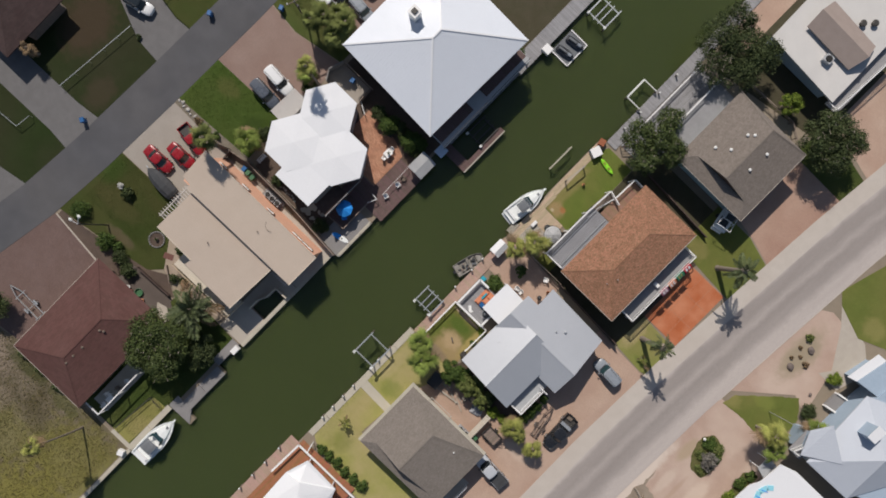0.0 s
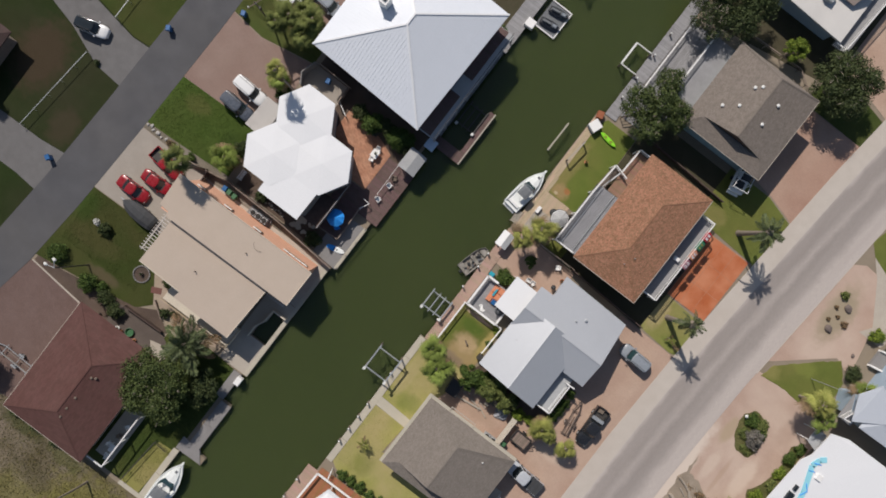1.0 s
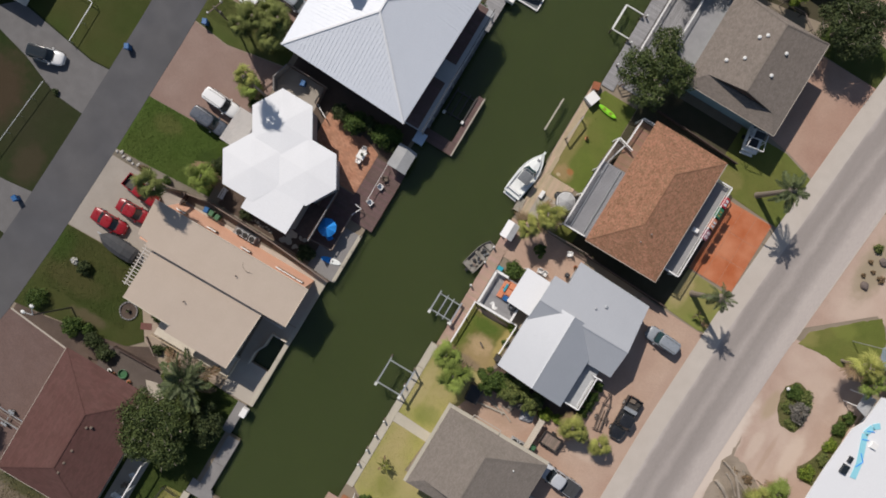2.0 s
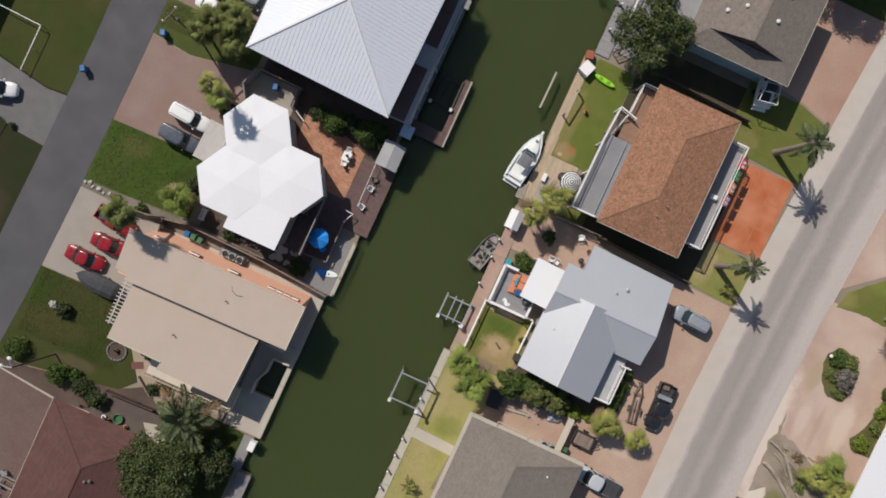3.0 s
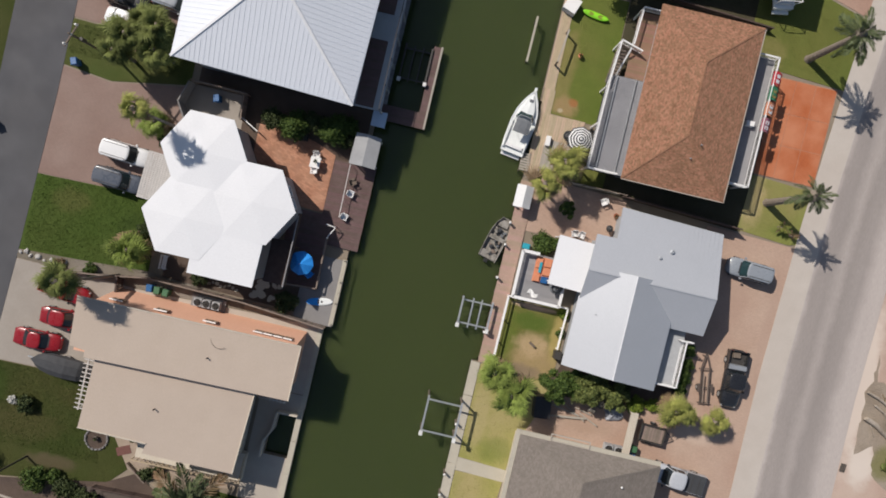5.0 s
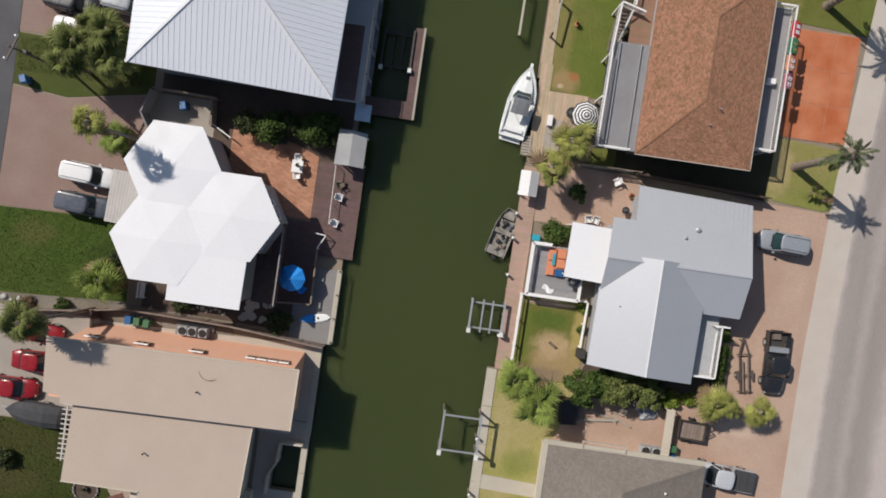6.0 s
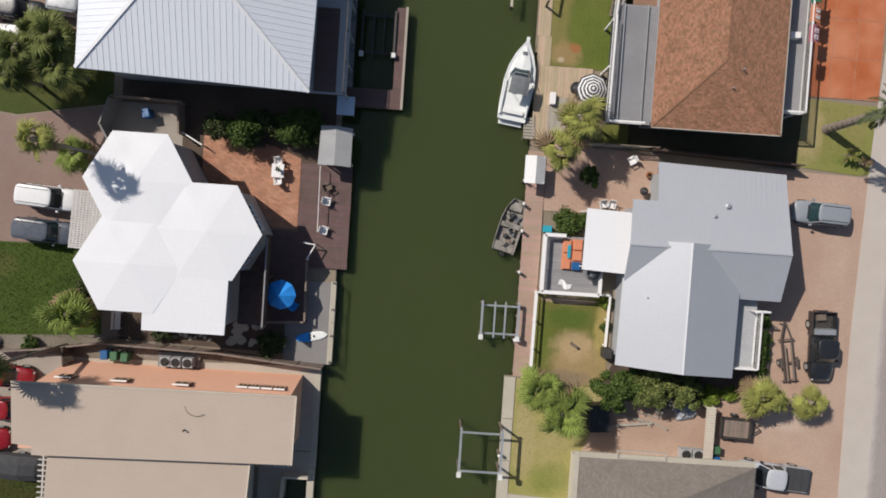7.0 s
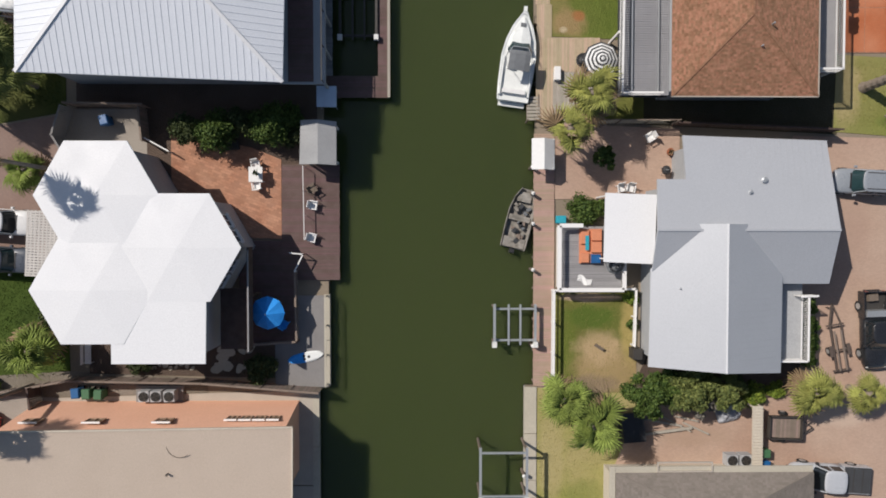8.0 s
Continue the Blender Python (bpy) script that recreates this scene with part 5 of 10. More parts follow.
def brown_house():
    th = thing("house", "house with a brown shingle hip roof and deep balconies", "house")
    x0, x1, y0, y1 = 16.3, 26.4, 9.45, 26.45
    walls(th, rect(16.9, 25.6, 10.2, 25.6), 0, 4.8, M["siding_grey"])
    planes = hip(x0, x1, y0, y1, 5.0, 6.4, "y", 14.6, 21.6, 21.2)
    roof = shingle_roof(th, planes, M["shingle_brown"], "brown mottled shingle roof")
    A, C = (21.2, 14.6, 6.42), (21.2, 21.6, 6.42)
    ridge_cap(roof, [(A, C), (A, (x0, y0, 5.03)), (A, (x1, y0, 5.03)), (C, (x0, y1, 5.03)), (C, (x1, y1, 5.03))], M["shingle_brown"], 0.16, 0.012)
    gutter(th, [(x0, y0 - 0.06), (x1 + 0.06, y0 - 0.06), (x1 + 0.06, y1)], 4.96, "concrete", 0.07)
    vent(th, 22.0, 12.6, 5.8, 0.05, 0.25)
    vent(th, 22.6, 14.0, 6.1, 0.05, 0.25)
    # street balcony
    bm = B()
    box(bm, 25.6, 29.0, 11.6, 24.6, 2.7, 2.85)
    part("balcony", bm, M["deck_grey"], th, "grey upper balcony")
    for nm, (ax, ay), (bx, by) in (("railing", (28.95, 11.6), (28.95, 24.6)), ("railing", (26.6, 11.65), (28.95, 11.65)), ("railing", (26.6, 24.55), (28.95, 24.55))):
        railing(th, ax, ay, bx, by, 2.85)
    for y in (11.8, 16, 20.2, 24.4):
        bm = B()
        box(bm, 28.85, 29.0, y - 0.08, y + 0.08, 0, 2.7)
        part("post", bm, M["white_paint"], th)
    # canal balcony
    # Dark sheet below the slats gives their gaps a shaded colour.
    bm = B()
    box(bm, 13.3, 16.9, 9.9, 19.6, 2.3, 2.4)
    part("balcony", bm, M["canvas_dark"], th, "dark sheet that shades the gaps of a slatted deck")
    for x in [14.25 + 0.17 * i for i in range(16)]:
        bm = B()
        box(bm, x - 0.06, x + 0.06, 9.95, 19.55, 2.74, 2.79)
        part("slat", bm, M["slat_grey"], th)
    for i in range(56):
        bm = B()
        y = 10.02 + i * 0.17
        box(bm, 13.42, 16.88, y - 0.06, y + 0.06, 2.79, 2.82)
        part("slat", bm, M["slat_grey"], th)
    for x in (14.15, 16.05):
        bm = B()
        bar(bm, (x, 10.0, 3.0), (x, 19.5, 3.0), 0.09, 0.06)
        part("rail", bm, M["galv"], th)
    bm = B()
    for y in np.arange(19.7, 26.3, 0.145):
        box(bm, 14.95, 16.9, y, y + 0.135, 2.3, 2.35)
    part("landing", bm, M["landing_brown"], th, "brown boarded stair landing", kind="stuff")
    for p, z in ((((13.25, 9.9), (13.35, 18.3)), 2.8), (((13.25, 9.95), (16.2, 9.95)), 2.8), (((13.4, 18.4), (13.7, 22.9)), 2.35), (((13.7, 22.9), (15.9, 22.3)), 2.35), (((14.9, 22.75), (15.05, 26.45)), 2.35), (((15.05, 26.5), (16.85, 26.5)), 2.35)):
        railing(th, *p[0], *p[1], z)
    for x, y in ((13.28, 10.0), (13.32, 14.5), (13.4, 18.3), (13.7, 22.8), (15.05, 26.4)):
        bm = B()
        box(bm, x - 0.08, x + 0.08, y - 0.08, y + 0.08, 0, 2.75)
        part("post", bm, M["white_paint"], th)
    for i in range(12):
        bm = B()
        box(bm, 13.6, 14.75, 22.5 - i * 0.28, 22.78 - i * 0.28, 2.2 - i * 0.18, 2.26 - i * 0.18)
        part("stair_tread", bm, M["fence_wood"], th)
    bm = B()
    bar(bm, (14.8, 22.4, 3.15), (14.2, 19.8, 1.6), 0.16, 0.06)
    part("stair_rail", bm, M["white_paint"], th)
    for y in (12, 15.5, 18, 22):
        window(th, 25.61, y, 3.0, 90, 1.4, 1.4)
    return th


def railing(parent, ax, ay, bx, by, z, h=0.95, step=0.16, m=None):
    """A picket railing with a flat top rail."""
    a, b = Vector((ax, ay)), Vector((bx, by))
    n = max(1, int((b - a).length / step))
    bm = B()
    bar(bm, (ax, ay, z + h), (bx, by, z + h), 0.14, 0.05)
    bar(bm, (ax, ay, z + 0.12), (bx, by, z + 0.12), 0.05, 0.05)
    rail = part("railing", bm, m or M["white_paint"], parent)
    balusters(rail, a, b, n, z, z + h, 0.02, m or M["white_paint"])
    return rail


brown_house()


def grey_house():
    th = thing("house", "cross-gabled house with a grey standing-seam metal roof", "house")
    ze, zr, zs = 3.9, 5.3, 5.95
    walls(th, [(16.2, 3.2), (18.2, 3.2), (18.2, 6.2), (27.2, 6.2), (27.2, -3.0), (24.2, -2.6), (24.2, -9.2), (15.9, -9.2), (15.9, -3)], 0, ze - 0.4, M["siding_grey"])
    yr, xr = 0.2, 19.87
    sl, sr, sm = (zs - ze) / 4.67, (zs - ze) / 4.84, 0.44
    left = lambda x: zs - (xr - x) * sl
    right = lambda x: zs - (x - xr) * sr
    south = lambda y: zr - (yr - y) * sm
    planes = [
        [(17.5, 6.9, ze), (17.5, yr, zr), (28.0, yr, zr), (27.75, 6.55, ze)],
        [(15.5, 3.75, ze + 0.65), (15.3, yr, zr), (17.5, yr, zr), (17.5, 3.75, ze + 0.65)],
        [(15.3, yr, zr), (15.4, -3.6, south(-3.6)), (28.3, -3.65, south(-3.65)), (28.0, yr, zr)],
    ]
    roof = metal_roof(th, planes, M["roof_grey_metal"], "grey standing-seam roof", 0.42, h=0.006, w=0.018)
    metal_roof(th, [
        [(15.2, -9.55, left(15.2)), (xr, -9.6, zs), (xr, 0.61, zs), (18.15, 0.61, left(18.15)), (15.3, -2.6, left(15.3))],
        [(xr, -9.6, zs), (24.71, -10.02, right(24.71)), (24.78, -2.9, right(24.78)), (21.65, 0.61, right(21.65)), (xr, 0.61, zs)],
    ], M["roof_grey_metal"], "grey standing-seam wing roof", 0.42, h=0.012, w=0.022)
    bm = B()
    tri = [(18.3, 0.55, left(18.3) - 0.25), (21.5, 0.55, right(21.5) - 0.25), (xr, 0.55, zs - 0.1)]
    loft(bm, [tri, [(x, y - 0.1, z) for x, y, z in tri]])
    part("gable_wall", bm, M["siding_grey"], th)
    ridge_cap(roof, [((xr, -9.6, zs), (xr, 0.61, zs))], M["roof_white"], 0.12, 0.03)
    ridge_cap(roof, [((15.3, yr, zr), (18.5, yr, zr)), ((21.3, yr, zr), (28.0, yr, zr))], M["roof_grey_metal"], 0.16, 0.04)
    vent(th, 22.95, 3.7, 4.55, 0.15, 0.2)
    vent(th, 21.9, 2.85, 4.7, 0.1, 0.2)
    vent(th, 17.1, -3.9, 4.6, 0.05, 0.2)
    # flat white patio cover
    bm = B()
    sheet(bm, [(12.2, -2.1, 3.0), (15.8, -2.25, 3.25), (15.95, 2.75, 3.25), (12.3, 2.9, 3.0)], 0.12)
    cover = part("patio_cover", bm, M["roof_white"], th, "flat white panel patio cover")
    for y in np.arange(-1.8, 2.8, 0.42):
        bm = B()
        bar(bm, (12.25, y, 3.0), (15.9, y, 3.25), 0.02, 0.014)
        part("seam", bm, M["roof_white"], cover)
    for y in (-1.9, 2.7):
        bm = B()
        box(bm, 12.35, 12.45, y - 0.05, y + 0.05, 0, 2.95)
        part("post", bm, M["white_paint"], th)
    # raised street porch
    bm = B()
    box(bm, 24.2, 27.05, -9.3, -3.7, 2.3, 2.45)
    part("porch", bm, M["siding_grey"], th, "pale grey raised porch floor")
    for y in (-9.2, -6.9, -4.6):
        bm = B()
        box(bm, 26.9, 27.04, y - 0.07, y + 0.07, 0, 2.3)
        part("post", bm, M["white_paint"], th)
    railing(th, 27.0, -9.3, 27.0, -4.6, 2.45, 0.95, 0.13)
    railing(th, 24.9, -9.3, 26.95, -9.3, 2.45, 0.95, 0.13)
    railing(th, 26.4, -4.6, 27.7, -4.55, 2.45, 0.95, 0.13)
    bm = B()
    box(bm, 26.55, 26.62, -8.9, -5.2, 3.2, 3.26)
    part("inner_rail", bm, M["white_paint"], th)
    return th


grey_house()


def dutch_roof(th, x0, x1, y0, y1, ze, zr, xr, yg, yn, zb, wall_m, material, label):
    """A hip roof whose south end rises in a small upright gable over a skirt."""
    bx0 = x0 + (xr - x0) * (zb - ze) / (zr - ze)
    bx1 = x1 + (xr - x1) * (zb - ze) / (zr - ze)
    A, C = (xr, yg, zr), (xr, yn, zr)
    planes = [
        [(x1, yg, ze), (x1, y1, ze), C, A],
        [(x1, y0, ze), (x1, yg, ze), (bx1, yg, zb)],
        [(x0, y1, ze), (x0, yg, ze), A, C],
        [(x0, yg, ze), (x0, y0, ze), (bx0, yg, zb)],
        [(x1, y1, ze), (x0, y1, ze), C],
        [(x0, y0, ze), (x1, y0, ze), (bx1, yg, zb), (bx0, yg, zb)],
    ]
    roof = shingle_roof(th, planes, material, label)
    bm = B()
    lo = [(bx0 + 0.3, yg + 0.12, zb - 0.05), (bx1 - 0.3, yg + 0.12, zb - 0.05), (xr, yg + 0.12, zr - 0.12)]
    loft(bm, [lo, [(p[0], p[1] + 0.1, p[2]) for p in lo]])
    part("gable_wall", bm, wall_m, th)
    ridge_cap(roof, [(A, C), (C, (x1, y1, ze + 0.02)), (C, (x0, y1, ze + 0.02))], material, 0.2, 0.03)
    return roof


def gable_on_hip_house():
    th = thing("house", "house with a grey-brown shingle gable over a lower hip", "house")
    x0, x1, y0, y1 = 16.7, 29.5, 32.3, 45.3
    walls(th, rect(17.4, 28.9, 33.4, 44.4), 0, 4.8, M["siding_teal"])
    dutch_roof(th, x0, x1, y0, y1, 5.0, 7.1, 23.25, 34.3, 43.5, 5.6, M["dark_wood"], M["shingle_grey"], "grey-brown shingle roof")
    gutter(th, [(x0, y0 - 0.06), (x1 + 0.06, y0 - 0.06), (x1 + 0.06, y1)], 4.95, "concrete", 0.07)
    for x, y, z in ((21.3, 40.8, 6.45), (22.0, 41.4, 6.6), (19.45, 36.7, 5.85), (21.1, 37.8, 6.35), (25.1, 40.8, 6.4), (24.9, 37.6, 6.45)):
        vent(th, x, y, z, 0.16, 0.25, "lamp_white")
    for x in (19, 22, 25, 28):
        window(th, x, 33.39, 3.2, 0)
    # upper gallery with rail
    bm = B()
    box(bm, 13.6, 17.4, 33.6, 45.0, 2.6, 2.75)
    part("balcony", bm, M["deck_grey"], th, "grey canal-side deck")
    railing(th, 13.7, 36.5, 13.7, 45.0, 2.75)
    return th


gable_on_hip_house()


def dark_roof_house():
    th = thing("house", "house with a taupe shingle hip roof and small gable", "house")
    x0, x1, y0, y1 = 12.95, 27.2, -28.2, -17.25
    walls(th, rect(13.1, 26.4, -27.4, -18.0), 0, 3.7, M["stucco"])
    dutch_roof(th, x0, x1, y0, y1, 3.9, 6.1, 19.4, y0 + 1.6, y1 - 2.6, 4.5, M["dark_wood"], M["shingle_dark"], "taupe shingle hip roof")
    for a in ((x0 - 0.45, x0 - 0.02, y0, y1 + 0.5), (x0 - 0.02, x1, y1 + 0.02, y1 + 0.5)):
        bm = B()
        box(bm, *a, 3.72, 3.84, None, 0.01)
        part("eave", bm, M["cap"], th, "pale flat eave")
    bm = B()
    for a in ((15.9, 19.9, -16.5, -16.4), (15.9, 19.9, -17.15, -17.05), (15.9, 16.0, -17.05, -16.5), (19.8, 19.9, -17.05, -16.5)):
        box(bm, *a, 3.84, 3.96)
    part("eave_frame", bm, M["concrete"], th, "raised pale frame on the eave")
    for x, y, z in ((23.5, -19.7, 4.9), (22.2, -25.2, 4.9), (18.4, -19.2, 4.7)):
        vent(th, x, y, z, 0.08, 0.2, "lamp_white")
    bm = B()
    box(bm, 26.4, 29.6, -27.6, -22.6, 0, 0.2)
    part("porch", bm, M["concrete"], th)
    railing(th, 29.5, -27.6, 29.5, -23.0, 0.2)
    return th


dark_roof_house()


def flat_roof_house():
    th = thing("house", "house with a pale gravel roof carrying a taupe gable", "house")
    walls(th, rect(15.2, 26.4, 55.0, 74.0), 0, 3.7, M["siding_blue"])
    bm = B()
    sheet(bm, [(14.6, 54.3, 4.0), (27.3, 53.7, 4.0), (27.0, 75.0, 4.0), (14.2, 75.0, 4.0)], 0.3)
    part("roof", bm, M["gravel_roof"], th, "pale gravel flat roof")
    bm = B()
    for p in ([(17.0, 58.5, 4.6), (25.5, 58.2, 4.6), (26.0, 60.75, 5.7), (16.7, 61.0, 5.7)], [(16.7, 61.0, 5.7), (26.0, 60.75, 5.7), (25.9, 63.2, 4.6), (17.3, 63.7, 4.6)]):
        sheet(bm, p, 0.16)
    bmesh.ops.remove_doubles(bm, verts=bm.verts[:], dist=0.02)
    part("gable_roof", bm, M["roof_taupe"], th, "taupe shingle gable")
    bm = B()
    prism(bm, rect(17.4, 25.2, 58.8, 63.0), 4.0, 4.55)
    part("gable_wall", bm, M["siding_blue"], th)
    for x, y in ((22.4, 64.4), (23.6, 65.6)):
        vent(th, x, y, 4.0, 0.35, 0.5, "steel_dark")
    bm = B()
    box(bm, 27.0, 29.3, 53.6, 66, 2.6, 2.75)
    part("balcony", bm, M["deck_grey"], th)
    railing(th, 28.6, 53.6, 29.3, 66, 2.75)
    railing(th, 27.0, 53.6, 28.6, 53.6, 2.75)
    return th


flat_roof_house()


def pale_house():
    th = thing("house", "large house with pale blue-grey metal hip roofs", "house")
    walls(th, [(61.2, 15.3), (68, 15.4), (82, 22), (82, 40), (63, 40), (61.2, 26.6)], 0, 4.8, M["siding_blue"])
    planes = [
        [(60.5, 14.5, 5.0), (68.3, 14.7, 5.0), (66.5, 21.9, 7.6)],
        [(60.0, 27.2, 5.0), (60.5, 14.5, 5.0), (66.5, 21.9, 7.6)],
        [(80, 36, 5.0), (60.0, 27.2, 5.0), (66.5, 21.9, 7.6)],
        [(68.3, 14.7, 5.0), (80, 36, 5.0), (66.5, 21.9, 7.6)],
    ]
    metal_roof(th, planes, M["roof_pale"], "pale standing-seam roof", 0.5, False, h=0.012, w=0.02)
    # small gabled wing
    metal_roof(th, [[(59.2, 14.6, 5.0), (63.6, 17.6, 6.2), (58.8, 20.6, 6.2), (57.6, 18.0, 5.2)]], M["roof_pale"], "pale wing roof", 0.5, False, h=0.012, w=0.02)
    walls(th, [(59.4, 15.4), (62, 17.2), (60.4, 19.4), (58.3, 18.0)], 0, 4.9, M["siding_blue"])
    bm = B()
    box(bm, 62.0, 63.2, 22.4, 24.4, 5.4, 8.2)
    part("cupola", bm, M["siding_blue"], th, "boxy blue-grey cupola")
    bm = B()
    sheet(bm, [(61.9, 22.3, 8.25), (63.3, 22.3, 8.25), (63.3, 24.5, 8.35), (61.9, 24.5, 8.35)], 0.1)
    part("cupola_roof", bm, M["roof_white"], th)
    # balcony and porch roofs
    bm = B()
    box(bm, 58.2, 60.4, 14.2, 18.0, 3.5, 3.65)
    part("balcony", bm, M["deck_grey"], th)
    railing(th, 58.4, 14.3, 59.6, 14.5, 3.6)
    railing(th, 58.4, 14.3, 60.0, 18.2, 3.6)
    metal_roof(th, [[(58.0, 27.9, 4.3), (64, 28.6, 4.6), (66, 34.6, 4.6), (59.0, 33.0, 4.3)]], M["siding_blue"], "low blue-grey porch roof", 0.5, False, h=0.012, w=0.02)
    bm = B()
    sheet(bm, [(56.7, 27.5, 4.0), (58.0, 27.9, 4.1), (59.0, 33.0, 4.1), (57.6, 32.9, 4.0)], 0.12)
    part("porch_roof", bm, M["roof_white"], th, "white porch roof edge")
    walls(th, [(58.4, 28.6), (63, 29.2), (64, 33), (59.2, 32.4)], 0, 4.2, M["siding_blue"])
    # ramp with white kerbs
    for y0, y1, m, z in ((23.2, 25.5, "concrete_grey", 0.5), (22.95, 23.2, "white_paint", 0.8), (25.5, 25.75, "white_paint", 0.8)):
        bm = B()
        prism(bm, [(59.4, y0), (62.7, y0 + 0.6), (62.7, y1 + 0.6), (59.4, y1)], 0, z)
        part("ramp" if m == "concrete_grey" else "kerb", bm, M[m], th)
    return th


M["roof_pale"] = mat("roof_pale", (0.50, 0.53, 0.58), (0.46, 0.49, 0.54), 0.5, scale=0.6, fine=12, c=(0.42, 0.45, 0.5), big=0.2, cmix=0.35, bump=0.05, mix=0.35)
pale_house()


def white_turquoise_house():
    th = thing("house", "white membrane-roofed house with turquoise trim", "house")
    walls(th, [(60.4, 1.0), (61.2, 10.8), (66.4, 11.6), (80, 9), (80, -10), (60.4, -10)], 0, 3.8, M["white_paint"])
    bm = B()
    sheet(bm, [(57.2, -12.0, 4.0), (80, -12.0, 4.0), (80, 11.0, 4.4), (67.2, 12.6, 4.2), (61.2, 12.6, 4.0), (58.8, 11.8, 4.0), (58.5, 8.0, 4.0), (57.7, 6.5, 4.0), (57.3, -0.2, 4.0)], 0.25)
    part("roof", bm, M["roof_white"], th, "white membrane roof")
    bm = B()
    ring = [(60.9, 1.2), (60.6, 3.2), (59.9, 5.2), (59.3, 6.8), (59.7, 8.0), (60.4, 8.6)]
    for a, b in zip(ring, ring[1:]):
        bar(bm, (*a, 4.06), (*b, 4.06), 0.75, 0.1)
    part("trim", bm, M["turquoise"], th, "turquoise roof trim")
    bm = B()
    for a, b in (((60.4, 2.6), (60.9, 3.6)), ((60.9, 3.6), (60.1, 4.4)), ((59.3, 6.0), (60.1, 6.3)), ((59.3, 7.2), (60.2, 7.6))):
        bar(bm, (*a, 4.14), (*b, 4.14), 0.1, 0.06)
    part("pipe", bm, M["canvas_blue"], th, "blue pipework on the roof")
    for x, y, w, d in ((58.9, 1.0, 0.9, 1.3), (59.1, 2.6, 0.5, 0.9), (60.5, 5.6, 0.9, 0.9)):
        bm = B()
        box(bm, x, x + w, y, y + d, 4.0, 4.35, None, 0.05)
        part("skylight", bm, M["glass_dark"] if y < 4 else M["white_paint"], th)
    bm = B()
    sheet(bm, [(57.4, 9.2, 3.0), (59.0, 8.7, 3.05), (59.1, 11.3, 3.05), (57.4, 11.3, 3.0)], 0.12)
    part("porch_roof", bm, M["siding_grey"], th, "small grey porch roof")
    for x, y in ((57.6, 9.4), (57.6, 11.1)):
        bm = B()
        box(bm, x - 0.06, x + 0.06, y - 0.06, y + 0.06, 0, 2.9)
        part("post", bm, M["white_paint"], th)
    return th


M["turquoise"] = mat("turquoise", (0.30, 0.66, 0.76), (0.25, 0.58, 0.68), 0.6, scale=2, fine=20)
white_turquoise_house()


def corner_houses():
    th = thing("house", "house with white eaves and a brown roof darkened for cloud", "house")
    walls(th, rect(-78.0, -62.6, -20.0, -13.5), 0, 3.0, M["fence_wood"])
    roof = shingle_roof(th, hip(-79.0, -61.8, -24.0, -12.5, 3.2, 5.4, "x", -74, -67, -18.2), M["roof_cloud_shade"], "brown shingle roof darkened for cloud shade", 0.2, 0.6)
    th = thing("house", "house with a terracotta-brown roof and white carport", "house")
    walls(th, rect(-78.0, -61.0, -1.5, 8.0), 0, 3.0, M["white_paint"])
    shingle_roof(th, hip(-79.0, -60.6, -1.0, 9.5, 3.2, 5.4, "x", -74, -66, 4.2), M["roof_cloud_shade"], "brown shingle roof", 0.2, 0.6)
    th = thing("house", "house across the street, its brown roof darkened for cloud", "house")
    walls(th, rect(-78.0, -63.6, -45, -30.5), 0, 3.0, M["stucco"])
    shingle_roof(th, hip(-79.0, -62.8, -46, -29.8, 3.2, 5.4, "y", -42, -34, -70.9), M["roof_cloud_shade"], "brown shingle roof darkened for cloud shade", 0.2, 0.6)


corner_houses()


def pavilion():
    th = thing("pavilion", "white metal-roofed canal pavilion on a timber deck", "pavilion")
    bm = B()
    for x in np.arange(7.2, 17.9, 0.145):
        box(bm, x, x + 0.135, -60.0, -35.2, 0.25, 0.3)
    part("deck", bm, M["wood_rust"], th, "rust-brown boarded deck", kind="stuff")
    ridge = [(10.9, -38.6, 4.0), (15.5, -44.0, 4.6)]
    metal_roof(th, [
        [(8.5, -39.4, 3.0), (9.6, -35.9, 3.0), (15.4, -36.1, 3.0), ridge[0]],
        [(15.4, -36.1, 3.0), (18.5, -44.0, 3.0), ridge[1], ridge[0]],
        [(8.9, -48.0, 3.0), (8.5, -39.4, 3.0), ridge[0], ridge[1]],
    ], M["roof_white"], "white metal pavilion roof", 0.5, False, h=0.015, w=0.025)
    for x, y in ((9.2, -39.2), (10.0, -36.4), (14.9, -36.6), (17.4, -42.0)):
        bm = B()
        box(bm, x - 0.08, x + 0.08, y - 0.08, y + 0.08, 0.3, 3.0)
        part("post", bm, M["white_paint"], th)
    for p in (((7.2, -35.9), (18.6, -35.9)), ((7.2, -35.9), (7.0, -41.6))):
        bm = B()
        bar(bm, (*p[0], 1.15), (*p[1], 1.15), 0.28, 0.1)
        part("rail", bm, M["white_paint"], th)


pavilion()


# ---- docks, decks, canal furniture ----
def planks(bm, x0, x1, y0, y1, z, along="x", w=0.14, gap=0.012, t=0.04, seed=5):
    """Boards laid side by side over a rectangle; along names the way they run."""
    rnd = random.Random(seed)
    a, b = (y0, y1) if along == "x" else (x0, x1)
    n = max(1, round((b - a) / w))
    s = (b - a) / n
    for i in range(n):
        u, v = a + i * s + gap / 2, a + (i + 1) * s - gap / 2
        dz = rnd.uniform(-0.006, 0.006)
        e = rnd.uniform(-0.02, 0.02)
        if along == "x":
            box(bm, x0 + e, x1 + e, u, v, z - t + dz, z + dz)
        else:
            box(bm, u, v, y0 + e, y1 + e, z - t + dz, z + dz)


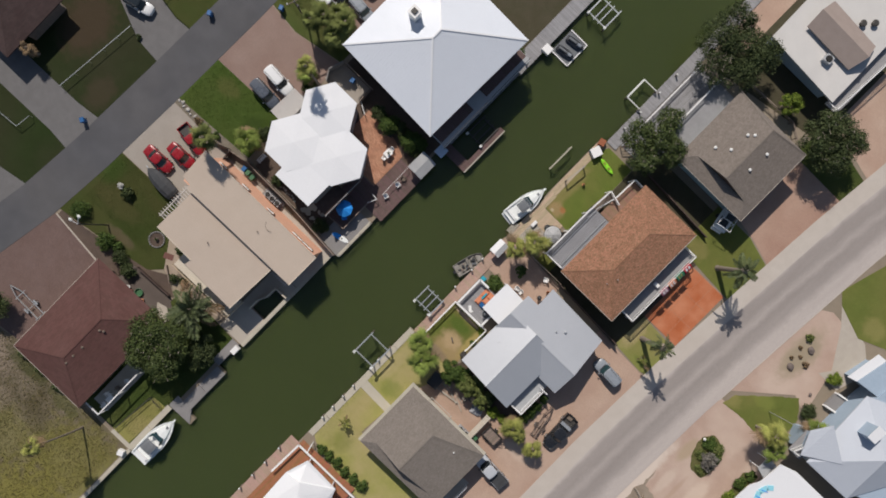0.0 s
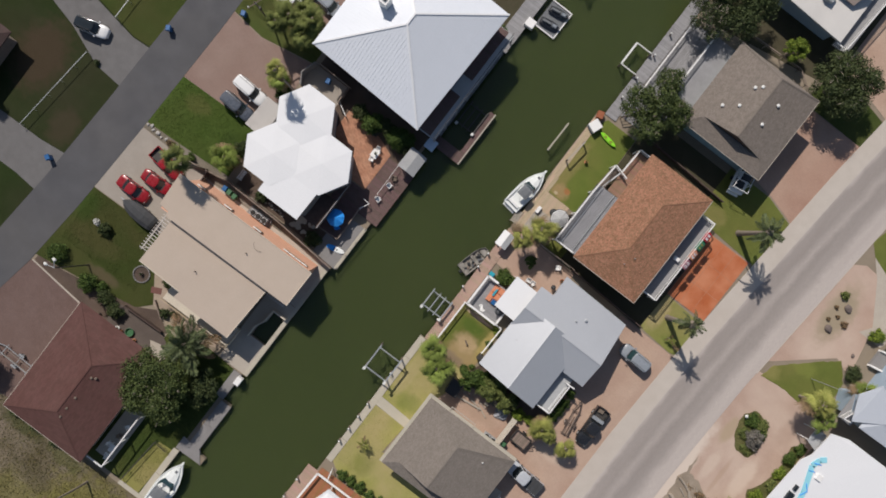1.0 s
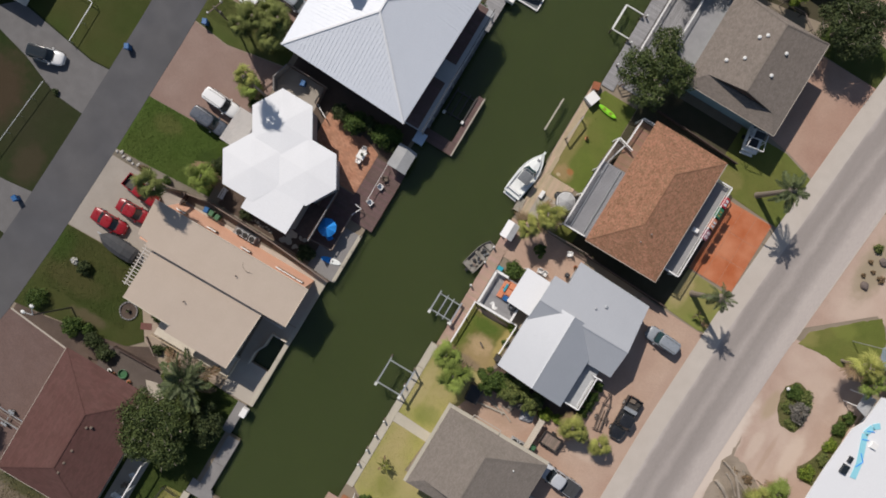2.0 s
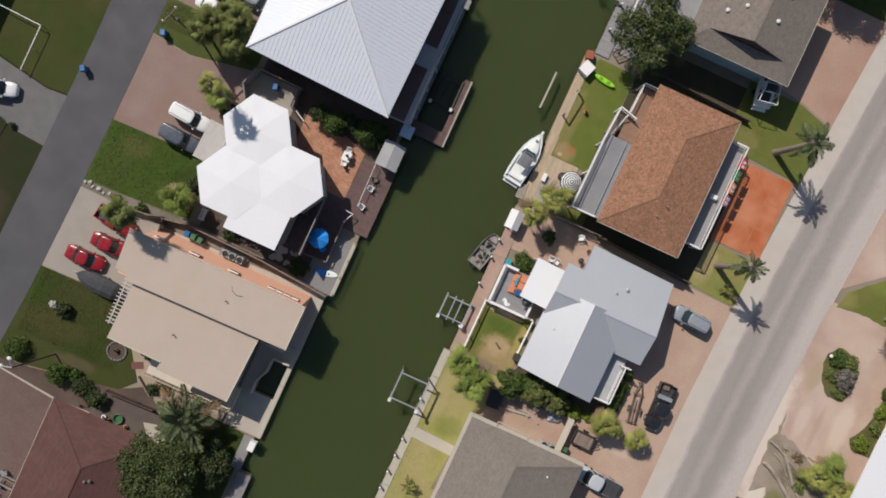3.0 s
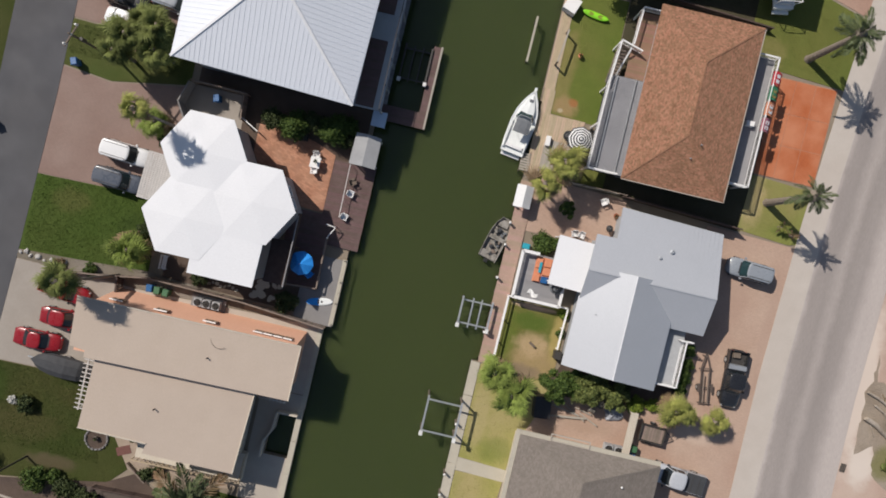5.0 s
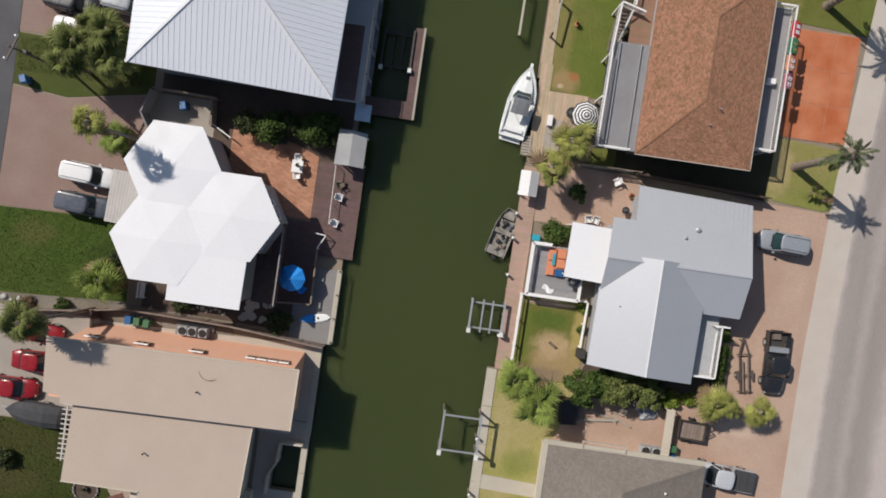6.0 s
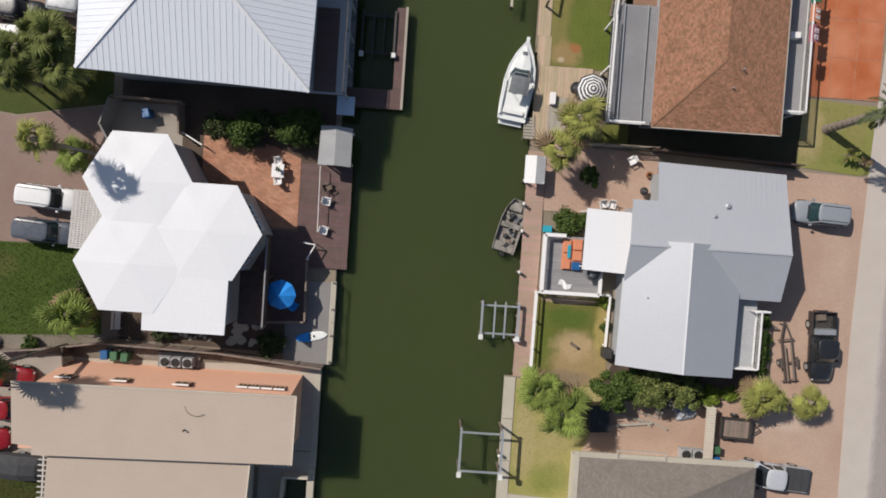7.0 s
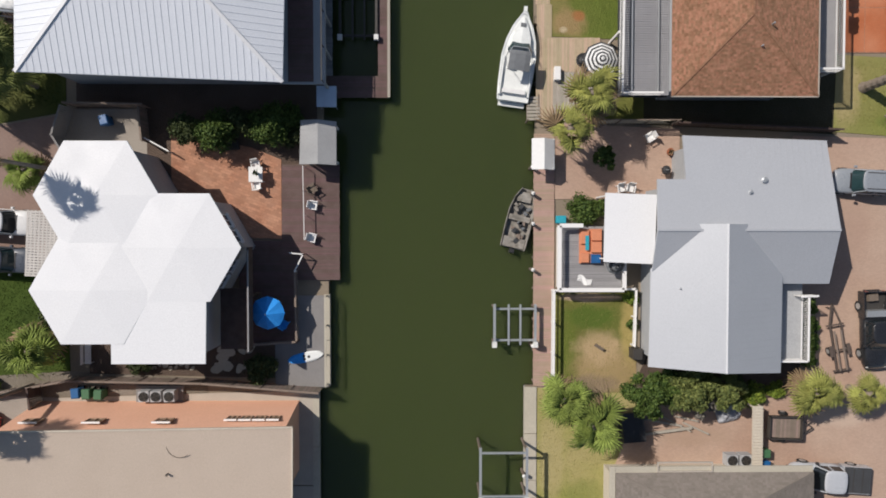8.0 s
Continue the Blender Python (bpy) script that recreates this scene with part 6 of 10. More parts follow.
def deck(name, rects, z, material, label, along="x", w=0.14, piles=(), depth=0.16):
    th = thing(name, label, "deck", kind="")
    bm = B()
    for i, r in enumerate(rects):
        planks(bm, *r, z, along, w, seed=5 + i)
    part("decking", bm, material, th, kind="stuff")
    for r in rects:
        bm = B()
        box(bm, r[0] + 0.05, r[1] - 0.05, r[2] + 0.05, r[3] - 0.05, min(-0.02, z - depth), z - 0.045)
        part("frame", bm, M["dark_wood"], th)
    for x, y in piles:
        bm = B()
        tube(bm, (x, y, BED_Z), (x, y, z - 0.05), 0.13, 0.12, 10)
        part("post", bm, M["post_wood"], th)
    return th


canal_deck = deck("deck", [(-11.7, -7.3, -3.6, 5.2)], 0.22, M["deck_brown"], "dark brown boarded canal deck with white chairs", "x", piles=[(-7.5, y) for y in (-3.3, -0.5, 2.2, 5.0)])
deck("deck", [(-15.0, -10.6, -8.5, -0.6)], 0.16, M["deck_brown"], "dark shaded boarded terrace under a blue umbrella", "x")
deck("boardwalk", [(7.55, 9.15, -11.85, 7.6)], 0.13, M["deck_tan"], "pinkish-tan boardwalk along the canal", "x", piles=[(7.65, y) for y in np.arange(-11.5, 7.6, 2.4)])
deck("deck", [(7.7, 9.0, 8.6, 14.9), (9.0, 12.6, 12.3, 14.9), (7.75, 8.9, 14.9, 17.4), (7.65, 8.75, 17.4, 28.0)], 0.12, M["deck_sand"], "sandy tan boarded quay beside a moored boat", "y", piles=[(7.75, y) for y in np.arange(9, 28, 2.5)])
deck("deck", [(9.0, 12.6, 8.6, 12.3)], 0.12, M["deck_pale"], "pale grey boarded quay corner", "y")
deck("dock", [(-8.6, -3.5, 10.3, 11.95), (-4.35, -3.5, 11.95, 18.9)], 0.14, M["deck_brown"], "dark boarded dock round a boat slip", "x", piles=[(-3.6, y) for y in (10.5, 13.2, 16, 18.7)] + [(-7.4, 10.5), (-5.4, 10.5)])
deck("dock", [(-8.6, -7.8, 11.95, 26.4)], 0.14, M["deck_grey"], "narrow grey dock along the white-roofed house", "x")
deck("dock", [(-9.9, -7.6, 26.5, 52.0)], 0.14, M["deck_grey"], "weathered grey dock with boat lifts", "x", piles=[(-7.7, y) for y in np.arange(27, 52, 3)])
deck("dock", [(8.5, 10.3, 28.4, 60.0)], 0.14, M["deck_grey"], "weathered grey dock with a rail", "x", piles=[(8.6, y) for y in np.arange(29, 60, 3)])
deck("dock", [(5.4, 7.2, -62.0, -36.0)], 0.12, M["deck_tan"], "tan boarded dock with mooring posts", "x", piles=[(5.5, y) for y in np.arange(-60, -36, 2.4)])
deck("deck", [(10.4, 16.0, 29.5, 46.0)], 0.1, M["deck_grey"], "grey boarded yard behind the shingle house", "y")
bm = B()
box(bm, -3.62, -3.42, 10.3, 18.95, 0.14, 0.3)
solid("bumper_rail", bm, M["deck_pale"], "pale bull rail on the dock edge", "rail")


def raised_deck():
    th = thing("deck", "white-railed grey deck raised beside the canal", "deck")
    bm = B()
    planks(bm, 9.3, 14.1, -4.2, 0.5, 0.85, "x")
    part("decking", bm, M["deck_grey"], th, kind="stuff")
    bm = B()
    box(bm, 9.35, 14.05, -4.15, 0.45, 0.0, 0.8)
    part("skirt", bm, M["white_paint"], th)
    for p in (((9.25, -4.25), (9.25, 0.55)), ((9.25, -4.25), (14.1, -4.25)), ((14.1, -4.25), (14.1, -2.2)), ((9.25, 0.55), (11.0, 0.55))):
        a, b = Vector(p[0]), Vector(p[1])
        d = (b - a).normalized()
        bm = B()
        bar(bm, (*a, 1.75), (*b, 1.75), 0.3, 0.06)
        part("top_rail", bm, M["white_paint"], th)
        bm = B()
        for i in range(int((b - a).length / 0.13) + 1):
            q = a + d * (i * 0.13)
            box(bm, q.x - 0.02, q.x + 0.02, q.y - 0.02, q.y + 0.02, 0.85, 1.72)
        part("balusters", bm, M["white_paint"], th, kind="stuff")


raised_deck()


def boat_lift(x0, x1, y0, y1, z=0.9, bunks="y", group="boat lifts", metal="galv", label="empty white-painted boat lift standing in the canal"):
    """Four posts, two cross beams, two top beams and bunks."""
    th = thing("boat_lift", label, "boat lift", group=group)
    for x in (x0, x1):
        for y in (y0, y1):
            bm = B()
            tube(bm, (x, y, BED_Z), (x, y, z - 0.12), 0.11, 0.11, 10)
            part("post", bm, M["post_wood"], th)
        bm = B()
        box(bm, x - 0.09, x + 0.09, y0 - 0.25, y1 + 0.25, z - 0.14, z + 0.04)
        part("top_beam", bm, M[metal], th)
        bm = B()
        box(bm, x - 0.19, x + 0.19, y0 - 0.35, y0 + 0.1, z + 0.04, z + 0.26, None, 0.03)
        part("motor_cover", bm, M["lamp_white"], th)
    for y in (y0 + 0.15, y1 - 0.15):
        bm = B()
        box(bm, x0, x1, y - 0.07, y + 0.07, z - (0.5 if bunks else 0.14), z - (0.34 if bunks else 0.0))
        part("cross_beam", bm, M[metal], th)
    xm = (x0 + x1) / 2
    for x in (xm - 0.45, xm + 0.45) if bunks else ():
        bm = B()
        box(bm, x - 0.07, x + 0.07, y0 - 0.2, y1 + 0.2, z - 0.34, z - 0.22)
        part("bunk", bm, M[metal], th)
    for x in (x0, x1):
        for y in (y0 + 0.15, y1 - 0.15):
            bm = B()
            tube(bm, (x, y, z - 0.4), (x, y, z), 0.02, 0.02, 6)
            part("cable", bm, M["steel_dark"], th)
    return th


boat_lift(4.5, 7.6, -8.35, -5.65)
boat_lift(3.35, 6.8, -19.7, -16.15, 2.3, bunks=None, label="tall open boat lift frame over the canal wall")
boat_lift(-7.2, -4.45, 14.9, 18.3, 0.3, metal="steel_dark", label="empty dark boat lift inside the slip")
boat_lift(-6.8, -3.5, 39.9, 43.1)


def lift_frame():
    th = thing("boat_lift", "open pale timber boat-lift frame beside the dock", "boat lift", group="boat lifts")
    pts = [(6.0, 35.0), (6.0, 38.6), (8.5, 38.6), (8.5, 35.0)]
    for x, y in pts:
        bm = B()
        tube(bm, (x, y, BED_Z), (x, y, 0.75), 0.13, 0.12, 10)
        part("post", bm, M["post_wood"], th)
    for a, b, w in ((pts[0], pts[1], 0.26), (pts[1], pts[2], 0.13), (pts[0], pts[3], 0.13)):
        bm = B()
        bar(bm, (*a, 0.82), (*b, 0.82), w, 0.16)
        part("beam", bm, M["lamp_white"], th)


lift_frame()


def mooring_beam():
    th = thing("mooring_beam", "long white beam on two posts in the canal", "mooring")
    for y in (19.8, 23.8):
        bm = B()
        tube(bm, (5.22, y, BED_Z), (5.22, y, 0.72), 0.13, 0.12, 10)
        part("post", bm, M["post_wood"], th)
    bm = B()
    bar(bm, (5.2, 19.4, 0.8), (5.25, 24.1, 0.8), 0.2, 0.16)
    part("beam", bm, M["cap"], th)


mooring_beam()


def quay_frame():
    th = thing("mooring_stand", "tall timber stand of posts and a pale beam on the quay", "mooring")
    a, b = (8.2, 19.9), (8.6, 23.3)
    for x, y in (a, b):
        bm = B()
        tube(bm, (x, y, 0.0), (x, y, 1.5), 0.11, 0.1, 10)
        part("post", bm, M["post_wood"], th)
    bm = B()
    bar(bm, (*a, 1.5), (*b, 1.5), 0.16, 0.12)
    part("beam", bm, M["deck_pale"], th)


quay_frame()


def piling(x, y, h=0.9, r=0.13):
    th = thing("mooring_post", "grey timber mooring post with a pale cap", "post", pose(x, y, 0), group="mooring posts")
    bm = B()
    tube(bm, (0, 0, BED_Z), (0, 0, h), r, r * 0.95, 10)
    part("post", bm, M["post_wood"], th)
    bm = B()
    tube(bm, (0, 0, h), (0, 0, h + 0.12), r * 1.15, 0.03, 10)
    part("cap", bm, M["lamp_white"], th)


for px, py in ((7.42, 3.0), (7.42, 0.7), (7.42, -2.8), (7.42, -8.6), (7.35, 5.0), (5.4, -38.5), (5.4, -41.5), (5.4, -44.2), (5.4, -47.0), (6.8, -18.6), (6.85, -26.2), (6.85, -28.4), (6.85, -30.6), (6.85, -24.0),
               (9.0, 31.5), (9.0, 34.8), (9.0, 38.8), (9.0, 42.5)):
    piling(px, py, 0.85)


def rail_fence(pts, z=0.1, h=1.0, step=2.2, m="white_paint", rails=2, label="white post-and-rail fence", w=0.09):
    """Posts and rails along a bent line."""
    th = thing("fence", label, "fence")
    for a, b in zip(pts, pts[1:]):
        a, b = Vector(a), Vector(b)
        n = max(1, round((b - a).length / step))
        for i in range(n + 1):
            q = a.lerp(b, i / n)
            bm = B()
            box(bm, q.x - w / 2, q.x + w / 2, q.y - w / 2, q.y + w / 2, z, z + h + 0.04)
            part("post", bm, M[m], th)
        for k in range(rails):
            bm = B()
            zz = z + h - 0.02 - k * 0.42
            bar(bm, (*a, zz), (*b, zz), w * (1.6 if k == 0 else 0.5), 0.06)
            part("rail", bm, M[m], th)
    return th


def plank_fence(pts, z=0.0, h=1.7, m="fence_wood", label="weathered plank fence between two lots"):
    th = thing("fence", label, "fence")
    rnd = random.Random(11)
    for a, b in zip(pts, pts[1:]):
        a, b = Vector(a), Vector(b)
        d = (b - a).normalized()
        ln = (b - a).length
        n = max(1, round(ln / 2.4))
        for i in range(n):
            p, q = a.lerp(b, i / n), a.lerp(b, (i + 1) / n)
            bm = B()
            k = int((q - p).length / 0.15)
            for j in range(k):
                c = p.lerp(q, (j + 0.5) / k)
                hh = h + rnd.uniform(-0.03, 0.03)
                mm = Matrix.Translation((c.x, c.y, 0)) @ Matrix.Rotation(math.atan2(d.y, d.x), 4, "Z")
                box(bm, -0.07, 0.07, -0.012, 0.012, z + 0.05, z + hh, mm)
            part("panel", bm, M[m], th, kind="stuff")
            bm = B()
            bar(bm, (p.x, p.y, z + h + 0.02), (q.x, q.y, z + h + 0.02), 0.14, 0.04)
            part("cap_rail", bm, M[m], th)
            bm = B()
            box(bm, p.x - 0.06, p.x + 0.06, p.y - 0.06, p.y + 0.06, z, z + h + 0.08)
            part("post", bm, M[m], th)
    return th


rail_fence([(8.98, -4.4), (8.95, -11.6)], 0.1, 1.0, label="white rail fence beside the boardwalk", rails=3, w=0.12)
rail_fence([(9.05, -4.35), (15.25, -4.25), (15.15, -8.6)], 0.05, 0.95, label="white rail fence round the yard", w=0.1)
rail_fence([(-9.9, 5.0), (-9.82, -0.5)], 0.22, 0.9, label="thin white handrail on the canal deck", rails=1, w=0.03)
rail_fence([(-10.9, -1.5), (-9.9, -1.6), (-10.55, -2.9)], 0.22, 1.0, label="white gate frame on the deck", rails=1, w=0.055)
rail_fence([(-10.55, -3.0), (-10.45, -8.2), (-14.6, -8.5)], 0.16, 1.0, m="fence_wood", label="brown timber rail round the terrace", rails=3)
rail_fence([(-8.3, -4.8), (-8.3, -11.6)], 0.12, 0.85, m="cap", label="pale pipe rail on the canal wall", rails=1, w=0.1)
plank_fence([(-27.0, -11.0), (-17.5, -11.2), (-8.7, -11.95)], label="brown plank fence beside the salmon wall")
plank_fence([(-30.3, -11.6), (-30.15, -13.2)], h=1.6, m="dark_wood", label="short dark fence closing the side alley")
plank_fence([(-36.5, -12.4), (-32.2, -11.9), (-27.0, -11.0)], h=1.2, label="low dark plank fence by the driveway")
plank_fence([(-27.2, 5.7), (-28.1, 7.2), (-27.4, 9.4)], h=1.8, m="concrete_grey", label="pale grey plank fence by the driveway")
plank_fence([(-27.4, 9.6), (-21.6, 9.5)], h=1.5, label="dark plank fence under the eaves")
plank_fence([(-21.9, 9.3), (-21.7, 6.8)], h=1.5, label="dark plank fence by the yard")
rail_fence([(-21.9, 7.2), (-19.9, 6.1)], 0.05, 1.0, label="white gate bar by the brick patio", rails=1, w=0.06)
plank_fence([(18.2, 8.25), (30.6, 7.75)], h=1.5, m="dark_wood", label="dark plank fence between two houses")


def lattice_fence(ax, bx, y, h):
    """Crossed slats between posts."""
    th = thing("fence", "weathered grey lattice fence beside the patio", "fence")
    for s in (-1, 1):
        for i in range(int((bx - ax - h) / 0.28) + 1):
            x = ax + i * 0.28
            bm = B()
            p, q = ((x, 0.1), (x + h - 0.1, h)) if s > 0 else ((x + h - 0.1, 0.1), (x, h))
            bar(bm, (p[0], y + 0.02 * s, p[1]), (q[0], y + 0.02 * s, q[1]), 0.03, 0.06)
            part("slat", bm, M["cap"], th)
    for i in range(4):
        x = ax + (bx - ax) * i / 3
        bm = B()
        box(bm, x - 0.05, x + 0.05, y - 0.05, y + 0.05, 0, h + 0.1)
        part("post", bm, M["post_wood"], th)
    bm = B()
    bar(bm, (ax, y, h), (bx, y, h), 0.06, 0.05)
    part("rail", bm, M["fence_wood"], th)


lattice_fence(11.6, 18.2, 8.4, 1.7)


def dock_steps():
    th = thing("steps", "weathered grey wooden steps down to the moored boat", "steps")
    for i in range(7):
        bm = B()
        box(bm, 7.0, 8.0, 8.6 + i * 0.27, 8.8 + i * 0.27, 0.2 - 0.02 * i, 0.25 - 0.02 * i, pose(0, 0, 0, 0, 0, 0))
        part("tread", bm, M["deck_pale"], th)
    for x in (7.02, 7.9):
        bm = B()
        bar(bm, (x, 8.5, 0.14), (x, 10.6, 0.1), 0.07, 0.12)
        part("stringer", bm, M["post_wood"], th)
        bm = B()
        box(bm, x - 0.05, x + 0.05, 8.5, 8.6, -1.0, 0.9)
        part("post", bm, M["post_wood"], th)


dock_steps()


def garden_bench(x, y, rz):
    th = thing("bench", "white slatted garden bench in the shaded side yard", "bench", pose(x, y, 0.05, 0, 0, rz))
    for i in range(4):
        bm = B()
        box(bm, -0.22 + i * 0.12, -0.12 + i * 0.12, -0.75, 0.75, 0.42, 0.45)
        part("slat", bm, M["white_paint"], th)
    for i in range(3):
        bm = B()
        box(bm, -0.3, -0.27, -0.75, 0.75, 0.55 + i * 0.14, 0.64 + i * 0.14)
        part("back_slat", bm, M["white_paint"], th)
    for yy in (-0.7, 0.65):
        for xx in (-0.3, 0.2):
            bm = B()
            box(bm, xx, xx + 0.05, yy, yy + 0.05, 0, 0.95 if xx < 0 else 0.42)
            part("leg", bm, M["white_paint"], th)


garden_bench(-26.4, -9.2, 0)
_fr = random.Random(31)
for i in range(26):
    if i < 17:
        fx, fy = -17.0 + 2.9 * _fr.random(), -10.7 + 1.9 * _fr.random()
    else:
        fx, fy = -22.0 + 0.42 * (i - 17), -10.25 + 0.15 * math.sin(i * 1.7)
    bm = B()
    k = 1.0 if i < 17 else 0.55
    prism(bm, ellipse(0, 0, k * _fr.uniform(0.26, 0.46), k * _fr.uniform(0.2, 0.34), _fr.uniform(0, 3), 9, 0.16, i), 0, 0.05)
    solid("flagstone", bm, M["cap"], "pale irregular flagstone in the shaded side yard", "stone", pose(fx, fy, 0.035 + 0.002 * i), group="flagstones")


def ring_bed(x, y, r):
    th = thing("ring_bed", "round planting bed edged with pale stones", "bed")
    bm = B()
    tube(bm, (x, y, 0.0), (x, y, 0.09), r, r, 24)
    part("soil", bm, M["mulch_and_shade"], th)
    rnd = random.Random(21)
    for i in range(18):
        a = 2 * math.pi * i / 18
        bm = B()
        box(bm, -0.17, 0.17, -0.1, 0.1, 0, 0.2 + rnd.uniform(-0.03, 0.04), pose(x + r * math.cos(a), y + r * math.sin(a), 0.03, 0, 0, math.degrees(a) + 90 + rnd.uniform(-10, 10)), 0.03)
        part("stone", bm, M["concrete_grey"], th)


M["mat_red"] = mat("mat_red", (0.17, 0.075, 0.06), (0.13, 0.06, 0.05), 0.95, scale=3, fine=30)
ring_bed(-29.4, -28.9, 1.15)
bm = B()
box(bm, -0.75, 0.75, -0.45, 0.45, 0, 0.02)
solid("door_mat", bm, M["mat_red"], "faded red mat on the side path", "mat", pose(-26.4, -29.5, 0.05, 0, 0, 25))
plank_fence([(15.0, 29.2), (29.0, 28.5)], h=0.9, m="dark_wood", label="weathered plank fence under the trees")
plank_fence([(-28.4, -33.7), (-22.2, -33.5)], h=0.9, m="dark_wood", label="low dark plank fence of the dirt yard")
plank_fence([(-25.6, -30.6), (-23.4, -32.2)], h=0.5, label="low plank edging of the side yard")
rail_fence([(-53.6, -8.6), (-55.0, -22.2)], 0.0, 1.0, 2.5, m="galv", label="long thin grey rail fence on the lawn", rails=1, w=0.04)
rail_fence([(-55.2, -28.6), (-55.5, -31.0), (-62, -31.4)], 0.0, 1.0, 2.5, m="galv", label="thin grey rail fence by the drive", rails=1, w=0.04)
rail_fence([(-53.3, -2.4), (-53.2, 3.4), (-58.5, 3.6), (-64.0, 3.8)], 0.0, 1.0, 2.5, m="galv", label="thin grey rail fence on the lawn", rails=1, w=0.05)
rail_fence([(10.5, 30.0), (10.5, 46.0)], 0.12, 0.9, 2.0, label="white rail along the dock", rails=2)
rail_fence([(13.8, 47.2), (17.5, 48.8), (26.0, 49.2), (30.0, 46.6)], 0.0, 1.5, 2.5, m="fence_wood", label="timber fence between two yards", rails=2)
rail_fence([(14.4, 33.0), (10.6, 29.2)], 0.0, 1.4, 2.0, m="dark_wood", label="dark timber fence by the tree", rails=3)
rail_fence([(-11.6, -46.6), (-13.6, -46.4), (-14.2, -53.6)], 0.0, 0.9, 1.6, m="steel_dark", label="dark metal garden fence", rails=3, w=0.05)
rail_fence([(8.5, -34.4), (8.9, -36.0)], 0.1, 1.1, 1.0, label="white railing by the pavilion", rails=2)


def white_gate():
    th = thing("gate", "cream slatted gate across the paver yard", "gate")
    for i in range(22):
        bm = B()
        y = -18.1 + i * 0.23
        box(bm, 23.95, 24.75, y, y + 0.2, 1.5, 1.56)
        part("slat", bm, M["stucco"], th)
    for x in (24.0, 24.65):
        bm = B()
        box(bm, x, x + 0.08, -18.1, -13.1, 1.38, 1.5)
        part("beam", bm, M["stucco"], th)
        for y in (-18.0, -13.2):
            bm = B()
            box(bm, x, x + 0.1, y, y + 0.1, 0, 1.4)
            part("post", bm, M["stucco"], th)


white_gate()


def lattice_cover():
    th = thing("pergola", "white lattice carport cover beside the white roof", "pergola")
    m = pose(-28.1, -0.8, 0, 0, 0, -3)
    for i in range(24):
        bm = B()
        y = -2.4 + i * 0.2
        x1 = 1.3 - abs(y - 0.2) * 0.15
        box(bm, -1.5, x1, y, y + 0.15, 2.5, 2.53, m)
        part("slat", bm, M["lattice_white"], th)
    for i in range(10):
        bm = B()
        x = -1.5 + i * 0.28
        box(bm, x, x + 0.12, -2.4, 2.4, 2.44, 2.5, m)
        part("batten", bm, M["lattice_white"], th)
    for x, y in ((-1.4, -2.3), (-1.4, 2.2)):
        bm = B()
        box(bm, x, x + 0.12, y, y + 0.12, 0, 2.42, m)
        part("post", bm, M["white_paint"], th)


lattice_cover()


def sheds():
    th = thing("shed", "small deck cabana with a grey metal gable roof", "shed")
    for x in (-9.6, -7.4):
        for y in (5.3, 7.9):
            bm = B()
            box(bm, x - 0.07, x + 0.07, y - 0.07, y + 0.07, 0.1, 2.3)
            part("post", bm, M["white_paint"], th)
    metal_roof(th, [[(-9.9, 5.0, 2.25), (-8.5, 5.0, 2.6), (-8.5, 8.2, 2.6), (-9.8, 8.2, 2.25)], [(-8.5, 5.0, 2.6), (-7.2, 4.95, 2.3), (-7.2, 8.1, 2.3), (-8.5, 8.2, 2.6)]], M["roof_shed"], "grey ribbed roof", 0.3, h=0.008, w=0.015)
    bm = B()
    box(bm, -9.5, -9.3, 5.4, 7.8, 0.2, 2.2)
    part("panel", bm, M["siding_grey"], th)
    th = thing("dock_box", "pale blue canopy over the dock corner", "canopy")
    bm = B()
    sheet(bm, [(-8.75, 9.3, 1.6), (-7.3, 9.3, 1.5), (-7.3, 10.85, 1.5), (-8.75, 10.85, 1.6)], 0.06)
    part("canopy", bm, M["canvas_pale"], th, "pale blue cloth top")
    for x in (-8.6, -7.45):
        for y in (9.45, 10.7):
            bm = B()
            tube(bm, (x, y, 0), (x, y, 1.5), 0.03, 0.03, 8)
            part("leg", bm, M["galv"], th)
    th = thing("awning", "white boat-ramp canopy with two slopes", "canopy")
    bm = B()
    sheet(bm, [(7.15, 4.7, 1.75), (8.05, 4.7, 2.0), (8.05, 7.0, 2.0), (7.15, 7.0, 1.75)], 0.05)
    sheet(bm, [(8.05, 4.7, 2.0), (8.9, 4.7, 1.45), (8.9, 7.0, 1.45), (8.05, 7.0, 2.0)], 0.05)
    part("canopy", bm, M["canvas_white"], th)
    for x in (7.8, 8.8):
        for y in (4.8, 6.9):
            bm = B()
            tube(bm, (x, y, 0.1), (x, y, 1.75), 0.035, 0.035, 8)
            part("leg", bm, M["white_paint"], th)
    th = thing("cooler", "blue dock box under the canopy", "box")
    bm = B()
    box(bm, 8.3, 9.0, 4.9, 5.6, 0.13, 0.75, None, 0.03)
    part("body", bm, M["blue_bin"], th)


M["roof_shed"] = mat("roof_shed", (0.34, 0.345, 0.35), (0.29, 0.295, 0.3), 0.7, scale=0.8, fine=12, c=(0.25, 0.25, 0.25), big=0.5, cmix=0.4, bump=0.1)
M["canvas_pale"] = mat("canvas_pale", (0.52, 0.62, 0.74), (0.46, 0.56, 0.68), 0.8, scale=3, fine=40)
sheds()


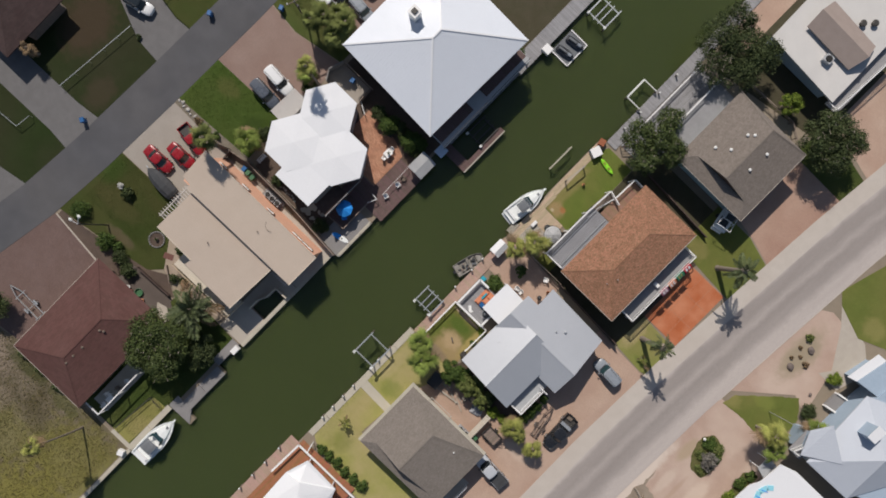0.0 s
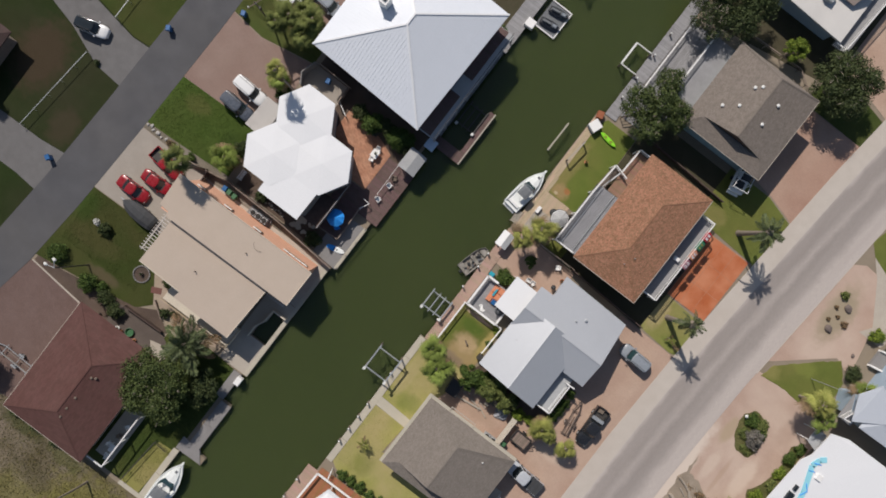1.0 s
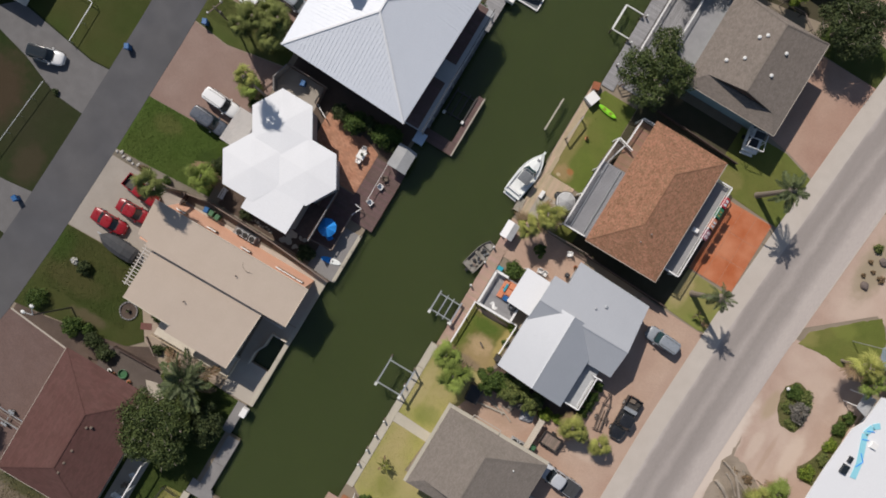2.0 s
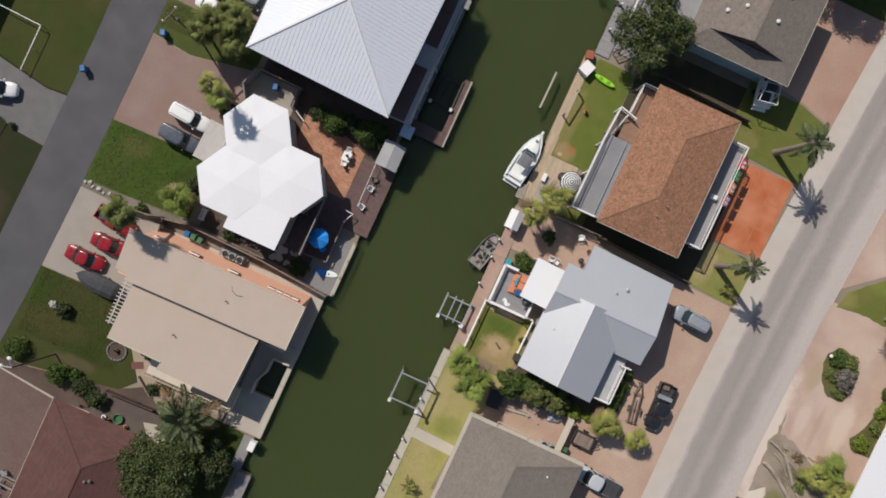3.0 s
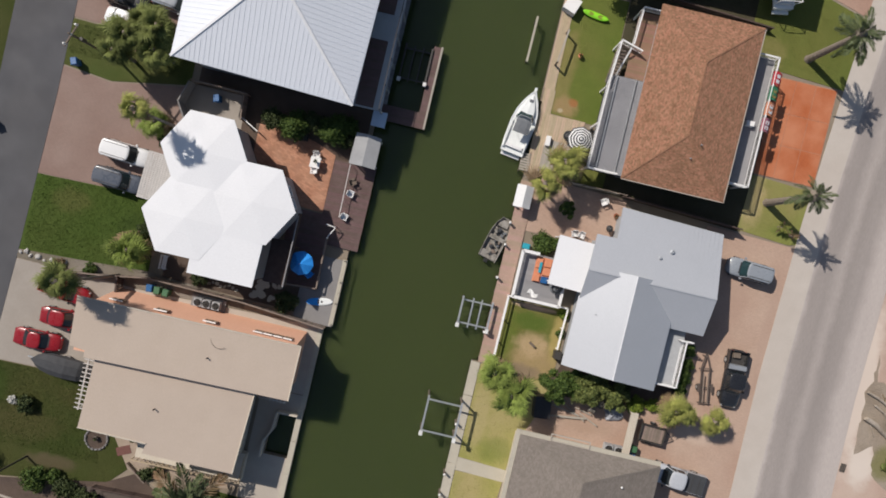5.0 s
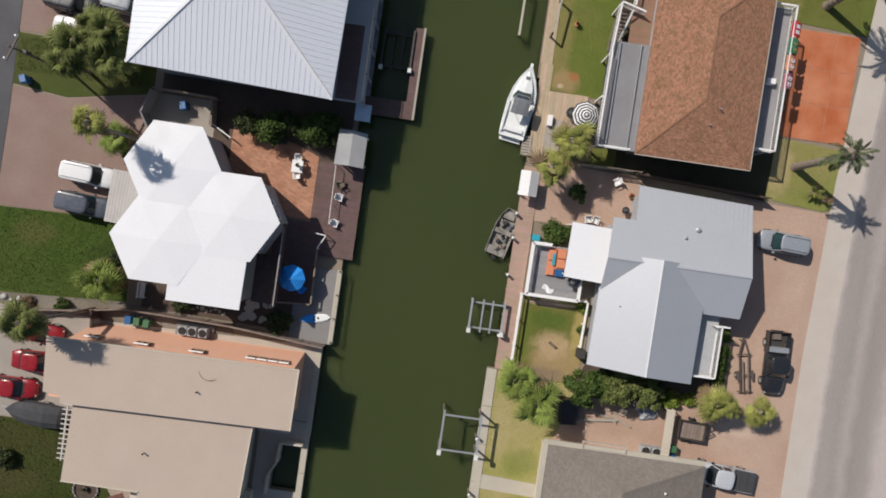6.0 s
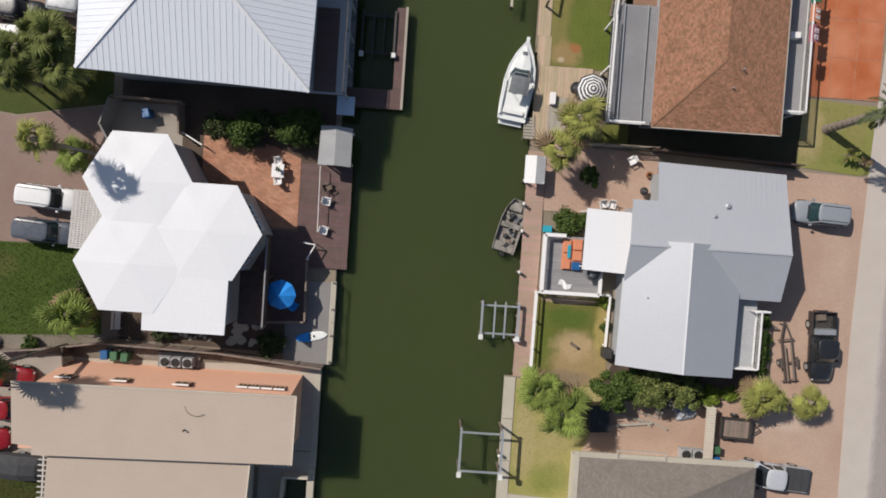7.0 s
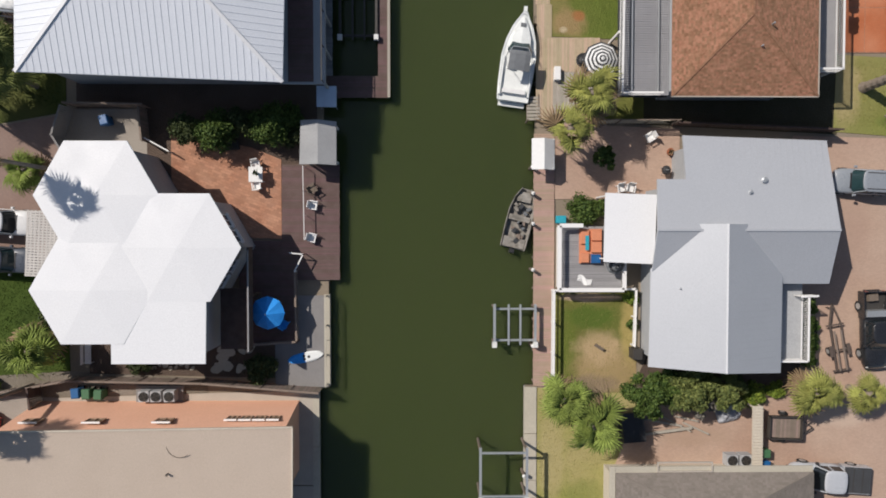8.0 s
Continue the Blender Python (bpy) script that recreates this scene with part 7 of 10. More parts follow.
# ---- furniture ----
def umbrella(x, y, z, r, h, label, cloth, stripe=None, rings=5, tilt=0):
    th = thing("umbrella", label, "umbrella", pose(x, y, z, tilt, 0, 0))
    bm = B()
    tube(bm, (0, 0, 0), (0, 0, h + 0.12), 0.03, 0.025, 8)
    part("pole", bm, M["galv"], th)
    bm = B()
    tube(bm, (0, 0, 0), (0, 0, 0.08), 0.28, 0.25, 14)
    part("base", bm, M["black_plastic"], th)
    a, b = B(), B()
    for k in range(rings):
        r0, r1 = r * k / rings, r * (k + 1) / rings
        z0, z1 = h - 0.55 * (r0 / r) ** 1.15, h - 0.55 * (r1 / r) ** 1.15
        tgt = b if (stripe and k % 2 == 1) else a
        for i in range(8):
            t0, t1 = math.radians(45 * i), math.radians(45 * i + 45)
            for (rr0, zz0, rr1, zz1) in ((r0, z0, r1, z1),):
                tm = (t0 + t1) / 2
                sag = 0.05 * (k + 1) / rings
                p = [(rr0 * math.cos(t0), rr0 * math.sin(t0), zz0), (rr1 * math.cos(t0), rr1 * math.sin(t0), zz1),
                     (rr1 * 0.95 * math.cos(tm), rr1 * 0.95 * math.sin(tm), zz1 - sag), (rr0 * 0.95 * math.cos(tm), rr0 * 0.95 * math.sin(tm), zz0 - sag * 0.6)]
                quad(tgt, *p)
                p = [(rr0 * 0.95 * math.cos(tm), rr0 * 0.95 * math.sin(tm), zz0 - sag * 0.6), (rr1 * 0.95 * math.cos(tm), rr1 * 0.95 * math.sin(tm), zz1 - sag),
                     (rr1 * math.cos(t1), rr1 * math.sin(t1), zz1), (rr0 * math.cos(t1), rr0 * math.sin(t1), zz0)]
                quad(tgt, *p)
    can = part("canopy", a, cloth, th)
    if stripe:
        part("stripes", b, stripe, can)
    else:
        b.free()
    for i in range(8):
        t0 = math.radians(45 * i)
        bm = B()
        tube(bm, (0, 0, h - 0.02), (r * math.cos(t0), r * math.sin(t0), h - 0.57), 0.012, 0.012, 5)
        part("rib", bm, M["galv"], th)
    return th


umbrella(-12.25, -5.7, 0.16, 1.25, 2.75, "bright blue patio umbrella on the dark terrace", M["canvas_blue"], tilt=4)
umbrella(12.2, 12.7, 0.1, 1.35, 2.4, "black-and-white ringed patio umbrella", M["canvas_white"], M["canvas_dark"], 10)
umbrella(13.35, -2.15, 0.85, 0.7, 1.75, "small dark striped umbrella beside the patio cover", M["canvas_dark"], M["canvas_grey"], 4, tilt=12)


def crumpled_cloth(x, y, z):
    rnd = random.Random(8)
    bm = B()
    rows = []
    for i in range(9):
        u = -0.55 + i * 0.14
        rows.append([(u, -0.24 + 0.1 * math.sin(i * 0.9) + 0.12 * j, 0.04 + 0.05 * rnd.random() + 0.05 * math.sin(i + j)) for j in range(5)])
    loft(bm, rows, closed=False, caps=False)
    solid("cloth", bm, M["canvas_white"], "crumpled white cloth on the grey deck", "cloth", pose(x, y, z, 0, 0, -20))


crumpled_cloth(11.3, -3.6, 0.86)


def patio_chair(x, y, z, rz, label="white plastic armchair on the deck", m="white_paint", group="patio chairs"):
    th = thing("armchair", label, "chair", pose(x, y, z, 0, 0, rz), group=group)
    bm = B()
    box(bm, -0.26, 0.26, -0.26, 0.26, 0.36, 0.41)
    part("seat", bm, M[m], th)
    bm = B()
    bar(bm, (-0.26, 0.385, 0.93), (0.26, 0.385, 0.93), 0.05, 0.07)
    back = part("backrest", bm, M[m], th)
    for i in range(5):
        bm = B()
        box(bm, -0.045, 0.045, -0.015, 0.015, 0, 0.55, pose(-0.2 + i * 0.1, 0.26, 0.4, -14))
        part("slat", bm, M[m], back)
    for s in (-1, 1):
        bm = B()
        box(bm, s * 0.3 - 0.04, s * 0.3 + 0.04, -0.3, 0.3, 0.6, 0.635)
        part("armrest", bm, M[m], th)
        for yy in (-0.25, 0.25):
            bm = B()
            box(bm, s * 0.28 - 0.025, s * 0.28 + 0.025, yy - 0.025, yy + 0.025, 0, 0.6)
            part("leg", bm, M[m], th)
    return th


patio_chair(-9.2, 2.1, 0.22, 80)
patio_chair(-9.3, -0.35, 0.22, 75)
patio_chair(-9.25, 3.35, 0.22, 120, "brown wooden armchair on the deck", "post_wood")
patio_chair(16.35, 7.3, 0.06, -60, "white plastic armchair on the paver patio")
patio_chair(14.2, 3.4, 0.06, 10, "white chair beside the patio cover")
patio_chair(14.9, 3.4, 0.06, -10, "white chair beside the patio cover")
patio_chair(-13.55, 5.15, 0.09, 10, "white patio chair beside the table")
patio_chair(-13.5, 3.6, 0.09, 185, "white patio chair beside the table")
patio_chair(-11.5, -6.9, 0.16, 150, "dark patio chair under the umbrella", "canvas_blue")
patio_chair(-13.4, -4.9, 0.16, 30, "dark patio chair under the umbrella", "post_wood")
patio_chair(13.2, 13.7, 0.12, -30, "dark chair by the ringed umbrella", "black_plastic")


def patio_table(x, y, z, a, b, m, label):
    th = thing("table", label, "table", pose(x, y, z))
    bm = B()
    box(bm, -a / 2, a / 2, -b / 2, b / 2, 0.7, 0.75, None, 0.01)
    part("tabletop", bm, M[m], th)
    for sx in (-1, 1):
        for sy in (-1, 1):
            bm = B()
            box(bm, sx * (a / 2 - 0.08) - 0.03, sx * (a / 2 - 0.08) + 0.03, sy * (b / 2 - 0.08) - 0.03, sy * (b / 2 - 0.08) + 0.03, 0, 0.7)
            part("leg", bm, M[m], th)
    return th


patio_table(-13.5, 4.4, 0.09, 1.05, 1.15, "white_paint", "white patio table with stacked things on the bricks")
patio_table(-12.6, -5.9, 0.16, 1.5, 1.6, "post_wood", "square table under the blue umbrella")


def round_table(x, y, z, r):
    th = thing("table", "small round black table beside the ringed umbrella", "table", pose(x, y, z))
    bm = B()
    loft(bm, [[(q * math.cos(a), q * math.sin(a), zz) for a in np.linspace(0, 2 * math.pi, 24, endpoint=False)] for q, zz in ((r - 0.02, 0.68), (r, 0.69), (r, 0.71), (r - 0.03, 0.72))])
    part("tabletop", bm, M["black_plastic"], th)
    for i in range(3):
        a = math.radians(120 * i + 20)
        bm = B()
        tube(bm, (0.34 * math.cos(a), 0.34 * math.sin(a), 0), (0.1 * math.cos(a), 0.1 * math.sin(a), 0.69), 0.025, 0.02, 6)
        part("leg", bm, M["steel_dark"], th)
    return th


def plant_pot(x, y, z, r=0.2, m="rust_red", label="small potted plant", leaf="leaf_mid"):
    th = thing("potted_plant", label, "plant", pose(x, y, z))
    bm = B()
    tube(bm, (0, 0, 0), (0, 0, 0.32), r * 0.7, r, 12)
    part("pot", bm, M[m], th)
    rnd = random.Random(int(x * 7 + y * 13))
    bm = B()
    for i in range(40):
        a, e = rnd.uniform(0, 6.28), rnd.uniform(0.3, 1.4)
        d = Vector((math.cos(a) * math.cos(e), math.sin(a) * math.cos(e), math.sin(e)))
        p = Vector((0, 0, 0.3))
        q = p + d * rnd.uniform(0.15, 0.4)
        s = d.orthogonal().normalized() * 0.05
        quad(bm, p, p.lerp(q, 0.6) + s, q, p.lerp(q, 0.6) - s)
    part("leaves", bm, M[leaf], th, kind="stuff")


plant_pot(-13.4, 4.5, 0.84, 0.12, "white_paint", "small potted plant on the white table")


round_table(11.15, 13.0, 0.12, 0.55)


def sofa():
    th = thing("outdoor_sofa", "orange-cushioned outdoor sofa with a low table", "sofa")
    bm = B()
    box(bm, 10.9, 12.6, -2.3, 0.3, 0.85, 1.05)
    part("base", bm, M["orange"], th)
    for a in ((10.95, 11.6, -2.25, -1.5), (10.95, 11.6, -0.85, 0.25), (11.75, 12.55, -1.5, -0.65), (11.75, 12.55, -0.6, 0.25)):
        bm = B()
        box(bm, *a, 1.05, 1.25, None, 0.04)
        part("cushion", bm, M["orange"], th)
    bm = B()
    box(bm, 11.75, 12.5, -2.3, -1.6, 1.05, 1.27, None, 0.05)
    part("throw", bm, M["blue_bin"], th, "dark blue throw")
    bm = B()
    box(bm, 11.28, 11.55, -1.3, -0.2, 1.26, 1.3, pose(0, 0, 0))
    part("towel", bm, M["tealbox"], th, "turquoise towel")


sofa()


def simple_box(name, label, cat, x0, x1, y0, y1, z0, z1, m, rz=0.0, lid=True):
    th = thing(name, label, cat, pose((x0 + x1) / 2, (y0 + y1) / 2, z0, 0, 0, rz))
    a, b, h = (x1 - x0) / 2, (y1 - y0) / 2, z1 - z0
    bm = B()
    box(bm, -a, a, -b, b, 0, h * 0.86, None, 0.01)
    part("body", bm, M[m], th)
    if lid:
        bm = B()
        box(bm, -a - 0.02, a + 0.02, -b - 0.02, b + 0.02, h * 0.86, h, None, 0.03)
        part("lid", bm, M[m], th)
    return th


simple_box("cooler", "white cooler on the quay", "cooler", 9.05, 9.5, 11.6, 12.6, 0.12, 0.6, "white_paint")
simple_box("dock_box", "turquoise dock box on the boardwalk", "box", 9.25, 9.95, 0.75, 1.3, 0.1, 0.65, "tealbox")
simple_box("dock_box", "white dock box beside the jet skis", "box", -8.0, -6.7, 31.2, 32.4, 0.14, 0.9, "white_paint", 0)
simple_box("dock_box", "white dock box on the quay corner", "box", 7.7, 9.1, 25.3, 26.8, 0.12, 1.0, "white_paint", -20)
simple_box("crate", "rusty brown crate on the quay", "crate", 7.6, 8.5, 27.2, 28.2, 0.12, 0.9, "rust_red", 15)
simple_box("stump_box", "dark wooden block on the worn grass", "block", 12.3, 13.0, -8.95, -8.7, 0.05, 0.45, "bark", -32, False)
simple_box("white_block", "white concrete block on the canal wall", "block", -9.9, -9.1, -33.1, -31.9, 0.1, 0.9, "white_paint", 0)
simple_box("pump_box", "white pump box at the canal corner", "box", -11.5, -10.6, -56.0, -55.2, 0.05, 0.8, "white_paint", 20)
simple_box("dark_bench", "dark planter bench on the brick edge", "bench", -16.0, -14.9, 6.3, 7.0, 0.05, 0.6, "steel_dark", 5, False)


def tarp_pile(x, y):
    """A crumpled grey tarpaulin over a low heap."""
    bm = B()
    rows = []
    for i in range(15):
        u = -0.95 + 1.9 * i / 14
        row = []
        for j in range(11):
            v = -0.7 + 1.4 * j / 10
            e = max(0.0, 1 - (u / 0.98) ** 2) * max(0.0, 1 - (v / 0.74) ** 2)
            row.append((u + 0.1 * noise.noise((u * 2, v * 2, 3)), v + 0.1 * noise.noise((u * 2, v * 2, 9)), 0.02 + e ** 0.5 * (0.5 + 0.45 * noise.noise((u * 2.6, v * 2.6, 1)) + 0.16 * noise.noise((u * 7, v * 7, 5)))))
        rows.append(row)
    loft(bm, rows, closed=False, caps=False)
    solid("tarpaulin", bm, M["tarp"], "crumpled blue-grey tarpaulin over a heap in the yard", "tarpaulin", pose(x, y, 0.05, 0, 0, 20))


M["tarp"] = mat("tarp", (0.30, 0.32, 0.36), (0.20, 0.21, 0.24), 0.5, scale=2, fine=18, c=(0.42, 0.43, 0.45), big=1.4, cmix=0.6, bump=0.2)
tarp_pile(22.7, -13.9)
# Black box added to darken the gap below the palms.
simple_box("machine", "black box added for the dark gap under the palms", "machine", 14.2, 15.9, -15.9, -13.6, 0.05, 1.3, "black_plastic", 5)
simple_box("cabinet", "dark meter cabinet by the fence", "cabinet", 15.0, 15.7, -9.6, -8.8, 0.05, 1.2, "steel_dark", 0)


def grill(x, y, z):
    th = thing("grill", "round black kettle grill", "grill", pose(x, y, z))
    bm = B()
    prof = [(0.05, 0.5), (0.3, 0.6), (0.36, 0.78), (0.3, 0.95), (0.05, 1.02)]
    loft(bm, [[(r * math.cos(a), r * math.sin(a), h) for a in np.linspace(0, 2 * math.pi, 16, endpoint=False)] for r, h in prof])
    part("bowl", bm, M["black_plastic"], th)
    for i in range(3):
        a = math.radians(120 * i)
        bm = B()
        tube(bm, (0.15 * math.cos(a), 0.15 * math.sin(a), 0.6), (0.35 * math.cos(a), 0.35 * math.sin(a), 0), 0.02, 0.02, 6)
        part("leg", bm, M["galv"], th)
    bm = B()
    bar(bm, (-0.1, 0, 1.06), (0.1, 0, 1.06), 0.03, 0.03)
    part("handle", bm, M["galv"], th)


grill(11.1, 12.95, 0.12)
grill(17.5, 4.75, 0.06)


def wheelie_bin(x, y, rz, m, label):
    th = thing("wheelie_bin", label, "bin", pose(x, y, 0.02, 0, 0, rz), group="wheelie bins")
    bm = B()
    lo = [(-0.26, -0.27, 0.06), (0.26, -0.27, 0.06), (0.26, 0.27, 0.06), (-0.26, 0.27, 0.06)]
    hi = [(-0.31, -0.35, 1.0), (0.31, -0.35, 1.0), (0.31, 0.35, 1.0), (-0.31, 0.35, 1.0)]
    loft(bm, [lo, hi])
    part("body", bm, M[m], th)
    bm = B()
    loft(bm, [[(-0.33, -0.38, 1.0), (0.33, -0.38, 1.0), (0.33, 0.4, 1.0), (-0.33, 0.4, 1.0)], [(-0.26, -0.3, 1.09), (0.26, -0.3, 1.09), (0.26, 0.36, 1.07), (-0.26, 0.36, 1.07)]])
    part("lid", bm, M[m], th)
    bm = B()
    bar(bm, (-0.25, 0.43, 1.0), (0.25, 0.43, 1.0), 0.03, 0.03)
    part("handle", bm, M["black_plastic"], th)
    for s in (-1, 1):
        bm = B()
        tube(bm, (s * 0.2, 0.3, 0.1), (s * 0.27, 0.3, 0.1), 0.1, 0.1, 12)
        part("wheel", bm, M["rubber"], th)


for bx, by, brz, bmn in ((-27.1, -12.1, 4, "blue_bin"), (-26.3, -12.15, 2, "green_bin"), (-25.4, -12.2, -3, "green_bin"), (-46.6, 0.8, 30, "blue_bin"), (-49.2, -23.6, 60, "blue_bin"), (-39.6, 8.7, 20, "blue_bin"), (25.3, -16.9, 90, "green_bin"), (25.3, -17.8, 90, "blue_bin"), (-24.7, 8.4, 15, "blue_bin")):
    wheelie_bin(bx, by, brz, bmn, ("bright blue" if bmn == "blue_bin" else "dark green") + " wheelie bin with a closed lid")


def ac_unit(x, y, z, rz=0, s=0.42):
    th = thing("condenser", "pale grey air-conditioning condenser with a round fan grille", "air conditioner", pose(x, y, z, 0, 0, rz), group="condensers")
    bm = B()
    box(bm, -s, s, -s, s, 0, 0.75, None, 0.02)
    part("body", bm, M["siding_grey"], th)
    bm = B()
    for r in (0.14, 0.24, 0.34):
        k = 20
        for i in range(k):
            a, b = 2 * math.pi * i / k, 2 * math.pi * (i + 1) / k
            bar(bm, (r * math.cos(a), r * math.sin(a), 0.8), (r * math.cos(b), r * math.sin(b), 0.8), 0.02, 0.02)
    for i in range(8):
        a = 2 * math.pi * i / 8
        bar(bm, (0, 0, 0.8), (0.37 * math.cos(a), 0.37 * math.sin(a), 0.8), 0.015, 0.015)
    part("grille", bm, M["steel_dark"], th)
    bm = B()
    tube(bm, (0, 0, 0.745), (0, 0, 0.765), s * 0.86, s * 0.86, 20)
    fan = part("fan_well", bm, M["rubber"], th)
    for i in range(4):
        a = 2 * math.pi * i / 4 + 0.3
        bm = B()
        bar(bm, (0.05 * math.cos(a), 0.05 * math.sin(a), 0.775), (0.31 * math.cos(a), 0.31 * math.sin(a), 0.775), 0.12, 0.01)
        part("blade", bm, M["steel_dark"], fan)


bm = B()
box(bm, -22.9, -19.3, -12.95, -11.7, 0.05, 0.25)
solid("equipment_pad", bm, M["concrete_grey"], "raised concrete pad for condensers", "pad")
for ax_ in (-22.0, -21.1, -20.1):
    ac_unit(ax_, -12.35, 0.25, 3)
ac_unit(22.85, -17.5, 0.05, 0, 0.45)
ac_unit(23.9, -17.5, 0.05, 0, 0.45)
ac_unit(22.4, 57.3, 4.0, 5, 0.6)


# coloured towels over a rail
def garden_rail():
    th = thing("garden_rail", "low dark timber rail beside the red patio", "rail")
    for y in (17.4, 19.8, 22.2, 24.4):
        bm = B()
        box(bm, 30.2, 30.3, y - 0.05, y + 0.05, 0, 1.3)
        part("post", bm, M["dark_wood"], th)
    for z in (1.3, 0.7):
        bm = B()
        box(bm, 30.2, 30.32, 13.6, 24.5, z - 0.04, z + 0.04)
        part("rail", bm, M["dark_wood"], th)
M["towel_red"] = mat("towel_red", (0.52, 0.02, 0.04), (0.42, 0.015, 0.03), 0.9, scale=3, fine=40)
M["green_towel"] = mat("green_towel", (0.02, 0.2, 0.1), (0.015, 0.16, 0.08), 0.9, scale=3, fine=40)
M["towel_pink"] = mat("towel_pink", (0.42, 0.16, 0.2), (0.34, 0.12, 0.16), 0.9, scale=2, fine=12)
garden_rail()


def towels():
    for i, (m, y, lab) in enumerate(((M["towel_red"], 22.6, "red printed beach towel over the balcony rail"), (M["green_towel"], 21.1, "green printed beach towel over the balcony rail"), (M["orange"], 19.55, "orange printed beach towel over the balcony rail"), (M["towel_pink"], 17.95, "pink patterned beach towel over the balcony rail"))):
        th = thing("beach_towel", lab, "towel", group="towels on the rail")
        n = 8
        rows = []
        for k in range(n + 1):
            u = y - 0.66 + 1.32 * k / n
            w = 0.03 * math.sin(k * 2.1 + i)
            rows.append([(28.86, u, 3.5), (28.96, u, 3.86), (29.35 + w, u, 3.72 + w), (29.75 + 2 * w, u, 3.4)])
        bm = B()
        loft(bm, rows, closed=False, caps=False)
        part("cloth", bm, m, th)
        for j in range(2):
            uu = y - 0.45 + 0.5 * j
            bm = B()
            quad(bm, (29.1, uu, 3.85), (29.1, uu + 0.34, 3.85), (29.55, uu + 0.34, 3.62), (29.55, uu, 3.62))
            part("print", bm, M["canvas_white"] if i != 1 else M["grass_dry"], th, "pale printed patch")


towels()


# white things on the brown house balcony
simple_box("cooler", "white cooler on the upper balcony", "cooler", 27.5, 28.3, 17.6, 18.1, 2.85, 3.4, "white_paint")


def pole_thing(x, y, h, label, name="utility_pole", arm=None, m="bark", r=0.13):
    th = thing(name, label, "pole", pose(x, y, 0))
    bm = B()
    tube(bm, (0, 0, 0), (0, 0, h), r, r * 0.7, 10)
    part("shaft", bm, M[m], th)
    if arm:
        bm = B()
        mm = pose(0, 0, h - 0.5, 0, 0, arm)
        box(bm, -1.2, 1.2, -0.06, 0.06, -0.06, 0.06, mm)
        part("crossarm", bm, M["post_wood"], th)
        for s in (-1.0, 0.0, 1.0):
            bm = B()
            p = mm @ Vector((s, 0, 0.06))
            tube(bm, p, p + Vector((0, 0, 0.3)), 0.11, 0.08, 8)
            part("insulator", bm, M["lamp_white"], th)
        bm = B()
        tube(bm, (0.26, 0, h - 2.2), (0.26, 0, h - 1.5), 0.18, 0.18, 12)
        part("transformer", bm, M["steel_dark"], th)
    return th


pole_thing(-35.7, 10.0, 8.8, "timber utility pole with a crossarm and insulators", arm=70)
pole_thing(54.4, 16.7, 6.9, "slim pale flagpole on the lawn", "flagpole", m="galv", r=0.06)


def street_lamp(x, y, h):
    th = thing("street_lamp", "tall dark lamp post with two white heads", "street lamp", pose(x, y, 0))
    bm = B()
    tube(bm, (0, 0, 0), (0, 0, h), 0.11, 0.07, 10)
    part("post", bm, M["steel_dark"], th)
    bm = B()
    tube(bm, (0, 0, h), (-1.0, -0.2, h + 0.2), 0.05, 0.04, 8)
    tube(bm, (0, 0, h), (-0.5, 0.8, h + 0.2), 0.05, 0.04, 8)
    part("arm", bm, M["galv"], th)
    for p in ((-1.1, -0.2), (-0.55, 0.9)):
        bm = B()
        loft(bm, [[(p[0] + r * math.cos(a), p[1] + r * math.sin(a) * 0.7, h + z) for a in np.linspace(0, 6.28, 12, endpoint=False)] for r, z in ((0.1, 0.05), (0.26, 0.12), (0.3, 0.2), (0.16, 0.32))])
        part("lamp_head", bm, M["lamp_white"], th)


street_lamp(-36.1, -32.4, 7.8)


def stone(x, y, s, seed, label="rounded dark landscape boulder", m="rock"):
    rnd = random.Random(seed)
    bm = B()
    bmesh.ops.create_icosphere(bm, subdivisions=3, radius=1)
    off = Vector((rnd.uniform(0, 50), rnd.uniform(0, 50), 0))
    for v in bm.verts:
        k = 1 + 0.35 * noise.noise(v.co * 1.2 + off) + 0.12 * noise.noise(v.co * 3 + off)
        v.co = Vector((v.co.x * k * s, v.co.y * k * s * 0.8, max(-0.1, v.co.z * k * s * 0.6)))
    solid("boulder", bm, M[m], label, "rock", pose(x, y, 0.08, 0, 0, rnd.uniform(0, 360)), group="boulders", smooth=True)


for i, (sx, sy, ss) in enumerate(((51.9, 23.7, 0.6), (52.4, 27.6, 0.62), (57.0, 22.8, 0.3), (20.0, -11.0, 0.3))):
    stone(sx, sy, ss, i + 3)


for i, (sx, sy, ss) in enumerate(((-40.7, -11.4, 0.3), (-40.2, -11.75, 0.22), (-39.4, -11.7, 0.34), (-38.7, -11.95, 0.2), (-38.0, -11.7, 0.26), (-41.3, -11.6, 0.2), (-36.5, -11.6, 0.22))):
    stone(sx, sy, ss, i + 20, "pale broken rubble on the sandy strip", "rubble")


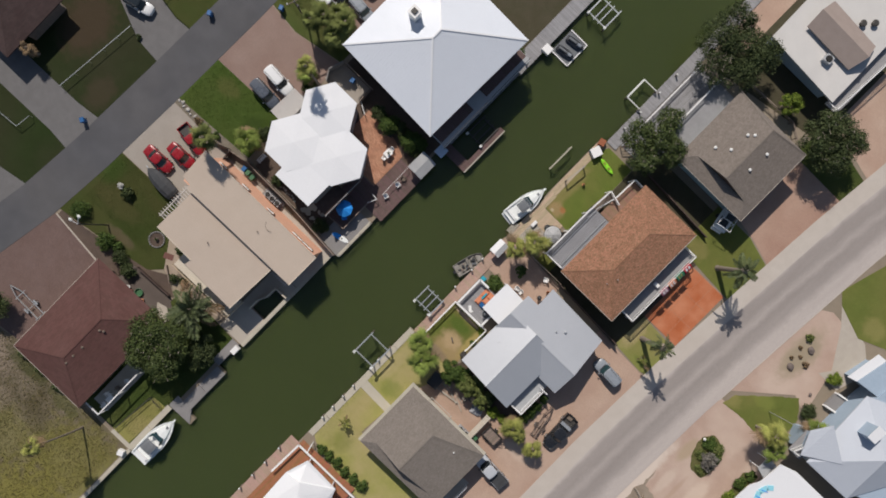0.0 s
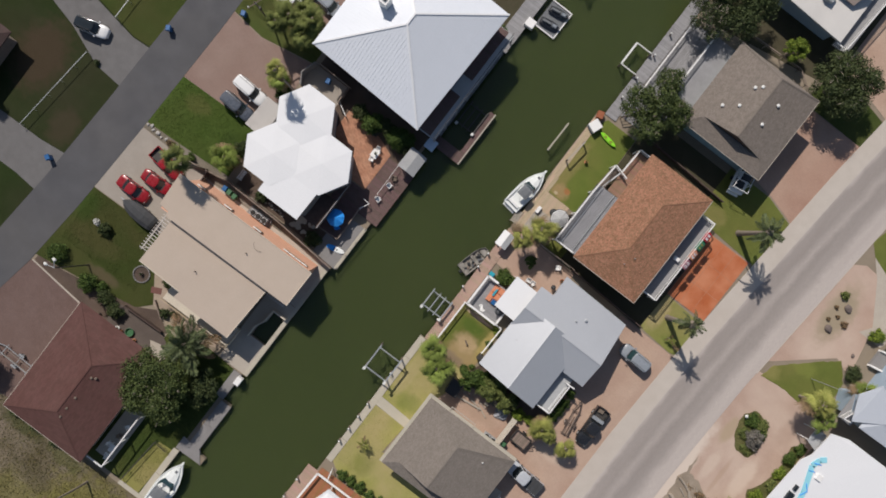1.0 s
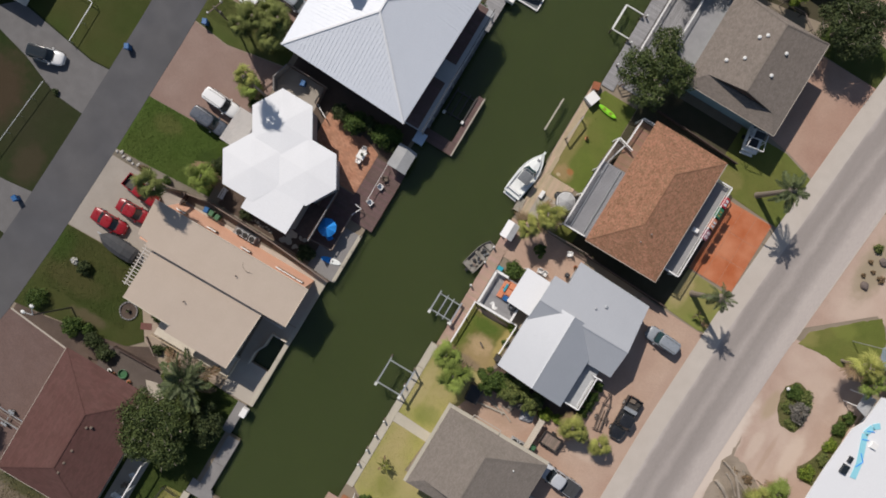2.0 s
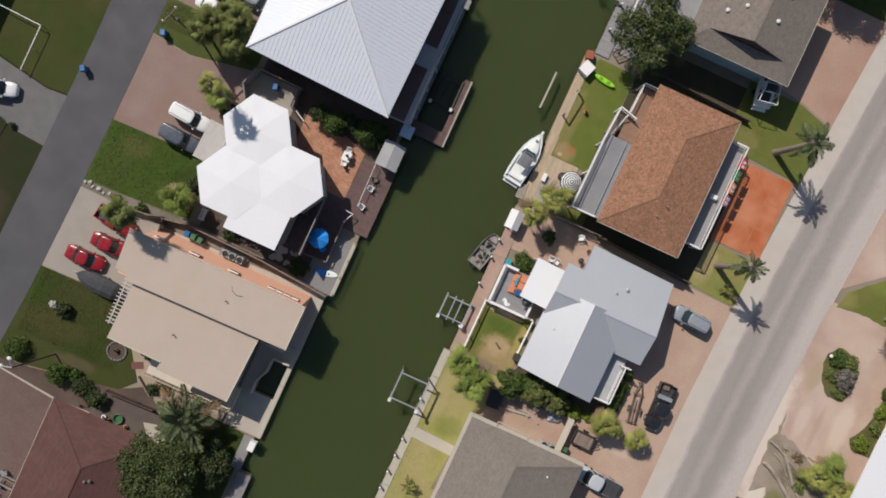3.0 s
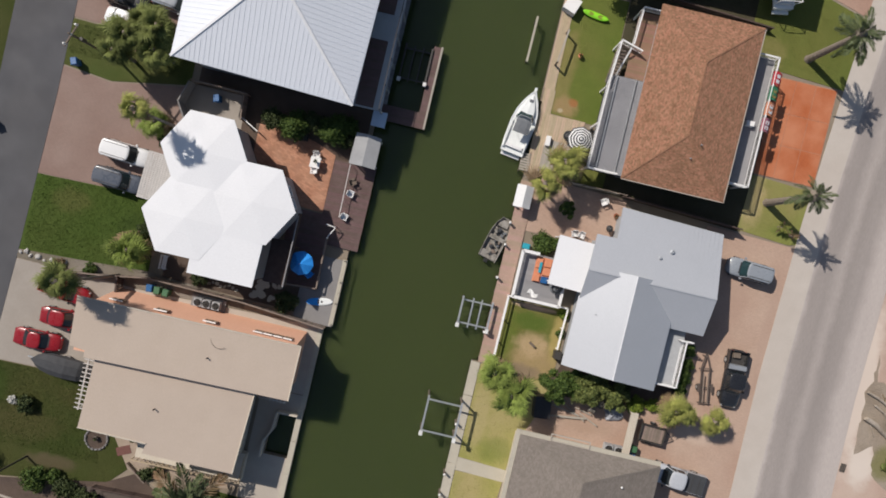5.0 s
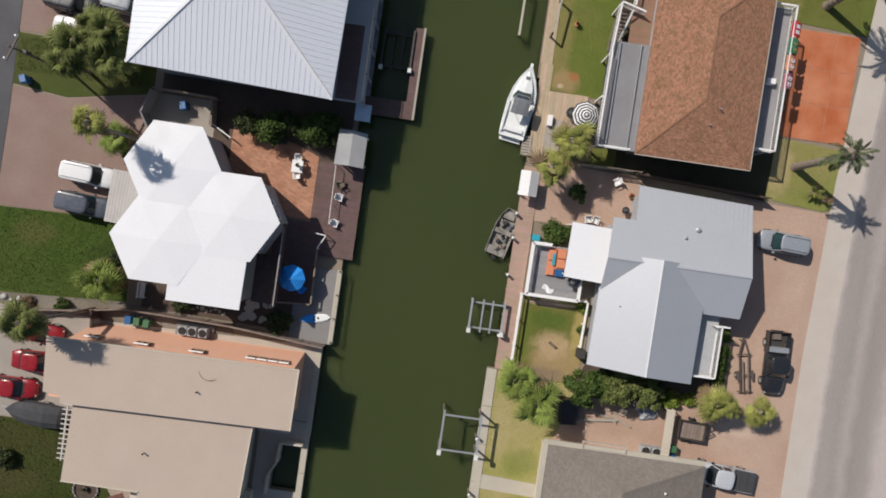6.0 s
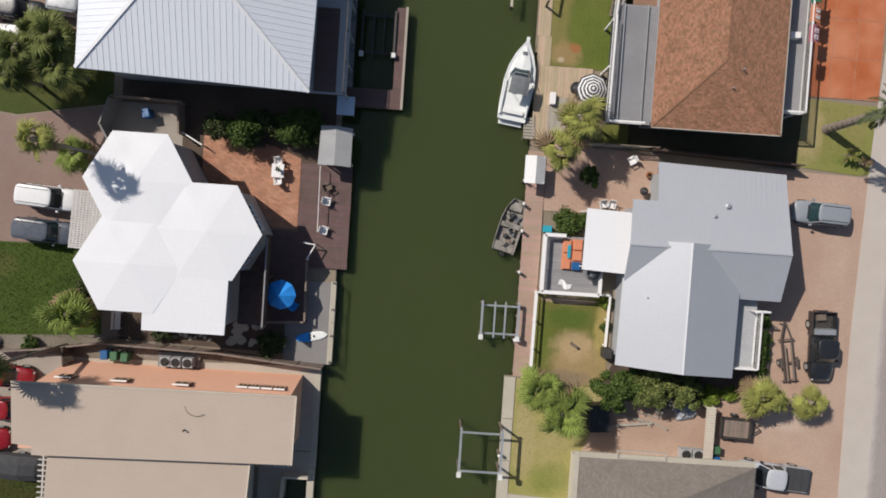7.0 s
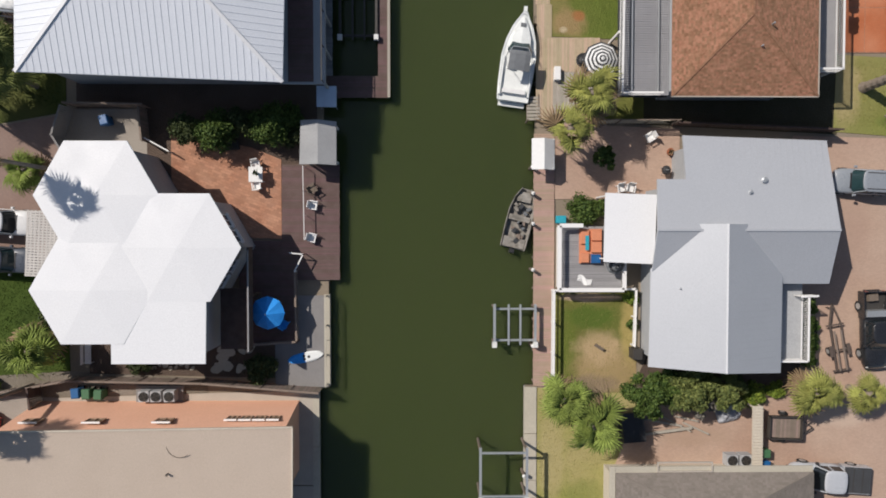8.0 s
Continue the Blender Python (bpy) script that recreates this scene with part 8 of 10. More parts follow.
def timber_frame():
    th = thing("lumber", "grey weathered lumber lying in the yard", "lumber")
    for a, b, w in (((14.4, -15.85), (19.9, -15.1), 0.2), ((15.9, -14.4), (19.1, -14.95), 0.14), ((19.2, -14.7), (21.2, -15.6), 0.12), ((17.0, -13.9), (19.8, -15.4), 0.1), ((18.6, -14.2), (20.4, -14.6), 0.1)):
        bm = B()
        bar(bm, (*a, 0.18), (*b, 0.26), w, 0.14)
        part("beam", bm, M["deck_pale"], th)
    th = thing("lumber", "long weathered driftwood logs in the earth bed", "lumber")
    for run, r in (([(48.5, -8.3), (49.6, -8.7), (51.0, -9.6), (52.9, -11.0), (54.8, -12.6)], 0.27), ([(48.1, -5.6), (49.4, -6.0), (50.8, -6.7), (52.8, -7.7)], 0.17), ([(50.4, -6.4), (51.6, -7.8), (52.9, -9.4), (54.2, -10.6)], 0.2), ([(49.2, -6.8), (50.4, -7.4), (51.9, -8.8)], 0.12), ([(50.9, -5.3), (52.0, -6.4), (53.4, -7.0)], 0.1)):
        bm = B()
        rings = []
        for i, (x, y) in enumerate(run):
            rr = r * (1.05 - 0.55 * i / len(run)) * (1.12 if i % 2 else 0.94)
            rings.append([(x + 0.7 * rr * math.cos(a), y + 0.7 * rr * math.cos(a), 0.07 + rr + rr * math.sin(a)) for a in np.linspace(0, 2 * math.pi, 9, endpoint=False)])
        loft(bm, rings)
        part("log", bm, M["driftwood"], th)
    rnd = random.Random(77)
    for i in range(26):
        x, y, a = rnd.uniform(49.2, 53.6), rnd.uniform(-9.5, -5.2), rnd.uniform(-1.2, 0.2)
        bm = B()
        ln = rnd.uniform(0.5, 1.4)
        tube(bm, (x, y, 0.1), (x + ln * math.cos(a), y + ln * math.sin(a), rnd.uniform(0.1, 0.35)), 0.06, 0.03, 5)
        part("stick", bm, M["driftwood"] if i % 3 else M["frond_dead"], th)


timber_frame()


patio_table(-17.7, -50.6, 0.35, 0.9, 1.2, "white_paint", "white table on the back porch")
patio_chair(-17.8, -51.9, 0.35, 200, "white chair on the back porch")
patio_chair(-18.4, -50.4, 0.35, 95, "white chair on the back porch")
patio_chair(-17.9, -48.6, 0.35, 120, "dark chair on the back porch", "post_wood")
patio_chair(-17.7, -47.0, 0.35, 60, "white chair on the back porch")


def bollard_light(x, y):
    th = thing("garden_light", "small white-topped garden light on a dark post", "lamp", pose(x, y, 0.05))
    bm = B()
    tube(bm, (0, 0, 0), (0, 0, 0.8), 0.05, 0.05, 8)
    part("post", bm, M["steel_dark"], th)
    bm = B()
    tube(bm, (0, 0, 0.8), (0, 0, 1.0), 0.24, 0.1, 12)
    part("cap", bm, M["lamp_white"], th)


bollard_light(50.0, 6.9)
bm = B()
box(bm, -0.3, 0.3, -0.45, 0.45, 0.0, 0.012)
grate = solid("drain_grate", bm, M["steel_dark"], "dark iron storm-drain grate at the street edge", "drain", pose(47.6, -14.0, 0.066, 0, 0, -4))
for i in range(6):
    bm = B()
    box(bm, -0.27, 0.27, -0.38 + i * 0.14, -0.33 + i * 0.14, 0.012, 0.03)
    part("bar", bm, M["post_wood"], grate)


# ---- vehicles ----
def wheel(parent, x, y, r, w, rim="galv"):
    bm = B()
    tube(bm, (x, y - w / 2, r), (x, y + w / 2, r), r, r, 18)
    ty = part("wheel", bm, M["rubber"], parent)
    bm = B()
    tube(bm, (x, y - w / 2 - 0.01, r), (x, y + w / 2 + 0.01, r), r * 0.6, r * 0.6, 14)
    part("rim", bm, M[rim], ty)


def body_loft(stations):
    """Rings across the car: each station is x, half width, sill height, top height, crown."""
    rings = []
    for x, w, z0, z1, cr in stations:
        rings.append([(x, -w * 0.88, z0), (x, -w, z0 + (z1 - z0) * 0.35), (x, -w * 0.97, z1 - (z1 - z0) * 0.18), (x, -w * 0.84, z1 - 0.02), (x, -w * 0.45, z1 + cr * 0.8), (x, 0, z1 + cr),
                      (x, w * 0.45, z1 + cr * 0.8), (x, w * 0.84, z1 - 0.02), (x, w * 0.97, z1 - (z1 - z0) * 0.18), (x, w, z0 + (z1 - z0) * 0.35), (x, w * 0.88, z0)])
    return rings


def rounded(x0, x1, w, z, c, bow=0.1):
    """A plan ring with arched ends and round corners, rounder at the front."""
    pts = []
    for xe, sg, cc in ((x0, -1, c * 0.8), (x1, 1, c * 1.5)):
        for k in range(11):
            v = -1 + 2 * k / 10
            yy = sg * v * w
            edge = max(0.0, abs(yy) - (w - cc)) / cc
            pts.append((xe - sg * (bow * v * v + cc * (1 - math.sqrt(max(0.0, 1 - edge * edge)))), yy, z))
    return pts


def car(kind, x, y, rz, paint_m, label, L=4.8, W=1.9, H=1.7, cat="car", group="parked cars", roof_m=None, rack=False, cargo=None, cover=None):
    """A parked car facing +x before it is turned."""
    th = thing("pickup_truck" if kind == "pickup" else "car", label, cat, pose(x, y, 0.03, 0, 0, rz), group=group)
    P = M[paint_m]
    h, w = L / 2, W / 2
    belt = H * 0.58
    hood0 = {"sedan": 0.17, "suv": 0.2, "pickup": 0.2, "coupe": 0.18}[kind]
    cab_f = h - L * (hood0 + 0.05)
    cab_b = {"sedan": -h + L * 0.16, "coupe": -h + L * 0.2, "suv": -h + 0.1, "pickup": -h + L * 0.36}[kind]
    bm = B()
    sts = [(-h, w * 0.5, 0.44, belt * 0.82, 0.0), (-h + 0.05, w * 0.7, 0.38, belt * 0.9, 0.01), (-h + 0.14, w * 0.83, 0.34, belt * 0.95, 0.02), (-h + 0.32, w * 0.92, 0.31, belt * 0.98, 0.03), (-h + 0.7, w * 0.985, 0.28, belt, 0.04), (0, w, 0.26, belt, 0.04),
           (cab_f, w * 0.99, 0.26, belt, 0.05), (h - L * 0.14, w * 0.97, 0.27, belt * 0.95, 0.06), (h - 0.42, w * 0.91, 0.29, belt * 0.89, 0.05), (h - 0.2, w * 0.81, 0.32, belt * 0.83, 0.04), (h - 0.07, w * 0.65, 0.36, belt * 0.77, 0.02), (h, w * 0.42, 0.42, belt * 0.69, 0.0)]
    if kind == "pickup":
        sts = [(cab_b - 0.02, w, 0.28, belt, 0.0)] + sts[5:]
    loft(bm, body_loft(sts))
    body = part("body", bm, P, th, smooth=True)
    for s in (-1, 1):
        bm = B()
        bar(bm, (cab_f + 0.15, s * w * 0.5, belt + 0.035), (h - 0.4, s * w * 0.4, belt * 0.9 + 0.035), 0.02, 0.012)
        part("hood_crease", bm, P, body)
    # greenhouse
    rf = {"sedan": 0.75, "coupe": 0.7, "suv": 0.62, "pickup": 0.62}[kind]
    rb = {"sedan": 0.62, "coupe": 0.8, "suv": 0.16, "pickup": 0.14}[kind]
    gb = rounded(cab_b, cab_f, w * 0.93, belt - 0.03, 0.2, 0.16)
    gt = rounded(cab_b + rb, cab_f - rf, w * 0.8, H - 0.06, 0.2, 0.12)
    bm = B()
    loft(bm, [gb, gt])
    part("greenhouse", bm, M["glass_teal"] if paint_m in ("car_silver", "car_grey") else M["glass_dark"], th, "dark tinted glass")
    bm = B()
    rr = []
    for zz, e in ((H - 0.09, 0.05), (H - 0.05, 0.045), (H - 0.015, 0.01), (H + 0.01, -0.09), (H + 0.025, -0.26)):
        rr.append(rounded(cab_b + rb - e, cab_f - rf + e, w * 0.8 + e, zz, 0.2, 0.12))
    loft(bm, rr)
    roof = part("roof", bm, M[roof_m] if roof_m else P, th, smooth=True)
    for s in (-1, 1):
        for a, b in (((cab_f - 0.3, s * w * 0.89, belt), (cab_f - rf - 0.22, s * w * 0.78, H - 0.06)), ((cab_b + 0.2, s * w * 0.91, belt), (cab_b + rb + 0.18, s * w * 0.78, H - 0.06)), (((cab_f + cab_b) / 2, s * w * 0.93, belt), ((cab_f + cab_b) / 2, s * w * 0.8, H - 0.06))):
            bm = B()
            bar(bm, a, b, 0.07, 0.07)
            part("pillar", bm, P, th)
        bm = B()
        box(bm, cab_f - 0.42, cab_f - 0.2, s * (w + 0.1) - 0.1, s * (w + 0.1) + 0.1, belt + 0.02, belt + 0.18, None, 0.03)
        part("mirror", bm, P if kind != "pickup" else M["black_plastic"], th)
        bm = B()
        box(bm, h - 0.26, h - 0.05, s * w * 0.6 - 0.14, s * w * 0.6 + 0.14, belt * 0.64, belt * 0.76, None, 0.03)
        part("headlight", bm, M["glass_lamp"], th, "clear headlight")
        bm = B()
        box(bm, -h + 0.02, -h + 0.14, s * w * 0.68 - 0.1, s * w * 0.68 + 0.1, belt * 0.66, belt * 0.9, None, 0.02)
        part("tail_light", bm, M["tail_red"], th, "red tail light")
        for xx in (-h + L * 0.2, h - L * 0.19):
            wheel(th, xx, s * (w - 0.1), 0.34 if kind != "pickup" else 0.4, 0.24)
        if rack or kind == "suv":
            bm = B()
            bar(bm, (cab_b + rb + 0.2, s * w * 0.62, H + 0.05), (cab_f - rf - 0.2, s * w * 0.62, H + 0.05), 0.04, 0.04)
            part("roof_rail", bm, M["steel_dark"], roof)
    for xx, nm in ((h - 0.02, "bumper"), (-h + 0.02, "bumper")):
        bm = B()
        box(bm, xx - 0.06, xx + 0.06, -w * 0.6, w * 0.6, 0.36, 0.54, None, 0.02)
        part(nm, bm, M["black_plastic"] if kind == "pickup" else P, th)
    bm = B()
    box(bm, cab_f - 0.1, cab_f + 0.03, -w * 0.6, w * 0.6, belt - 0.02, belt + 0.06)
    part("cowl", bm, M["black_plastic"], th)
    if kind == "pickup":
        z0, z1, t = 0.62, belt + 0.02, 0.09
        x0, x1 = -h + 0.04, cab_b - 0.06
        bm = B()
        box(bm, x0, x1, -w + 0.02, w - 0.02, 0.34, z0)
        part("bed_floor", bm, M["steel_dark"], th)
        for a in ((x0, x1, -w, -w + t), (x0, x1, w - t, w), (x0, x0 + t, -w + t, w - t), (x1 - t, x1, -w + t, w - t)):
            bm = B()
            box(bm, *a, z0 - 0.2, z1)
            part("bed_side", bm, P, th)
        if cover:
            bm = B()
            box(bm, x0 + 0.02, x1 - 0.02, -w + 0.03, w - 0.03, z1, z1 + 0.06, None, 0.03)
            part("bed_cover", bm, M[cover], th, "dark soft bed cover")
            for q in (0.33, 0.66):
                bm = B()
                box(bm, x0 + (x1 - x0) * q - 0.02, x0 + (x1 - x0) * q + 0.02, -w + 0.06, w - 0.06, z1 + 0.06, z1 + 0.08)
                part("cover_rib", bm, M["steel_dark"], th)
        if cargo:
            bm = B()
            box(bm, x1 - 0.62, x1 - 0.12, -w + 0.1, w - 0.1, z0, z1 + 0.12, None, 0.02)
            part("toolbox", bm, M[cargo], th, "metal toolbox across the bed")
            bm = B()
            box(bm, x0 + 0.2, x0 + 0.75, -0.4, 0.35, z0, z0 + 0.35, pose(0, 0, 0, 0, 0, 4), 0.02)
            part("load", bm, M["post_wood"], th)
    return th


M["glass_lamp"] = mat("glass_lamp", (0.6, 0.6, 0.58), (0.5, 0.5, 0.48), 0.15, scale=4, fine=30, bump=0)
M["tail_red"] = mat("tail_red", (0.3, 0.01, 0.01), (0.22, 0.01, 0.01), 0.2, scale=4, fine=30, bump=0)

car("suv", -32.45, 0.85, -4, "car_white", "white sport utility car parked on the pavers", 5.1, 1.95, 1.8)
car("suv", -32.6, -1.98, -4, "car_grey", "dark grey sport utility car parked beside a white one", 5.1, 1.95, 1.75, roof_m="car_grey")
car("suv", 32.6, 3.9, 177, "car_silver", "silver minivan parked on the paver forecourt", 4.7, 1.95, 1.7)
car("pickup", 33.7, -7.4, -88, "car_black", "black crew-cab pickup truck with a toolbox", 6.0, 2.05, 1.9, "truck", cargo="galv")
car("pickup", 30.3, -18.8, 176, "car_pale", "silver pickup truck with a dark bed cover", 6.2, 2.05, 1.9, "truck", cover="canvas_dark")
car("coupe", -37.3, -19.95, 1, "car_red", "red sports coupe on the concrete drive", 4.9, 1.9, 1.35, roof_m="car_red")
car("sedan", -35.25, -17.2, 2, "car_red", "red sedan on the concrete drive", 4.6, 1.85, 1.45)
car("pickup", -35.6, -14.3, -9, "car_red", "red pickup truck under a palm", 5.2, 1.9, 1.7, "truck")
car("suv", -55.1, -5.5, 14, "car_white", "white car with a dark glass roof on a driveway", 4.7, 1.9, 1.6, roof_m="glass_dark")
car("suv", -36.0, 16.3, -6, "car_black", "black sport utility car in the parking bay", 5.0, 1.95, 1.75)
car("suv", -31.0, 16.9, -6, "car_silver", "silver hatchback in the parking bay", 4.6, 1.9, 1.6)
car("sedan", -35.4, 14.0, -6, "car_white", "pale sedan half under the trees", 4.6, 1.85, 1.45)
car("suv", -33.5, 20.0, -4, "car_blue", "dark blue car in the parking bay", 4.8, 1.9, 1.6)


def covered_boat():
    th = thing("covered_boat", "boat on a trailer under a dark fitted cover", "boat", pose(-34.6, -22.1, 0.03, 0, 0, 177), group="")
    rings = []
    for u, w, z in ((-2.7, 0.95, 1.0), (-2.3, 1.05, 1.25), (-1, 1.1, 1.5), (0.5, 1.08, 1.45), (1.6, 0.9, 1.3), (2.3, 0.55, 1.15), (2.75, 0.1, 1.0)):
        rings.append([(u, -w, 0.55), (u, -w * 0.95, z * 0.75), (u, -w * 0.4, z), (u, w * 0.4, z), (u, w * 0.95, z * 0.75), (u, w, 0.55)])
    bm = B()
    loft(bm, rings)
    part("cover", bm, M["canvas_dark"], th)
    for s in (-1, 1):
        wheel(th, -0.6, s * 0.95, 0.32, 0.2)
    bm = B()
    bar(bm, (-2.4, 0, 0.4), (3.4, 0, 0.4), 0.12, 0.12)
    part("trailer_beam", bm, M["galv"], th)


covered_boat()


def flat_trailer():
    th = thing("trailer", "small flatbed utility trailer with a mesh floor", "trailer", pose(26.95, -14.97, 0.03, 0, 0, -2))
    bm = B()
    planks(bm, -1.3, 1.2, -0.8, 0.8, 0.6, "y", 0.16)
    part("floor", bm, M["fence_wood"], th, kind="stuff")
    for a in ((-1.35, 1.25, -0.9, -0.82), (-1.35, 1.25, 0.82, 0.9), (-1.35, -1.27, -0.9, 0.9), (1.17, 1.25, -0.9, 0.9)):
        bm = B()
        box(bm, *a, 0.55, 0.95)
        part("side_rail", bm, M["steel_dark"], th)
    for s in (-1, 1):
        wheel(th, -0.1, s * 1.05, 0.3, 0.2)
        bm = B()
        bar(bm, (1.2, s * 0.7, 0.5), (2.2, 0, 0.5), 0.08, 0.08)
        part("tongue", bm, M["steel_dark"], th)


flat_trailer()


M["steel_rust"] = mat("steel_rust", (0.13, 0.10, 0.085), (0.08, 0.06, 0.05), 0.8, metal=0.2, scale=4, fine=20)


def boat_trailer(x, y, rz, L=5.0, label="empty galvanised boat trailer", m="galv", narrow=1.0):
    th = thing("trailer", label, "trailer", pose(x, y, 0.03, 0, 0, rz))
    k = narrow
    for s in (-1, 1):
        bm = B()
        bar(bm, (-L / 2, s * 0.6 * k, 0.5), (L * 0.2, s * 0.6 * k, 0.5), 0.1, 0.12)
        bar(bm, (L * 0.2, s * 0.6 * k, 0.5), (L / 2, 0, 0.5), 0.1, 0.12)
        part("frame_rail", bm, M[m], th)
        bm = B()
        bar(bm, (-L / 2, s * 0.35 * k, 0.68), (L * 0.1, s * 0.35 * k, 0.68), 0.1, 0.08)
        part("bunk", bm, M["fence_wood"], th)
        wheel(th, -L * 0.2, s * 0.95 * k, 0.3, 0.2)
        bm = B()
        box(bm, -L * 0.2 - 0.45, -L * 0.2 + 0.45, s * 0.95 * k - 0.14, s * 0.95 * k + 0.14, 0.62, 0.68, None, 0.03)
        part("fender", bm, M[m], th)
    for xx in (-L / 2, -L * 0.2, L * 0.18):
        bm = B()
        bar(bm, (xx, -0.95 * k, 0.45), (xx, 0.95 * k, 0.45), 0.1, 0.1)
        part("crossbar", bm, M[m], th)
    bm = B()
    tube(bm, (L / 2 - 0.3, 0.2, 0), (L / 2 - 0.3, 0.2, 0.6), 0.04, 0.04, 8)
    part("jack", bm, M["steel_dark"], th)


boat_trailer(30.95, -8.0, 100, 5.2, "empty dark rusty boat trailer", "steel_rust", 0.72)
boat_trailer(-37.0, -49.0, 178, 6.4)


# ---- boats ----
def hull_ring(u, w, zk, zg):
    return [(u, 0, zk), (u, -w * 0.6, zk + (zg - zk) * 0.3), (u, -w * 0.95, zk + (zg - zk) * 0.65), (u, -w, zg), (u, w, zg), (u, w * 0.95, zk + (zg - zk) * 0.65), (u, w * 0.6, zk + (zg - zk) * 0.3)]


def cabin_boat(x, y, rz, L, W, z, label, top="canvas_grey"):
    th = thing("motorboat", label, "boat", pose(x, y, z, 0, 0, rz), group="moored boats")
    h, w = L / 2, W / 2
    st = [(-h, 0.9, -0.3, 0.7), (-h * 0.6, 0.98, -0.35, 0.72), (0, 1.0, -0.38, 0.8), (h * 0.35, 0.86, -0.33, 0.9), (h * 0.65, 0.58, -0.22, 1.0), (h * 0.88, 0.24, 0.05, 1.08), (h, 0.03, 0.45, 1.12)]
    bm = B()
    loft(bm, [hull_ring(u, k * w, a, b) for u, k, a, b in st])
    hull = part("hull", bm, M["gelcoat"], th)
    # gunwale
    for s in (-1, 1):
        bm = B()
        loft(bm, [[(u, s * (k * w + dy), zz + dz) for dy, dz in ((-0.05, -0.01), (0.05, -0.01), (0.05, 0.05), (-0.05, 0.05))] for u, k, _, zz in st])
        part("gunwale", bm, M["gelcoat"], hull)
    # foredeck and cuddy
    bm = B()
    rings = []
    for u, k, zz in ((h * 0.08, 0.74, 1.25), (h * 0.4, 0.66, 1.25), (h * 0.65, 0.4, 1.2), (h * 0.84, 0.14, 1.15)):
        rings.append([(u, -k * w, 0.85), (u, -k * w * 0.8, zz), (u, 0, zz + 0.08), (u, k * w * 0.8, zz), (u, k * w, 0.85)])
    loft(bm, rings)
    part("foredeck", bm, M["gelcoat"], th)
    bm = B()
    box(bm, h * 0.62, h * 0.72, -0.2, 0.2, 1.24, 1.3, None, 0.02)
    part("hatch", bm, M["canvas_grey"], th)
    # cockpit well
    bm = B()
    box(bm, -h * 0.86, -h * 0.02, -w * 0.78, w * 0.78, 0.72, 0.755)
    part("cockpit_sole", bm, M["gelcoat"], th)
    for s in (-1, 1):
        bm = B()
        box(bm, -h * 0.9, -h * 0.02, s * w * 0.86 - 0.08, s * w * 0.86 + 0.08, 0.7, 0.98, None, 0.02)
        part("coaming", bm, M["gelcoat"], th)
        bm = B()
        box(bm, -h * 0.3, -h * 0.12, s * w * 0.4 - 0.25, s * w * 0.4 + 0.25, 0.75, 1.15, None, 0.05)
        part("seat", bm, M["canvas_white"], th)
    bm = B()
    box(bm, -h * 0.86, -h * 0.74, -w * 0.7, w * 0.7, 0.75, 1.05, None, 0.04)
    part("bench", bm, M["canvas_white"], th)
    # windscreen
    bm = B()
    lo = [(h * 0.1, -w * 0.74, 1.22), (h * 0.28, -w * 0.5, 1.26), (h * 0.28, w * 0.5, 1.26), (h * 0.1, w * 0.74, 1.22)]
    hi = [(h * 0.0, -w * 0.66, 1.62), (h * 0.14, -w * 0.44, 1.68), (h * 0.14, w * 0.44, 1.68), (h * 0.0, w * 0.66, 1.62)]
    loft(bm, [lo, hi], closed=False, caps=False)
    part("windscreen", bm, M["glass_teal"], th)
    bm = B()
    for a, b in zip(hi, hi[1:]):
        bar(bm, a, b, 0.05, 0.05)
    part("windscreen_frame", bm, M["galv"], th)
    # bimini top
    bm = B()
    rows = []
    for u, zz in ((-h * 0.42, 2.2), (-h * 0.22, 2.3), (-h * 0.06, 2.3), (h * 0.02, 2.18)):
        rows.append([(u, -w * 0.62, zz - 0.1), (u, -w * 0.3, zz), (u, w * 0.3, zz), (u, w * 0.62, zz - 0.1)])
    loft(bm, rows, closed=False, caps=False)
    part("bimini_top", bm, M[top], th, "grey canvas sun top")
    for s in (-1, 1):
        for u in (-h * 0.38, h * 0.06):
            bm = B()
            tube(bm, (-h * 0.12, s * w * 0.82, 0.95), (u, s * w * 0.62, 2.15), 0.02, 0.02, 6)
            part("top_strut", bm, M["galv"], th)
    # bow rail, pulpit, outboard
    bm = B()
    pts = [(h * 0.2, -w * 0.85, 1.25), (h * 0.6, -w * 0.55, 1.4), (h * 0.95, -0.15, 1.5), (h * 0.95, 0.15, 1.5), (h * 0.6, w * 0.55, 1.4), (h * 0.2, w * 0.85, 1.25)]
    for a, b in zip(pts, pts[1:]):
        tube(bm, a, b, 0.018, 0.018, 6)
    for a in pts:
        tube(bm, a, (a[0], a[1], 0.95), 0.015, 0.015, 6)
    part("bow_rail", bm, M["galv"], th)
    bm = B()
    box(bm, h * 0.93, h + 0.35, -0.14, 0.14, 1.1, 1.16, None, 0.01)
    part("pulpit", bm, M["gelcoat"], th)
    bm = B()
    box(bm, -h - 0.35, -h, -w * 0.8, w * 0.8, 0.05, 0.14, None, 0.02)
    part("swim_platform", bm, M["gelcoat"], th)
    return th


cabin_boat(6.32, 13.35, 82, 6.7, 2.55, WATER_Z + 0.25, "white cabin motorboat with a grey sun top, moored")
cabin_boat(-8.6, -50.5, 90, 8.0, 3.05, WATER_Z + 0.35, "large white motorboat raised beside the canal wall", "canvas_grey")


